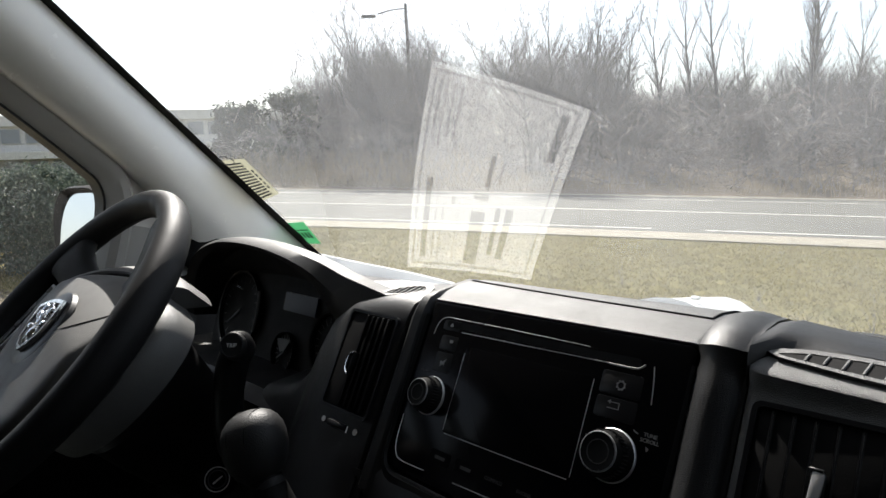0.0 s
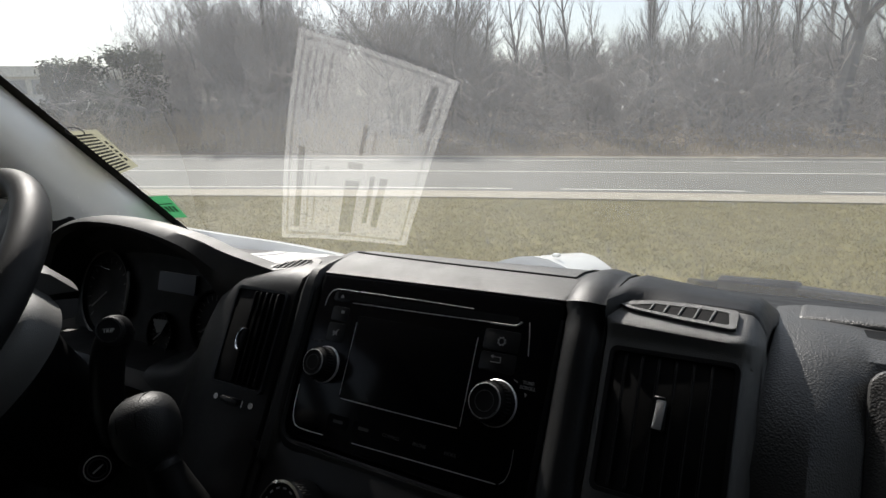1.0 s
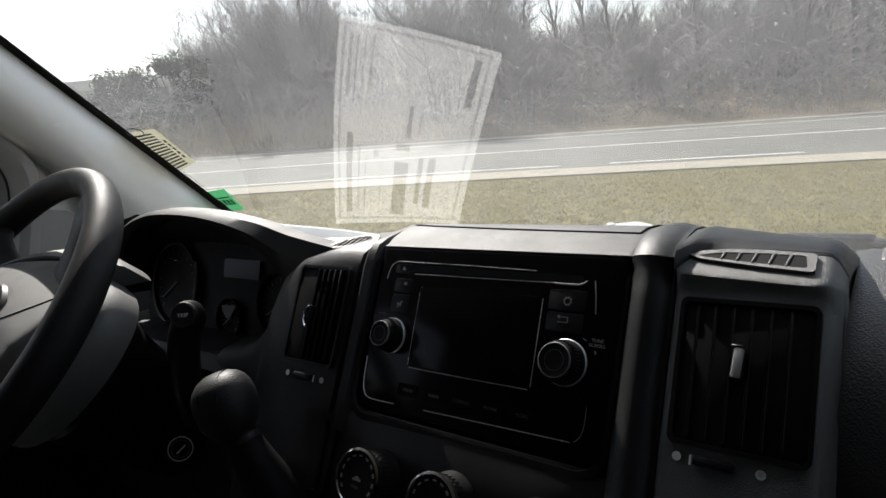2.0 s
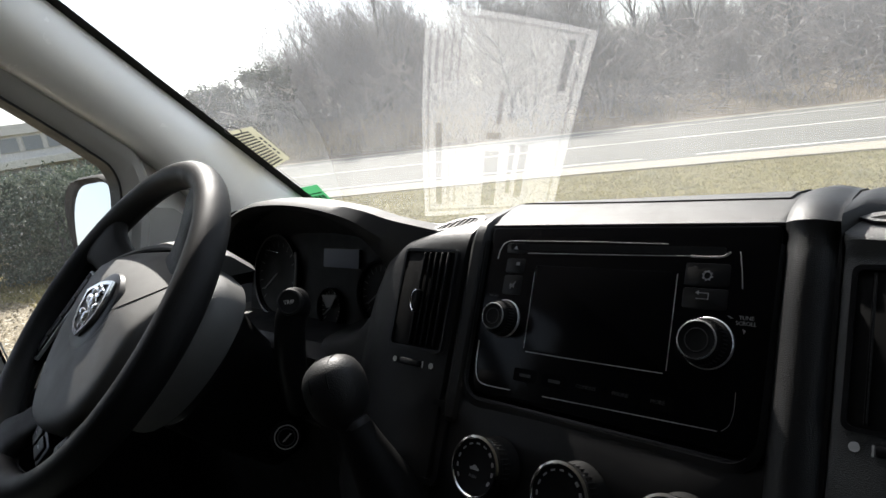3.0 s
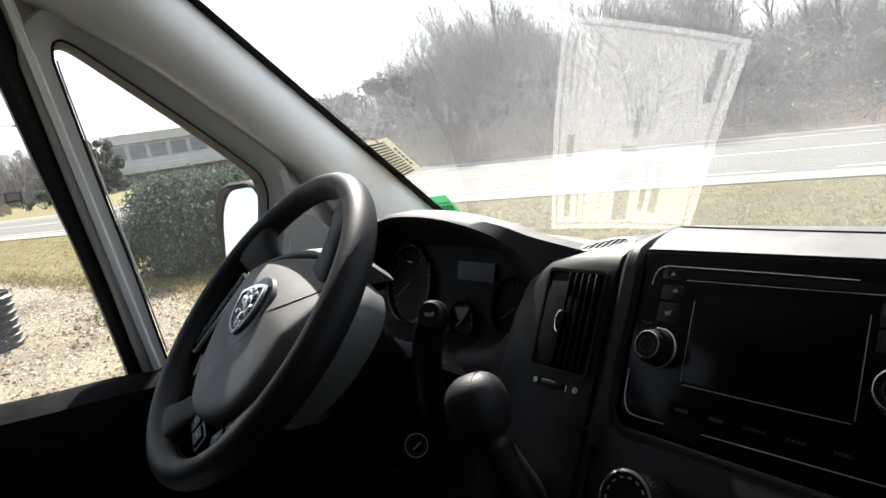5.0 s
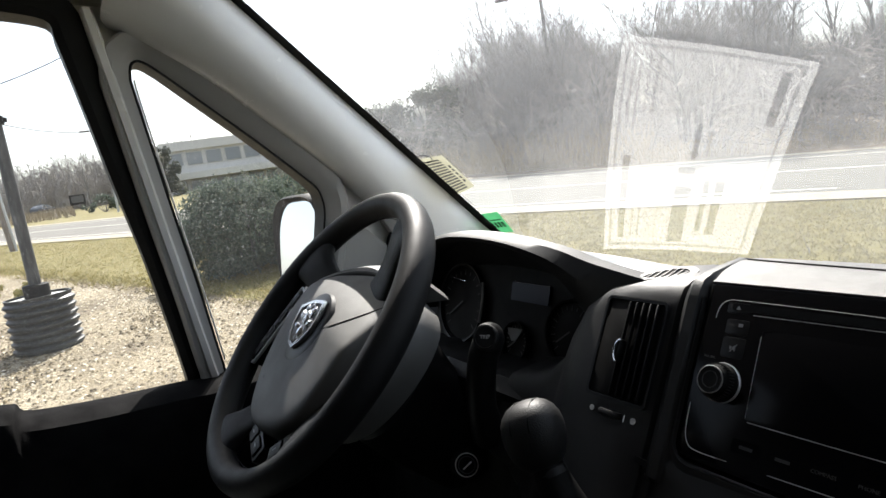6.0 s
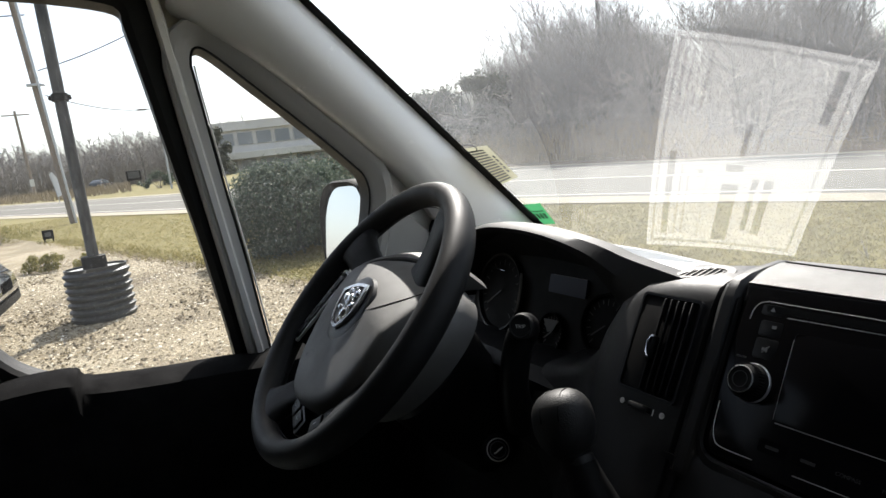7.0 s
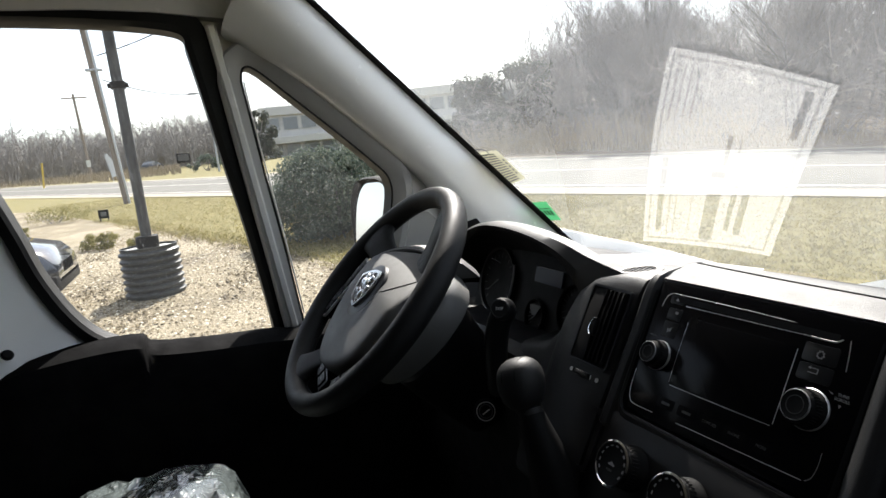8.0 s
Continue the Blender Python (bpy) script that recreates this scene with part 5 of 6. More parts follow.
# wooded bank behind the road
rows = []
for i in range(61):
    s = -30 + 130 * i / 60
    row = []
    for w, h in ((9.6, 0.0), (11.0, 0.2), (14, 0.6), (19, 1.0), (26, 1.4), (40, 1.8), (70, 2.2)):
        p = ROAD @ Vector((s, w, 0))
        end = min(1, max(0, (s + 30) / 8))
        hh = h * end * (1.0 + 0.02 * max(0, s)) + 0.25 * noise.noise(Vector((s * 0.2, w * 0.2, 0))) * (w > 10)
        row.append((p.x, p.y, ground_z(p.x, p.y) + hh + 0.01))
    rows.append(row)
tagged(part("bank", loft(rows, closed=False), M_LITTER), "brown leaf-strewn bank behind the road", "bank", kind="structure")


# ---------------------------------------------------------------- trees
def bark(name, c0, c1):
    m, nt, b = shader(name, c0, 0.9)
    v = coords(nt, 1, (1, 1, 0.2))
    col = ramp(nt, noise_tex(nt, v, 9, 5, 0.6), [(0.3, c0), (0.7, c1)])
    info = nt.nodes.new("ShaderNodeObjectInfo")
    tone = ramp(nt, info.outputs["Random"], [(0.0, (0.72, 0.72, 0.74)), (1.0, (1.2, 1.15, 1.1))])
    nt.links.new(mixcol(nt, 1.0, col, tone, "MULTIPLY"), b.inputs["Base Color"])
    bump(nt, b, noise_tex(nt, v, 30, 4), 0.6, 0.02)
    return m


# bark and twig tones lifted to put in haze, the distant twigs most
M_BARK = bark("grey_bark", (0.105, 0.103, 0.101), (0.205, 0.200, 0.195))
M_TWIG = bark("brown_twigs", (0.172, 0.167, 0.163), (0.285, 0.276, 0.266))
M_FARTWIG = bark("hazed_distant_twigs", (0.26, 0.248, 0.235), (0.35, 0.334, 0.315))
M_REED = bark("dry_reeds", (0.36, 0.29, 0.18), (0.48, 0.40, 0.27))


class Sticks:
    """Gathers tapered three-sided sticks into one mesh."""

    def __init__(self):
        self.v, self.f = [], []

    def stick(self, p, q, r0, r1, sides=3):
        d = (q - p)
        if d.length < 1e-6:
            return
        d.normalize()
        s = d.cross(Vector((0.31, 0.27, 0.91))).normalized()
        t = s.cross(d)
        k = len(self.v)
        for c, r in ((p, r0), (q, r1)):
            for j in range(sides):
                a = 2 * math.pi * j / sides
                self.v.append(c + s * math.cos(a) * r + t * math.sin(a) * r)
        for j in range(sides if sides > 2 else 1):
            i = (j + 1) % sides
            self.f.append((k + j, k + i, k + sides + i, k + sides + j))

    def mesh(self, name):
        me = bpy.data.meshes.new(name)
        me.from_pydata([tuple(p) for p in self.v], [], self.f)
        me.update()
        return me


def grow_tree(seed, height, spread, stems=1, lean=0.1, reach=1.0):
    """A bare tree: meshes of its trunk with limbs, and of its twigs."""
    rnd = random.Random(seed)
    wood, twigs = Sticks(), Sticks()

    def limb(p, d, length, r, level):
        steps = (5, 4, 3, 1)[level]
        seg = length / steps
        pts = []
        for i in range(steps):
            d = (d + Vector((rnd.uniform(-1, 1), rnd.uniform(-1, 1), rnd.uniform(-0.5, 0.9))) * (0.10, 0.16, 0.22, 0.25)[level]).normalized()
            q = p + d * seg
            ra, rb = r * (1 - 0.8 * i / steps), r * (1 - 0.8 * (i + 1) / steps)
            (wood if level < 2 else twigs).stick(p, q, ra, rb, (6, 4, 3, 2)[level])
            pts.append((q, d, rb))
            p = q
        if level == 3:
            return
        for q, dd, rb in pts[(1 if level == 0 else 0):]:
            for _ in range((3, 2, 4)[level]):
                ax = Vector((rnd.uniform(-1, 1), rnd.uniform(-1, 1), rnd.uniform(-0.1, 0.8))).normalized()
                nd = (dd * (0.75, 0.8, 0.7)[level] + ax * ((0.85, 0.7, 0.8)[level] * spread)).normalized()
                limb(q, nd, length * rnd.uniform(0.42, 0.68) * (1.05 * reach, 0.80, 0.75)[level], max(rb * 0.62, (0.030, 0.014, 0.008)[level]), level + 1)
    for _ in range(stems):
        base = Vector((rnd.uniform(-0.3, 0.3), rnd.uniform(-0.3, 0.3), -0.3)) if stems > 1 else Vector((0, 0, -0.3))
        limb(base, Vector((rnd.uniform(-lean, lean), rnd.uniform(-lean, lean), 1)).normalized(), height * 0.58, height * 0.014 + 0.02, 0)
    return wood, twigs


def bare_tree(seed, height, spread, stems, lean, reach=1.0):
    wood, twigs = grow_tree(seed, height, spread, stems, lean, reach)
    t = thing("bare_tree", "bare grey-brown deciduous tree on the bank", "tree", group="bare trees on the bank")
    mesh_part("trunk", wood.mesh("trunk"), M_BARK, t, smooth=False)
    mesh_part("crown", twigs.mesh("crown"), M_TWIG, t, "leafless twigs", smooth=False)
    return t


rnd = random.Random(5)
kinds = [bare_tree(11, 7.0, 1.0, 1, 0.1), bare_tree(12, 8.5, 0.9, 1, 0.15), bare_tree(13, 6.0, 1.2, 3, 0.35), bare_tree(14, 9.5, 0.7, 1, 0.08), bare_tree(15, 5.0, 1.2, 4, 0.4), bare_tree(16, 12.0, 0.7, 1, 0.05, 0.42)]


def bank_h(s, w):
    end = min(1, max(0, (s + 30) / 8))
    return float(np.interp(w, [9.6, 11, 14, 19, 26, 40, 70], [0, .2, .6, 1.0, 1.4, 1.8, 2.2])) * end * (1.0 + 0.02 * max(0, s))


spots = []
for k in range(230):
    s = rnd.uniform(-25.0, 46)
    w = 13.0 + 26 * rnd.random() ** 1.2
    if s < -19:
        w = max(w, 18.5)
    i = k % 5
    tall = (4.1 + 0.07 * (w - 13) + (0.8 if -26 < s < -10 else -1.0) + (0.7 if s > 8 else 0.0)) * rnd.uniform(0.8, 1.25)
    spots.append((s, w, i, tall / (7.0, 8.5, 6.0, 9.5, 5.0)[i], rnd.uniform(0, 360)))
for s, w, i, h in ((12, 14, 3, 8.5), (7, 17, 1, 7.5), (18, 15, 3, 9.0), (23, 16, 1, 8.5), (30, 15, 3, 9.5), (-20, 20, 1, 7.8), (-22, 21, 0, 7.4), (-18, 15, 2, 6.0), (-17, 17, 0, 7.6), (-13, 16, 1, 7.4), (-9, 18, 0, 7.2), (3, 16, 3, 8.0), (26, 14, 3, 11.0), (-25, 18, 0, 6.2), (-26.5, 20, 2, 5.6), (-28, 23, 0, 6.4), (-24, 19, 1, 7.6), (-26, 24, 1, 8.0), (-22, 18, 3, 8.2), (-23, 22, 0, 8.0)):
    spots.append((s, w, i, h / (7.0, 8.5, 6.0, 9.5, 5.0)[i], 70.0 * s))
for k in range(46):   # slim upright trees standing over the rest
    spots.append((-12 + 52 * (k + rnd.random()) / 46, rnd.uniform(14, 30), 5, rnd.uniform(0.70, 1.10), rnd.uniform(0, 360)))
for k, (s, w, i, sc, rz) in enumerate(spots):
    p = ROAD @ Vector((s, w, 0))
    m = Matrix.Translation((p.x, p.y, ground_z(p.x, p.y) + bank_h(s, w))) @ Matrix.Rotation(radians(rz), 4, "Z")
    if k < 5:
        ob = kinds[k]
        ob.matrix_basis = m
    else:
        ob = copy_thing(kinds[i], m)
    wide = 0.75 if i == 5 else 1.05
    ob.scale = (sc * wide, sc * wide, sc)

for ob in (kinds[5],):
    p = ROAD @ Vector((10.5, 20, 0))
    ob.matrix_basis = Matrix.Translation((p.x, p.y, ground_z(p.x, p.y) + bank_h(10.5, 20)))
p = ROAD @ Vector((5.6, 13.6, 0))
stout = bare_tree(17, 17.0, 0.8, 1, 0.02, 0.32)
stout.matrix_basis = Matrix.Translation((p.x, p.y, ground_z(p.x, p.y) + bank_h(5.6, 13.6)))
stout.scale = (1.25, 1.25, 1.0)
tagged(stout, "stout tall bare trunk rising from the bank", "tree")

# thicket of brush along the foot of the bank, and dry reeds before it
def brush_mass(count, w0, depth, lift, seed, material, label):
    """Tangled stems and twigs in all directions along the bank."""
    rnd = random.Random(seed)
    brush = Sticks()
    for k in range(count):
        s = rnd.uniform(-25.5, 48)
        w = w0 + depth * rnd.random() ** 1.3
        p = ROAD @ Vector((s, w, 0))
        p = Vector((p.x, p.y, ground_z(p.x, p.y) + bank_h(s, w) - 0.1 + lift * rnd.random() ** 1.6))
        h = rnd.uniform(0.7, 2.2)
        d = Vector((rnd.uniform(-1, 1), rnd.uniform(-1, 1), rnd.uniform(-0.25, 0.9))).normalized()
        q = p + d * h * 0.5
        brush.stick(p, q, 0.017, 0.010)
        for j in range(4):
            e = (d + Vector((rnd.uniform(-1, 1), rnd.uniform(-1, 1), rnd.uniform(-0.9, 0.8))) * 1.3).normalized()
            o = p.lerp(q, rnd.uniform(0.2, 1))
            brush.stick(o, o + e * h * rnd.uniform(0.2, 0.5), 0.010, 0.004)
    return tagged(mesh_part("thicket", brush.mesh("thicket"), material, None, smooth=False), label, "brush", kind="stuff")


M_PALETWIG = bark("pale_dead_stems", (0.30, 0.28, 0.255), (0.44, 0.41, 0.375))
brush_mass(9000, 10.8, 12, 2.2, 51, M_TWIG, "tangled bare brush along the bank")
brush_mass(2600, 11.0, 9, 3.0, 52, M_PALETWIG, "pale dead brush stems tangled among the trees")
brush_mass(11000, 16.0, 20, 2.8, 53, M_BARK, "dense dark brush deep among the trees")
reeds = Sticks()
for k in range(9000):
    s = rnd.uniform(-33, 40)
    w = 10.0 + 2.6 * rnd.random() ** 1.5
    if s > -10 and k % 3:
        continue
    p = ROAD @ Vector((s, w, 0))
    p = Vector((p.x, p.y, ground_z(p.x, p.y) + bank_h(s, w)))
    h = rnd.uniform(0.3, 1.1) * (1.4 if s < -12 else 0.55)
    reeds.stick(p, p + Vector((rnd.uniform(-0.6, 0.6), rnd.uniform(-0.6, 0.6), 1)) * h, 0.010, 0.003)
tagged(mesh_part("dry_reeds", reeds.mesh("dry_reeds"), M_REED, None, smooth=False), "straw-coloured dry reeds by the road", "reeds", kind="stuff")

# ---------------------------------------------------------------- stickers in the corner of the windscreen
green, g_at = sticker("sticker", "small green film label in the corner of the windscreen", [(-0.945, 1.368), (-0.890, 1.370), (-0.862, 1.424), (-0.930, 1.420)], M_GREEN)
M_DARKGREEN = film_material("dark_green_print", (0.012, 0.07, 0.03), 0.2)
part("print", loft([[g_at(0.02 + 0.90 * i / 3, 0.62 + 0.05 * j, 0.0008) for i in range(4)] for j in range(2)], closed=False), M_DARKGREEN, green)
for k in range(4):
    part("print", loft([[g_at(0.30 + 0.16 * k + 0.11 * i, 0.28 + 0.26 * j, 0.0008) for i in range(2)] for j in range(2)], closed=False), M_DARKGREEN, green)
barc, b_at = sticker("sticker", "cream bar-code label in the corner of the windscreen", [(-0.910, 1.470), (-0.832, 1.487), (-0.812, 1.556), (-0.880, 1.556)], M_CREAM)
for k in range(13):
    v = 0.05 + 0.069 * k
    part("code_line", loft([[b_at(0.14 + 0.62 * i / 3, v + 0.036 * j, 0.0008) for i in range(4)] for j in range(2)], closed=False), M_INK, barc)
for k in range(5):
    part("digit_bar", loft([[b_at(0.84 + 0.08 * i, 0.20 + 0.11 * k + 0.07 * j, 0.0008) for i in range(2)] for j in range(2)], closed=False), M_INK, barc)
part("scribble", tube([b_at(0.35 + 0.25 * math.cos(a), 0.98 + 0.10 * math.sin(a), 0.002) for a in (2 * math.pi * i / 24 for i in range(24))], 0.0009, 5, closed=True), M_INK, barc, "pen loop over the label")

# ---------------------------------------------------------------- van outside: bonnet, wiper, mirror
bonnet = thing("bonnet", "white painted van bonnet beyond the windscreen", "bonnet")
rear = curve_pts([(-1.10, 0.50, 1.333), (-0.95, 0.56, 1.306), (-0.80, 0.63, 1.276), (-0.62, 0.72, 1.226), (-0.40, 0.80, 1.172), (-0.20, 0.83, 1.145), (0, 0.84, 1.125), (0.30, 0.82, 1.11), (0.60, 0.74, 1.12), (0.85, 0.62, 1.16), (1.10, 0.50, 1.20)], 61)
rows = []
for dy, dz in ((-0.02, -0.05), (-0.004, -0.006), (0.0, 0.0), (0.03, -0.006), (0.08, -0.030), (0.16, -0.065), (0.30, -0.13), (0.5, -0.24), (0.7, -0.44), (0.78, -0.7)):
    rows.append([(p.x, p.y + dy, p.z + dz + (0.082 + 0.28 * dy) * math.exp(-((p.x + 0.29) / 0.15) ** 2) * (1 if 0.0 < dy < 0.4 else 0)) for p in rear])
part("panel", loft(rows, closed=False), M_WHITE, bonnet)
part("washer_nozzle", box((0.018, 0.014, 0.008), (-0.27, 0.90, 1.234), 0.004, 3), M_LINE, bonnet, "pale washer nozzle")
wiper = thing("wiper", "black wiper arm and blade resting at the foot of the windscreen", "wiper")
wy = lambda x, z: glass_y(x, z) + 0.035
part("blade", tube([(x, wy(x, 1.238 - 0.02 * (x - 0.05)), 1.238 - 0.02 * (x - 0.05)) for x in (0.04 + 0.5 * i / 12 for i in range(13))], 0.013, 6), M_DARK, wiper)
part("arm", tube([(0.15, wy(0.15, 1.256), 1.256), (0.22, wy(0.22, 1.254), 1.254), (0.36, wy(0.36, 1.246), 1.246), (0.55, wy(0.55, 1.236), 1.236)], 0.007, 8), M_FAINT, wiper)
part("clip", box((0.12, 0.03, 0.026), (0.15, wy(0.15, 1.250), 1.250), 0.006, 2), M_DARK, wiper)

mirror = thing("wing_mirror", "tall black wing mirror outside the driver's door", "wing mirror")
MM = basis((-1.145, 0.040, 1.383), (0.96, 0.26, 0), (0.0, 0.02, 1))
mo = [(-0.075, -0.13), (-0.078, 0.0), (-0.072, 0.075), (-0.045, 0.118), (0.0, 0.125), (0.05, 0.118), (0.072, 0.07), (0.075, -0.02), (0.070, -0.12), (0.03, -0.145), (-0.05, -0.145)]
mo = [(p.x * 1.3, p.y * 1.12) for p in curve_pts([(*p, 0) for p in mo + mo[:1]], 45)[:-1]]
rings = [[MM @ Vector((p[0] * s, p[1] * s, z)) for p in mo] for s, z in ((0.90, 0.0), (0.97, 0.010), (1.0, 0.0), (1.0, -0.04), (0.9, -0.10), (0.5, -0.14), (0.05, -0.15))]
part("housing", loft(rings, True, False), M_DARK, mirror)
part("mirror_glass", plate([(p[0] * 0.88, p[1] * 0.93) for p in mo], 0.003, MM @ Matrix.Translation((0.010, -0.004, 0.012)) @ Matrix.Rotation(radians(-7), 4, "X")), M_MIRROR, mirror, "bright mirror glass")
part("arm", box((0.16, 0.07, 0.08), (-1.03, 0.06, 1.28), 0.02, 3), M_DARK, mirror)

# ---------------------------------------------------------------- driver's seat under plastic
M_WRAP, nt_, b_ = shader("clear_plastic_wrap", (0.085, 0.100, 0.100), 0.12)
bump(nt_, b_, noise_tex(nt_, coords(nt_, 1, (1, 2, 1)), 11, 3.0, 0.55), 1.0, 0.06)
b_.inputs["Coat Weight"].default_value = 1.0
seat = thing("driver_seat", "dark driver's seat under crumpled clear plastic wrap", "seat", (0, 0, 0))


def seat_pad(cx, cy, cz, sx, sy, sz, seed):
    rr = []
    for i in range(21):
        v = -1 + i / 10
        ring = []
        for j in range(40):
            a = 2 * math.pi * j / 40
            ex = math.copysign(abs(math.cos(a)) ** 0.55, math.cos(a))
            ez = math.copysign(abs(math.sin(a)) ** 0.55, math.sin(a))
            k = (1 - abs(v) ** 4) ** 0.5 * 0.97 + 0.03
            w = 1 + 0.05 * noise.noise(Vector((ex * 2 + seed, v * 3, ez * 2)))
            ring.append((cx + sx * ex * k * w, cy + sy * v, cz + sz * ez * k * w + 0.012 * noise.noise(Vector((ex * 5, v * 6, seed)))))
        rr.append(ring)
    return loft(rr, True, True)


part("seat_cushion", seat_pad(-0.50, -0.62, 0.95, 0.25, 0.26, 0.09, 1), M_WRAP, seat, "crumpled plastic wrap")
part("armrest", seat_pad(-0.56, -0.52, 1.074, 0.11, 0.14, 0.055, 4), M_WRAP, seat, "wrapped armrest")
part("seat_base", box((0.40, 0.44, 0.44), (-0.50, -0.62, 0.70), 0.03, 3), M_DARK, seat)

# ---------------------------------------------------------------- gravel bed, stones and grass
bed = [(-1.2, 2.6), (-4.0, 2.3), (-7.0, 1.5), (-10.4, 0.5), (-13.4, -0.5), (-18.7, -2.2), (-29.4, -6.0), (-40, -14), (-40, -30), (-1.2, -30)]
bm = bmesh.new()
edge = curve_pts([(*p, 0) for p in bed[:7]], 50)
vs = [bm.verts.new((p.x + 0.15 * noise.noise(Vector((p.x, 0, 0))), p.y + 0.2 * noise.noise(Vector((p.x * 1.7, 3, 0))), ground_z(p.x, p.y) + 0.012)) for p in edge]
vs += [bm.verts.new((x, y, ground_z(x) + 0.012)) for x, y in bed[7:]]
bm.faces.new(vs)
bmesh.ops.triangulate(bm, faces=bm.faces)
tagged(part("gravel_bed", bm, M_GRAVEL, smooth=False), "tan gravel bed beside the lawn", "gravel", kind="structure")


def bed_edge(x):
    return float(np.interp(-x, [1.2, 4, 7, 10.4, 13.4, 18.7, 29.4], [2.6, 2.3, 1.5, 0.5, -0.5, -2.2, -6.0]))


M_STONE, nt_, b_ = shader("pale_stones", (0.45, 0.39, 0.30), 0.85)
geo = nt_.nodes.new("ShaderNodeNewGeometry")
nt_.links.new(ramp(nt_, geo.outputs["Random Per Island"], [(0.0, (0.085, 0.062, 0.036)), (0.30, (0.22, 0.175, 0.105)), (0.75, (0.42, 0.355, 0.24)), (1.0, (0.66, 0.60, 0.48))]), b_.inputs["Base Color"])
rnd = random.Random(21)
sv, sf = [], []
for k in range(16000):
    x = -2.5 - 12 * rnd.random() ** 1.2
    y = bed_edge(x) - 0.1 - 5.5 * rnd.random()
    r = rnd.uniform(0.009, 0.034)
    z = ground_z(x) + 0.012
    i0 = len(sv)
    a = rnd.uniform(0, 6.28)
    ca, sa = math.cos(a), math.sin(a)
    for dx, dy, dz in ((1, 0, 0.02), (0, 0.8, 0.05), (-0.9, 0.1, 0.0), (0.1, -0.8, 0.02), (0.05, 0.0, 0.5)):
        sv.append((x + r * (dx * ca - dy * sa), y + r * (dx * sa + dy * ca), z + r * dz))
    sf += [(i0, i0 + 1, i0 + 4), (i0 + 1, i0 + 2, i0 + 4), (i0 + 2, i0 + 3, i0 + 4), (i0 + 3, i0, i0 + 4)]
me = bpy.data.meshes.new("gravel_stones")
me.from_pydata(sv, [], sf)
tagged(mesh_part("gravel_stones", me, M_STONE, None, smooth=False), "loose pale stones over the gravel", "stones", kind="stuff")

# dead leaves and clods, thickest along the edge of the lawn and in a few drifts
M_DEBRIS, nt_, b_ = shader("dead_leaves_and_clods", (0.06, 0.045, 0.028), 0.95)
geo = nt_.nodes.new("ShaderNodeNewGeometry")
nt_.links.new(ramp(nt_, geo.outputs["Random Per Island"], [(0.0, (0.055, 0.042, 0.025)), (0.6, (0.13, 0.098, 0.056)), (1.0, (0.23, 0.18, 0.10))]), b_.inputs["Base Color"])
dv, df = [], []
drifts = [(rnd.uniform(-12, -3), rnd.uniform(0.3, 4.2), rnd.uniform(0.15, 0.5)) for _ in range(26)]
for k in range(6000):
    if k % 3:
        cx, off, spread = drifts[k % len(drifts)]
        x, y = cx + rnd.gauss(0, spread * 1.6), bed_edge(cx) - off + rnd.gauss(0, spread * 0.6)
    else:
        x = -2.5 - 14 * rnd.random()
        y = bed_edge(x) + rnd.gauss(-0.05, 0.14)
    r, a, z, i0 = rnd.uniform(0.008, 0.026), rnd.uniform(0, 6.28), ground_z(x, y) + 0.014, len(dv)
    for b in (0.0, 1.7, 3.3, 4.6):
        q = r * rnd.uniform(0.6, 1.2)
        dv.append((x + q * math.cos(a + b), y + q * math.sin(a + b), z + rnd.uniform(0.0, 0.6) * r))
    dv.append((x, y, z + r * rnd.uniform(0.5, 1.1)))
    df += [(i0 + q, i0 + (q + 1) % 4, i0 + 4) for q in range(4)]
me = bpy.data.meshes.new("dead_leaves")
me.from_pydata(dv, [], df)
tagged(mesh_part("dead_leaves", me, M_DEBRIS, None, smooth=False), "brown dead leaves and clods drifted over the gravel", "leaf litter", kind="stuff")

M_BLADE, nt_, b_ = shader("grass_blades", (0.22, 0.18, 0.08), 0.9)
geo = nt_.nodes.new("ShaderNodeNewGeometry")
BLADE_COL = ramp(nt_, geo.outputs["Random Per Island"], [(0.0, (0.072, 0.068, 0.022)), (0.4, (0.155, 0.132, 0.044)), (0.8, (0.25, 0.21, 0.088)), (1.0, (0.36, 0.31, 0.16))])


def let_through(nt, b, col, amount):
    """Thin leaf or blade: part of the light passes through it."""
    nt.links.new(col, b.inputs["Base Color"])
    tr = nt.nodes.new("ShaderNodeBsdfTranslucent")
    nt.links.new(col, tr.inputs[0])
    mx = nt.nodes.new("ShaderNodeMixShader")
    mx.inputs[0].default_value = amount
    nt.links.new(b.outputs[0], mx.inputs[1])
    nt.links.new(tr.outputs[0], mx.inputs[2])
    nt.links.new(mx.outputs[0], nt.nodes["Material Output"].inputs[0])


let_through(nt_, b_, BLADE_COL, 0.5)


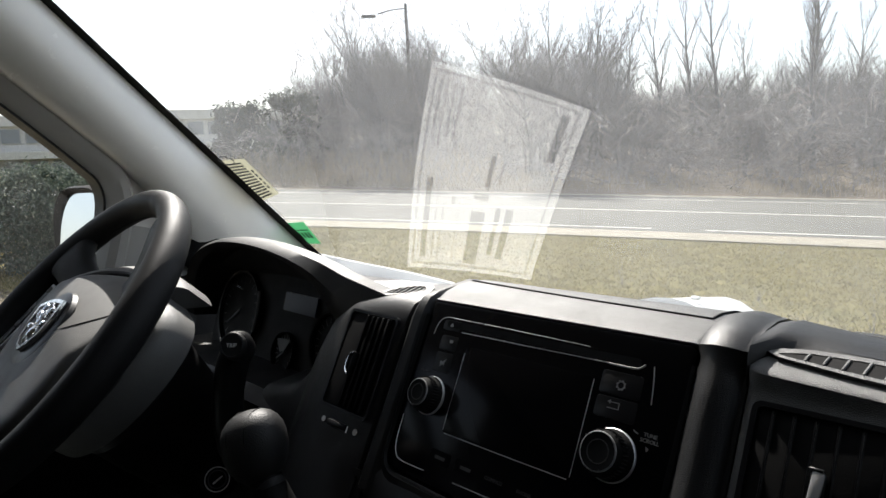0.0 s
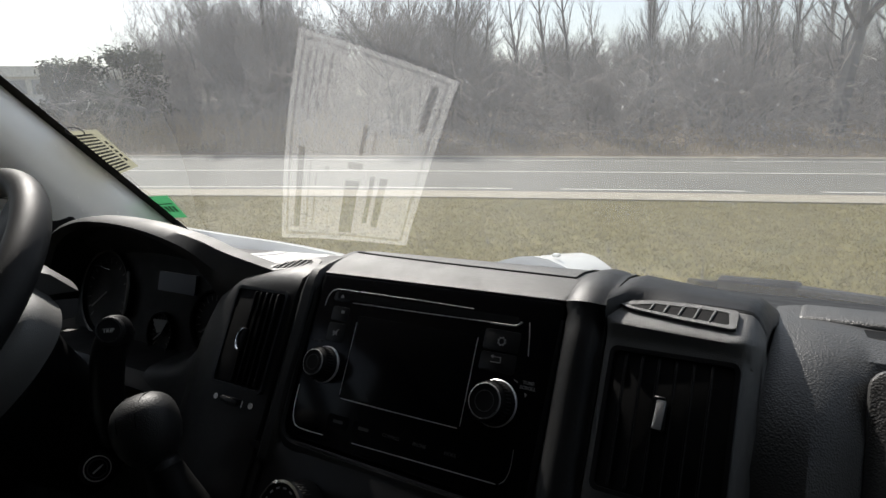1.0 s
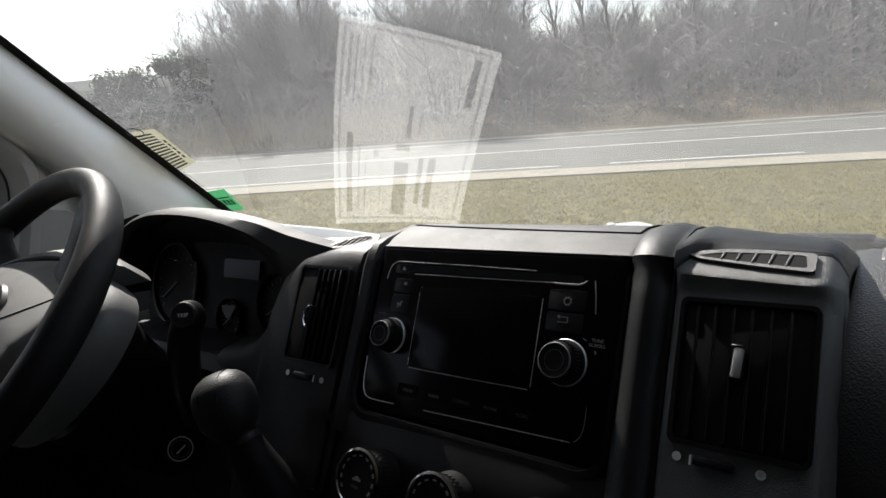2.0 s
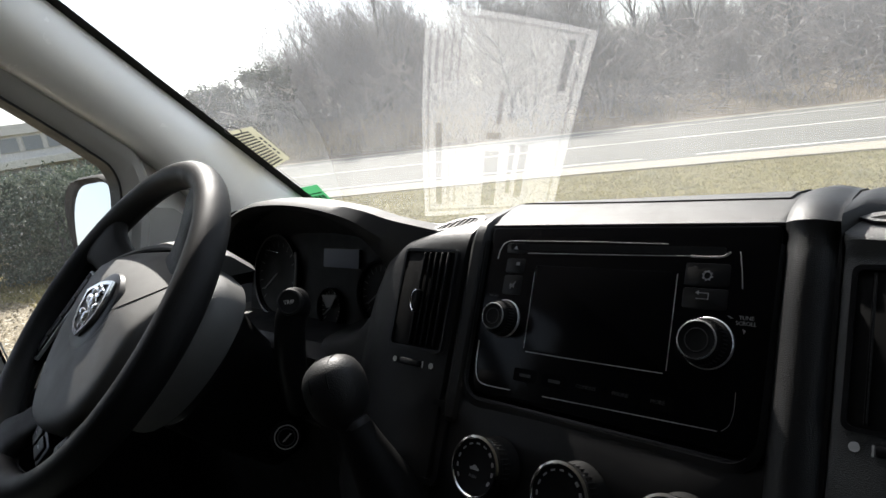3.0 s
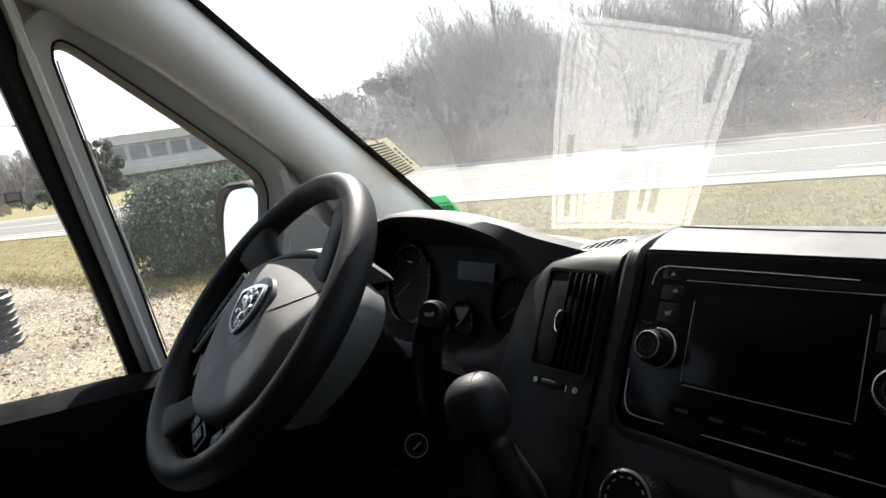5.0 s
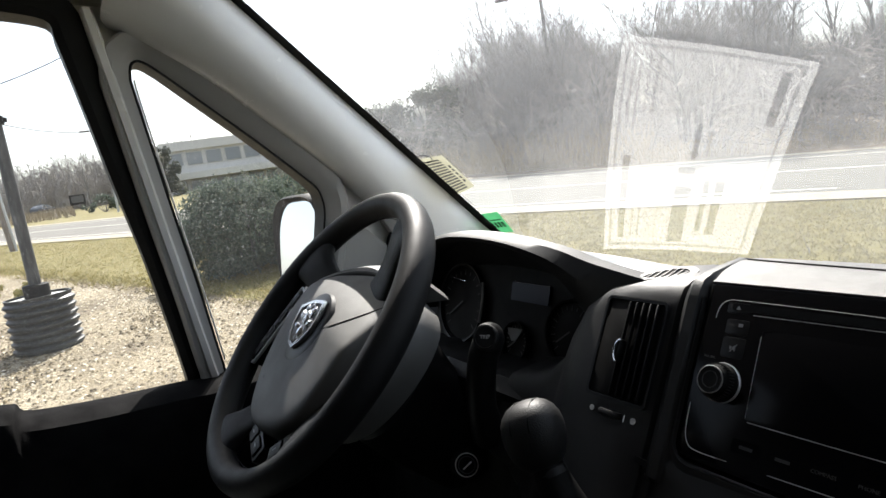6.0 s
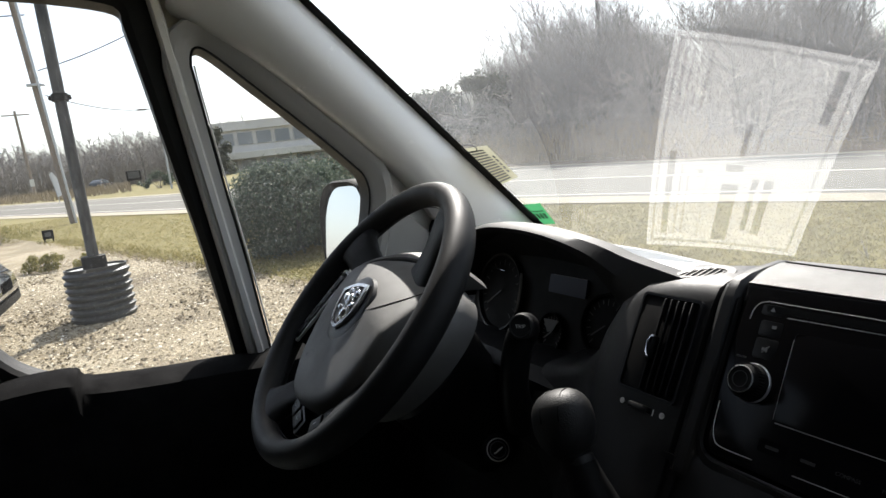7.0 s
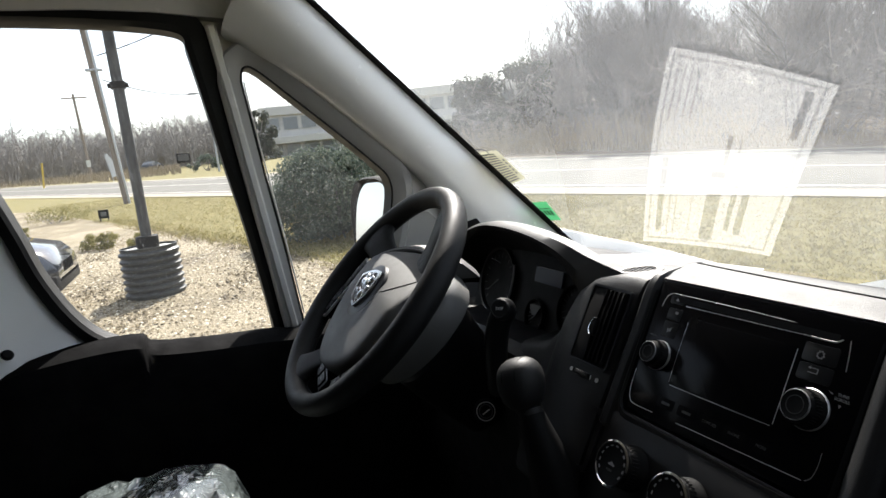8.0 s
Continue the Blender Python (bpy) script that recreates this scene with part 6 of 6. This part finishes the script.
def blades(name, label, places, h0, h1, material):
    bv, bf = [], []
    for x, y in places:
        z = ground_z(x, y)
        for _ in range(3):
            a = rnd.uniform(0, 6.28)
            h = rnd.uniform(h0, h1)
            px, py = x + rnd.uniform(-0.05, 0.05), y + rnd.uniform(-0.05, 0.05)
            w = 0.006
            i0 = len(bv)
            lx, ly = rnd.uniform(-1.3, 1.3) * h, rnd.uniform(-1.3, 1.3) * h
            bv.extend([(px - w * math.cos(a), py - w * math.sin(a), z), (px + w * math.cos(a), py + w * math.sin(a), z), (px + lx, py + ly, z + h)])
            bf.append((i0, i0 + 1, i0 + 2))
    me = bpy.data.meshes.new(name)
    me.from_pydata(bv, [], bf)
    return tagged(mesh_part(name, me, material, None, smooth=False), label, "grass", kind="stuff")


spots = []
while len(spots) < 95000:
    x = rnd.uniform(-22, 9)
    y = rnd.uniform(1.5, 16)
    if y < road_y(x) - 0.6 and (x > -1.2 or y > bed_edge(x) + 0.05):
        spots.append((x, y))
blades("lawn_grass", "short dry tufted winter grass", spots, 0.012, 0.042, M_BLADE)
spots = []
for _ in range(26000):
    x = -9 - 24 * rnd.random() ** 1.3
    spots.append((x, bed_edge(x) + 0.05 + 6 * rnd.random()))
blades("mown_grass", "short yellow mown grass beyond the gravel", [(x, y) for x, y in spots if y < road_y(x) - 0.6], 0.010, 0.030, M_BLADE)
spots = [(x, bed_edge(x) + rnd.uniform(-0.25, 0.5)) for x in (rnd.uniform(-20, -6) for _ in range(900))]
blades("verge_grass", "longer straw-coloured grass at the edge of the gravel", spots, 0.04, 0.14, M_BLADE)
# thin dead weed stalks before the van
weeds = Sticks()
for x, y in ((-3.4, 6.0), (-2.0, 6.2), (-0.9, 5.6)):
    p = Vector((x, y, ground_z(x, y)))
    for k in range(4):
        q = p + Vector((rnd.uniform(-0.08, 0.08), rnd.uniform(-0.08, 0.08), rnd.uniform(0.10, 0.26)))
        weeds.stick(p, q, 0.003, 0.0015)
        weeds.stick(q, q + Vector((rnd.uniform(-0.06, 0.06), rnd.uniform(-0.06, 0.06), 0.05)), 0.0015, 0.001)
tagged(mesh_part("dead_weeds", weeds.mesh("dead_weeds"), M_TWIG, None, smooth=False), "thin dead weed stalks in the lawn", "weeds", kind="stuff")


# ---------------------------------------------------------------- lamp post on its drum, utility poles
M_DRUM, nt_, b_ = shader("black_drum_plastic", (0.020, 0.022, 0.022), 0.5)
v_ = coords(nt_)
nt_.links.new(ramp(nt_, noise_tex(nt_, v_, 26, 5, 0.75), [(0.46, (0.010, 0.012, 0.013)), (0.62, (0.032, 0.036, 0.037)), (0.72, (0.17, 0.175, 0.168))]), b_.inputs["Base Color"])
M_CONCRETE = earth("concrete", [(0.36, 0.36, 0.34), (0.44, 0.44, 0.42), (0.30, 0.30, 0.28)], 3, 0.9, 50, 0.3)
M_POST, nt_, b_ = shader("dark_weathered_post", (0.06, 0.06, 0.058), 0.6)
v_ = coords(nt_, 1, (1, 1, 0.25))
nt_.links.new(ramp(nt_, noise_tex(nt_, v_, 16, 6, 0.7), [(0.40, (0.022, 0.022, 0.022)), (0.62, (0.060, 0.060, 0.058)), (0.78, (0.22, 0.22, 0.21))]), b_.inputs["Base Color"])
M_WOOD = bark("weathered_pole_wood", (0.20, 0.17, 0.14), (0.32, 0.28, 0.24))
M_STEEL = shader("galvanised_steel", (0.42, 0.43, 0.44), 0.4, 0.8)[0]

LX, LY = -7.75, -0.86
lamp = thing("lamp_post", "dark lamp post on a black corrugated drum footing", "lamp post", (LX, LY, ground_z(LX)))
prof_ = []
for k in range(7):
    z = 0.02 + 0.080 * k
    prof_ += [(0.320, z), (0.338, z + 0.016), (0.338, z + 0.038), (0.320, z + 0.052), (0.310, z + 0.062)]
part("drum", revolve([(0.31, 0.0)] + prof_ + [(0.318, 0.60), (0.300, 0.60)], n=56), M_DRUM, lamp, "black corrugated plastic drum")
part("concrete_fill", revolve([(0.302, 0.50), (0.302, 0.575), (0.02, 0.585), (0.0005, 0.585)], n=40), M_CONCRETE, lamp, "concrete fill")
part("collar", revolve([(0.125, 0.57), (0.125, 0.71), (0.115, 0.72), (0.0005, 0.72)], n=28), M_DARK, lamp)
part("pole", revolve([(0.060, 0.71), (0.058, 7.4), (0.0005, 7.4)], n=20), M_POST, lamp, "dark weathered pole")
part("clamp", revolve([(0.063, 2.42), (0.082, 2.42), (0.082, 2.50), (0.063, 2.50)], n=20), M_DARK, lamp)
part("clamp_plate", box((0.05, 0.22, 0.05), (0.0, 0.0, 2.46), 0.01, 2), M_DARK, lamp)
part("lamp_arm", box((0.05, 0.6, 0.05), (0, 0.28, 7.42), 0.01, 1), M_DARK, lamp)

pole = thing("utility_pole", "pale weathered utility pole with a steel guy beside it", "utility pole", (-27.5, -2.45, ground_z(-27.5)), "utility poles")
part("mast", tube([(0, 0, -0.1), (0.0, -0.35, 6), (0.0, -0.62, 11.0)], [0.11, 0.10, 0.085], 12), M_WOOD, pole)
part("conduit", tube([(0.22, 0.12, 0), (0.22, -0.20, 6), (0.2, -0.45, 10.5)], 0.045, 8), M_STEEL, pole, "pale steel conduit")
part("bracket", box((0.15, 0.6, 0.1), (0.1, -0.25, 5.2), 0.02, 1), M_STEEL, pole)
far_pole = thing("utility_pole", "dark wooden utility pole with a crossarm, far down the road", "utility pole", (-94, -10.9, ground_z(-94)), "utility poles")
part("mast", tube([(0, 0, -0.3), (0, -0.25, 11.0)], [0.20, 0.15], 10), M_WOOD, far_pole)
part("crossarm", box((0.14, 3.0, 0.16), (0, -0.22, 10.5), 0.02, 1), M_WOOD, far_pole)
part("crossarm", box((0.12, 1.4, 0.12), (0, -0.1, 5.6), 0.02, 1), M_WOOD, far_pole)
part("sign_plate", box((0.03, 0.5, 0.9), (0.22, 0.0, 2.0), 0.01, 1), M_LINE, far_pole)
wires = thing("overhead_wires", "thin black overhead wires between the poles", "wire")
for p, q, sag in (((-27.6, -2.55, 6.6), (-30, 3.0, 9.6), 0.25), ((-27.6, -2.5, 5.7), (-40, 2.2, 6.5), 0.35), ((-27.6, -2.7, 9.2), (-30, 3.2, 11.6), 0.3), ((-27.6, -2.6, 8.6), (-30, -60, 9.4), 1.0)):
    p, q = Vector(p), Vector(q)
    part("wire", tube([p.lerp(q, i / 16) - Vector((0, 0, sag * 4 * (i / 16) * (1 - i / 16))) for i in range(17)], 0.020, 5), M_DARK, wires)

# street lamp far down the road
street = thing("street_lamp", "slim street lamp with a short arm beside the far road", "street lamp", (-60, 3.1, ground_z(-60)))
part("mast", tube([(0, 0, 0), (0, 0, 6.9)], [0.10, 0.07], 10), M_STEEL, street)
part("arm", tube(curve_pts([(0, 0, 6.85), (0, -0.5, 6.98), (0, -0.9, 7.0)], 8), 0.035, 8), M_STEEL, street)
part("head", box((0.30, 0.75, 0.14), (0, -1.2, 6.98), 0.05, 3), M_POST, street, "flat lamp head")


# tall lamp standing over the trees on the bank
tall_lamp = thing("street_lamp", "tall grey street lamp rising behind the bare trees", "street lamp", (-25.2, 22.2, ground_z(-25.2, 22.2)))
top = 9.95 - ground_z(-25.2, 22.2)
part("mast", tube([(0, 0, 0), (0, 0, top * 0.5), (0, 0, top)], [0.12, 0.10, 0.075], 10), M_POST, tall_lamp)
part("arm", tube(curve_pts([(0, 0, top - 0.25), (-0.45, -0.55, top - 0.30), (-0.95, -1.15, top - 0.48)], 8), 0.035, 8), M_POST, tall_lamp)
part("head", box((0.75, 0.26, 0.15), (0, 0, 0), 0.05, 3, m=Matrix.Translation((-1.25, -1.5, top - 0.58)) @ Matrix.Rotation(radians(50), 4, "Z")), M_POST, tall_lamp, "flat lamp head")

# ---------------------------------------------------------------- evergreen shrubs and trees
def leaf_material(name, c0, c1, c2):
    m, nt, b = shader(name, c0, 0.8, 0.0, 0.2)
    geo = nt.nodes.new("ShaderNodeNewGeometry")
    let_through(nt, b, ramp(nt, geo.outputs["Random Per Island"], [(0.0, c0), (0.6, c1), (1.0, c2)]), 0.35)
    return m


M_LEAF = leaf_material("dark_evergreen_leaves", (0.058, 0.080, 0.062), (0.085, 0.108, 0.082), (0.17, 0.19, 0.145))
M_CONIFER = leaf_material("dark_conifer_needles", (0.040, 0.048, 0.036), (0.06, 0.068, 0.05), (0.10, 0.11, 0.08))


def evergreen(name, label, at, size, n, leaf, material, seed, cone=0.0, group=""):
    """A leafy evergreen: stems and a crown of many small leaves in uneven clumps."""
    r = random.Random(seed)
    t = thing(name, label, "shrub" if name == "shrub" else "tree", at, group)
    st = Sticks()
    for k in range(12):
        a, u = r.uniform(0, 6.28), r.random() ** 0.5
        st.stick(Vector((0.1 * math.cos(a), 0.1 * math.sin(a), -0.05)), Vector((size[0] * 0.7 * u * math.cos(a), size[1] * 0.7 * u * math.sin(a), size[2] * r.uniform(0.5, 0.95))), 0.02 * size[2], 0.005 * size[2], 5)
    mesh_part("stems", st.mesh("stems"), M_BARK, t, smooth=False)
    v, f = [], []
    clumps = []
    for k in range(max(24, n // 130)):
        a, h = r.uniform(0, 6.28), r.random()
        k2 = (1 - h * cone) * (1 - 0.45 * abs(h - 0.45) ** 2 * 4 * (1 - cone))
        u = 0.25 + 0.78 * r.random() ** 0.6
        clumps.append((Vector((size[0] * u * k2 * math.cos(a), size[1] * u * k2 * math.sin(a), size[2] * (0.06 + 0.90 * h))), r.uniform(0.12, 0.30) * min(size[0], size[1])))
    for k in range(n):
        c, cr = clumps[r.randrange(len(clumps))]
        d = Vector((r.gauss(0, 1), r.gauss(0, 1), r.gauss(0, 0.9))).normalized() * cr * r.random() ** 0.4
        p = c + d
        if p.z < 0.02:
            continue
        nrm = (d.normalized() + Vector((r.uniform(-1, 1), r.uniform(-1, 1), r.uniform(-0.4, 1)))).normalized()
        s = nrm.cross(Vector((r.uniform(-1, 1), r.uniform(-1, 1), 0.3))).normalized() * leaf * r.uniform(0.7, 1.3)
        w = nrm.cross(s).normalized() * leaf * 0.45
        i0 = len(v)
        v.extend([p - s, p + w, p + s, p - w])
        f.append((i0, i0 + 1, i0 + 2, i0 + 3))
    me = bpy.data.meshes.new("crown")
    me.from_pydata([tuple(p) for p in v], [], f)
    mesh_part("crown", me, material, t, "small dark leaves in uneven clumps", smooth=False)
    return t


evergreen("shrub", "large dark green evergreen shrub on the lawn", (-10.3, 1.95, ground_z(-10.3)), (1.2, 1.12, 1.42), 34000, 0.032, M_LEAF, 3)
evergreen("shrub", "dark green evergreen shrub behind the larger one", (-12.0, 3.6, ground_z(-12.0)), (1.2, 1.3, 1.45), 18000, 0.036, M_LEAF, 4)
for k, (x, y, sx, h) in enumerate(((-21.5, -4.0, 0.9, 0.5), (-13.1, -1.95, 0.35, 0.30), (-12.5, -1.2, 0.28, 0.25), (-17, -4.2, 0.5, 0.3))):
    evergreen("shrub", "low yellowish tuft of shrub in the gravel", (x, y, ground_z(x)), (sx, sx, h), 2600, 0.022, leaf_material("yellow_green_leaves", (0.12, 0.115, 0.035), (0.18, 0.165, 0.05), (0.28, 0.24, 0.09)) if k == 0 else bpy.data.materials["yellow_green_leaves"], 30 + k, group="low tufts")
evergreen("conifer", "dark evergreen at the end of the woods", tuple(ROAD @ Vector((-26.2, 14.0, 0))), (2.0, 2.0, 4.2), 9000, 0.10, M_CONIFER, 8, 0.35, "conifers")
evergreen("conifer", "dark evergreen at the end of the woods", tuple(ROAD @ Vector((-23.8, 15.0, 0))), (2.2, 2.2, 4.6), 8000, 0.10, M_CONIFER, 9, 0.35, "conifers")
evergreen("conifer", "dark evergreen beside the office building", (-80, 8.5, ground_z(-80)), (3.2, 3.2, 7.0), 6000, 0.22, M_CONIFER, 10, 0.25, "conifers")
evergreen("shrub", "round evergreen shrub far down the road", (-68, 2.5, ground_z(-68)), (1.6, 1.8, 1.5), 1500, 0.12, M_LEAF, 11)

# distant woods along the horizon, with the haze put into their colour
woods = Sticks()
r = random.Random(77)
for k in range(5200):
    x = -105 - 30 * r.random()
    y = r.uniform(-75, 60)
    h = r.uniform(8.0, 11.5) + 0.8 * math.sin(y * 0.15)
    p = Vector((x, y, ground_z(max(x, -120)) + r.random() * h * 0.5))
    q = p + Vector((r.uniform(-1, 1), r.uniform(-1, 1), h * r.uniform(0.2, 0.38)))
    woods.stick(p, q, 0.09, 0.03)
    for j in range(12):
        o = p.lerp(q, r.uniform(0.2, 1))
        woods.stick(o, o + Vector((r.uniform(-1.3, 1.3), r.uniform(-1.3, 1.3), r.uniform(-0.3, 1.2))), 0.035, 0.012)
tagged(mesh_part("distant_woods", woods.mesh("distant_woods"), M_FARTWIG, None, smooth=False), "grey-brown leafless woods on the horizon, paled for haze", "woods", kind="stuff")
rows = []
for i in range(50):
    y = -130 + 260 * i / 49
    h = 6.8 + 1.0 * noise.noise(Vector((y * 0.07, 0, 0))) + 0.7 * noise.noise(Vector((y * 0.4, 1, 0)))
    rows.append([(-132, y, 2.5), (-133, y, 2.5 + h * 0.7), (-138, y, 2.5 + h)])
# the rise is coloured pale to stand in for haze
tagged(part("backdrop", loft(rows, closed=False), earth("hazed_wooded_rise", [(0.22, 0.21, 0.195), (0.27, 0.257, 0.238), (0.18, 0.171, 0.158)], 0.25, 0.95, 1.5, 0.3)), "brown wooded rise on the horizon, paled for haze", "backdrop", kind="structure")
M_FIELD = bark("far_dry_grass", (0.21, 0.175, 0.12), (0.30, 0.25, 0.175))
field = Sticks()
for k in range(5000):
    x, y = r.uniform(-104, -66), r.uniform(-40, 0)
    if y > -0.47 * 0 + (13 + 9.6 * 1.1 + 0.47 * x) + 1 or x < -92:
        p = Vector((x, y, ground_z(x)))
        field.stick(p, p + Vector((r.uniform(-0.2, 0.2), r.uniform(-0.2, 0.2), r.uniform(0.4, 1.0))), 0.04, 0.01)
tagged(mesh_part("dry_field", field.mesh("dry_field"), M_FIELD, None, smooth=False), "strip of tan dry grass beyond the road", "dry grass", kind="stuff")
st_tree = copy_thing(kinds[0], Matrix.Translation((-74, 1.6, ground_z(-74))))
st_tree.scale = (0.95, 0.95, 1.05)
tagged(st_tree, "lone bare roadside tree far down the road", "tree")

# ---------------------------------------------------------------- office building
M_CLAD = earth("grey_cladding", [(0.56, 0.54, 0.51), (0.62, 0.60, 0.57), (0.50, 0.48, 0.46)], 0.3, 0.8, 5, 0.1)
M_PALE = earth("pale_fascia", [(0.58, 0.56, 0.50), (0.63, 0.61, 0.55), (0.52, 0.50, 0.45)], 0.4, 0.8, 6, 0.1)
M_BRICK = earth("brown_brick", [(0.26, 0.16, 0.11), (0.31, 0.20, 0.14), (0.22, 0.14, 0.10)], 0.5, 0.9, 9, 0.2)
# far panes paler than glass, imitating the low contrast of haze
M_FARPANE = shader("hazed_window_pane", (0.22, 0.23, 0.24), 0.2)[0]
M_PANE = shader("dark_window_pane", (0.06, 0.068, 0.075), 0.15)[0]


def office(at, length, storeys, label, yaw=0.0):
    """A low office block facing +x: banded storeys with separate windows."""
    b = thing("office_building", label, "building", at, "office buildings")
    b.rotation_euler[2] = radians(yaw)
    d = 14.0
    h = 3.6 * storeys + 0.6
    part("wall", box((d, length, h), (-d / 2, 0, h / 2 - 1), 0.05, 1), M_CLAD, b)
    part("roof", box((d + 0.8, length + 0.8, 1.2), (-d / 2, 0, h - 0.9), 0.05, 1), M_PALE if storeys == 1 else M_CLAD, b, "flat roof with a deep fascia")
    for k in range(storeys):
        z = 1.1 + 3.6 * k
        if k:
            part("ledge", box((2.2, length + 0.4, 0.9), (0.6, 0, z - 1.75), 0.04, 1), M_PALE, b, "pale projecting canopy")
        n = int(length / 2.4)
        for i in range(n):
            y = -length / 2 + (i + 0.5) * length / n
            w = part("window", box((0.16, length / n - 0.45, 1.7), (0.03, y, z + 0.5), 0.02, 1), M_CONCRETE, b)
            part("pane", box((0.06, length / n - 0.65, 1.5), (0.12, y, z + 0.5)), M_FARPANE, w)
    part("brick_base", box((0.3, length, 0.9), (0.06, 0, -0.2), 0.02, 1), M_BRICK, b)
    return b


office((-86, 19.5, ground_z(-86) - 0.5), 17, 2, "grey two-storey office building with pale canopy", -8)
office((-78, 38.0, ground_z(-78) + 0.2), 17, 2, "long low grey building with pale roof band", -20)

# sign, banner, marker, small ground sign
sign = thing("signboard", "dark square signboard on posts beside the road", "sign", (-88, 0.6, ground_z(-88)))
part("board", box((0.2, 1.7, 1.2), (0, 0, 1.5), 0.03, 1), M_DARK, sign)
part("panel", box((0.05, 1.3, 0.8), (0.13, 0, 1.55), 0.02, 1), M_DIMLINE, sign)
for k in (-1, 1):
    part("post", box((0.15, 0.15, 1.0), (0, k * 0.65, 0.45), 0.02, 1), M_DARK, sign)
banner = thing("banner", "white feather banner leaning beside the road", "banner", (-60, -5.5, ground_z(-60)))
part("cloth", plate([(0, 0.5), (0.55, 0.7), (0.50, 2.0), (0.25, 2.6), (0.0, 2.4)], 0.02, basis((0, 0, 0), (0.1, 1, -0.1), (0, -0.15, 1))), M_LINE, banner)
part("post", tube([(0, 0, 0), (0, -0.3, 2.6)], 0.025, 6), M_STEEL, banner)
marker = thing("marker_post", "slim yellow marker post beside the road", "marker post", (-70, -12.4, ground_z(-70)))
part("post", tube([(0, 0, 0), (0, 0.25, 2.4)], 0.09, 8), shader("yellow_plastic", (0.55, 0.38, 0.05), 0.5)[0], marker)
small = thing("ground_sign", "small dark square sign low in the lawn", "sign", (-20, -2.55, ground_z(-20) - 0.12))
part("board", box((0.05, 0.27, 0.25), (0, 0, 0.33), 0.01, 1), M_DARK, small)
part("panel", box((0.02, 0.14, 0.12), (0.03, 0, 0.33), 0.005, 1), M_DIMLINE, small)
part("leg", box((0.04, 0.04, 0.3), (0, 0.1, 0.13)), M_DARK, small)
part("leg", box((0.04, 0.04, 0.3), (0, -0.1, 0.13)), M_DARK, small)


# ---------------------------------------------------------------- parked cars
def car(at, yaw, paint, label, tall=1.0):
    """A parked car: shaped body, cabin, glass, wheels, lamps."""
    c = thing("car", label, "car", at, "parked cars")
    c.rotation_euler[2] = radians(yaw)
    rows = []
    for y, zl, zt, hw in ((-2.25, 0.45, 0.85, 0.70), (-2.15, 0.30, 0.98, 0.84), (-1.4, 0.25, 1.05, 0.90), (0.0, 0.22, 1.02, 0.92), (1.0, 0.24, 1.00, 0.91), (1.75, 0.28, 0.92, 0.88), (2.15, 0.32, 0.80, 0.80), (2.28, 0.42, 0.66, 0.66)):
        zl, zt = zl * tall, zt * tall
        rows.append([(-hw * 0.95, y, zl), (-hw, y, (zl + zt) / 2), (-hw * 0.94, y, zt - 0.06), (-hw * 0.82, y, zt), (hw * 0.82, y, zt), (hw * 0.94, y, zt - 0.06), (hw, y, (zl + zt) / 2), (hw * 0.95, y, zl)])
    body = part("body", loft(rows, True, True), paint, c)
    rows = []
    for y, z, hw in ((-2.0, 0.98, 0.78), (-1.55, 1.38, 0.66), (-0.9, 1.48, 0.63), (0.0, 1.46, 0.63), (0.45, 1.36, 0.66), (1.05, 0.98, 0.80)):
        rows.append([(-hw - 0.10, y, 0.95 * tall), (-hw, y, z * tall - 0.05), (-hw * 0.85, y, z * tall), (hw * 0.85, y, z * tall), (hw, y, z * tall - 0.05), (hw + 0.10, y, 0.95 * tall)])
    part("cabin", loft(rows, True, True), M_PANE, c, "dark glazed cabin")
    part("roof", box((1.1, 1.3, 0.05), (0, -0.5, 1.475 * tall), 0.02, 2), paint, c)
    for sx in (-1, 1):
        for y in (-1.4, 1.4):
            w = part("wheel", revolve([(0.31, -0.11), (0.33, -0.08), (0.33, 0.08), (0.31, 0.11), (0.20, 0.11), (0.19, 0.09), (0.0005, 0.09)], basis((sx * 0.82, y, 0.33), (0, 1, 0), (0, 0, 1) if sx > 0 else (0, 0, -1)), 28), M_SEAL, c)
            part("rim", revolve([(0.20, 0.10), (0.19, 0.115), (0.06, 0.10), (0.0005, 0.105)], basis((sx * 0.82, y, 0.33), (0, 1, 0), (0, 0, 1) if sx > 0 else (0, 0, -1)), 20), M_STEEL, w)
        part("headlight", box((0.42, 0.22, 0.16), (sx * 0.55, 2.06, 0.66 * tall), 0.05, 3), M_CHROME, c, "clear headlight")
        part("mirror", box((0.18, 0.14, 0.12), (sx * 0.98, 0.75, 1.0 * tall), 0.04, 2), paint, c)
    part("grille", box((0.7, 0.06, 0.16), (0, 2.25, 0.56 * tall), 0.02, 1), M_DARK, c)
    part("bumper", box((1.5, 0.16, 0.20), (0, 2.2, 0.40 * tall), 0.05, 2), M_DARK, c)
    return c


M_NAVY = shader("dark_blue_car_paint", (0.012, 0.016, 0.026), 0.15)[0]
M_NAVY.node_tree.nodes["Principled BSDF"].inputs["Coat Weight"].default_value = 1.0
car((-7.95, -4.02, ground_z(-7.95)), 0, M_NAVY, "dark blue parked car beside the gravel", 0.92)
car((-100, -3.5, ground_z(-100)), 70, shader("dark_grey_car_paint", (0.05, 0.055, 0.065), 0.2)[0], "dark grey car parked far down the road")
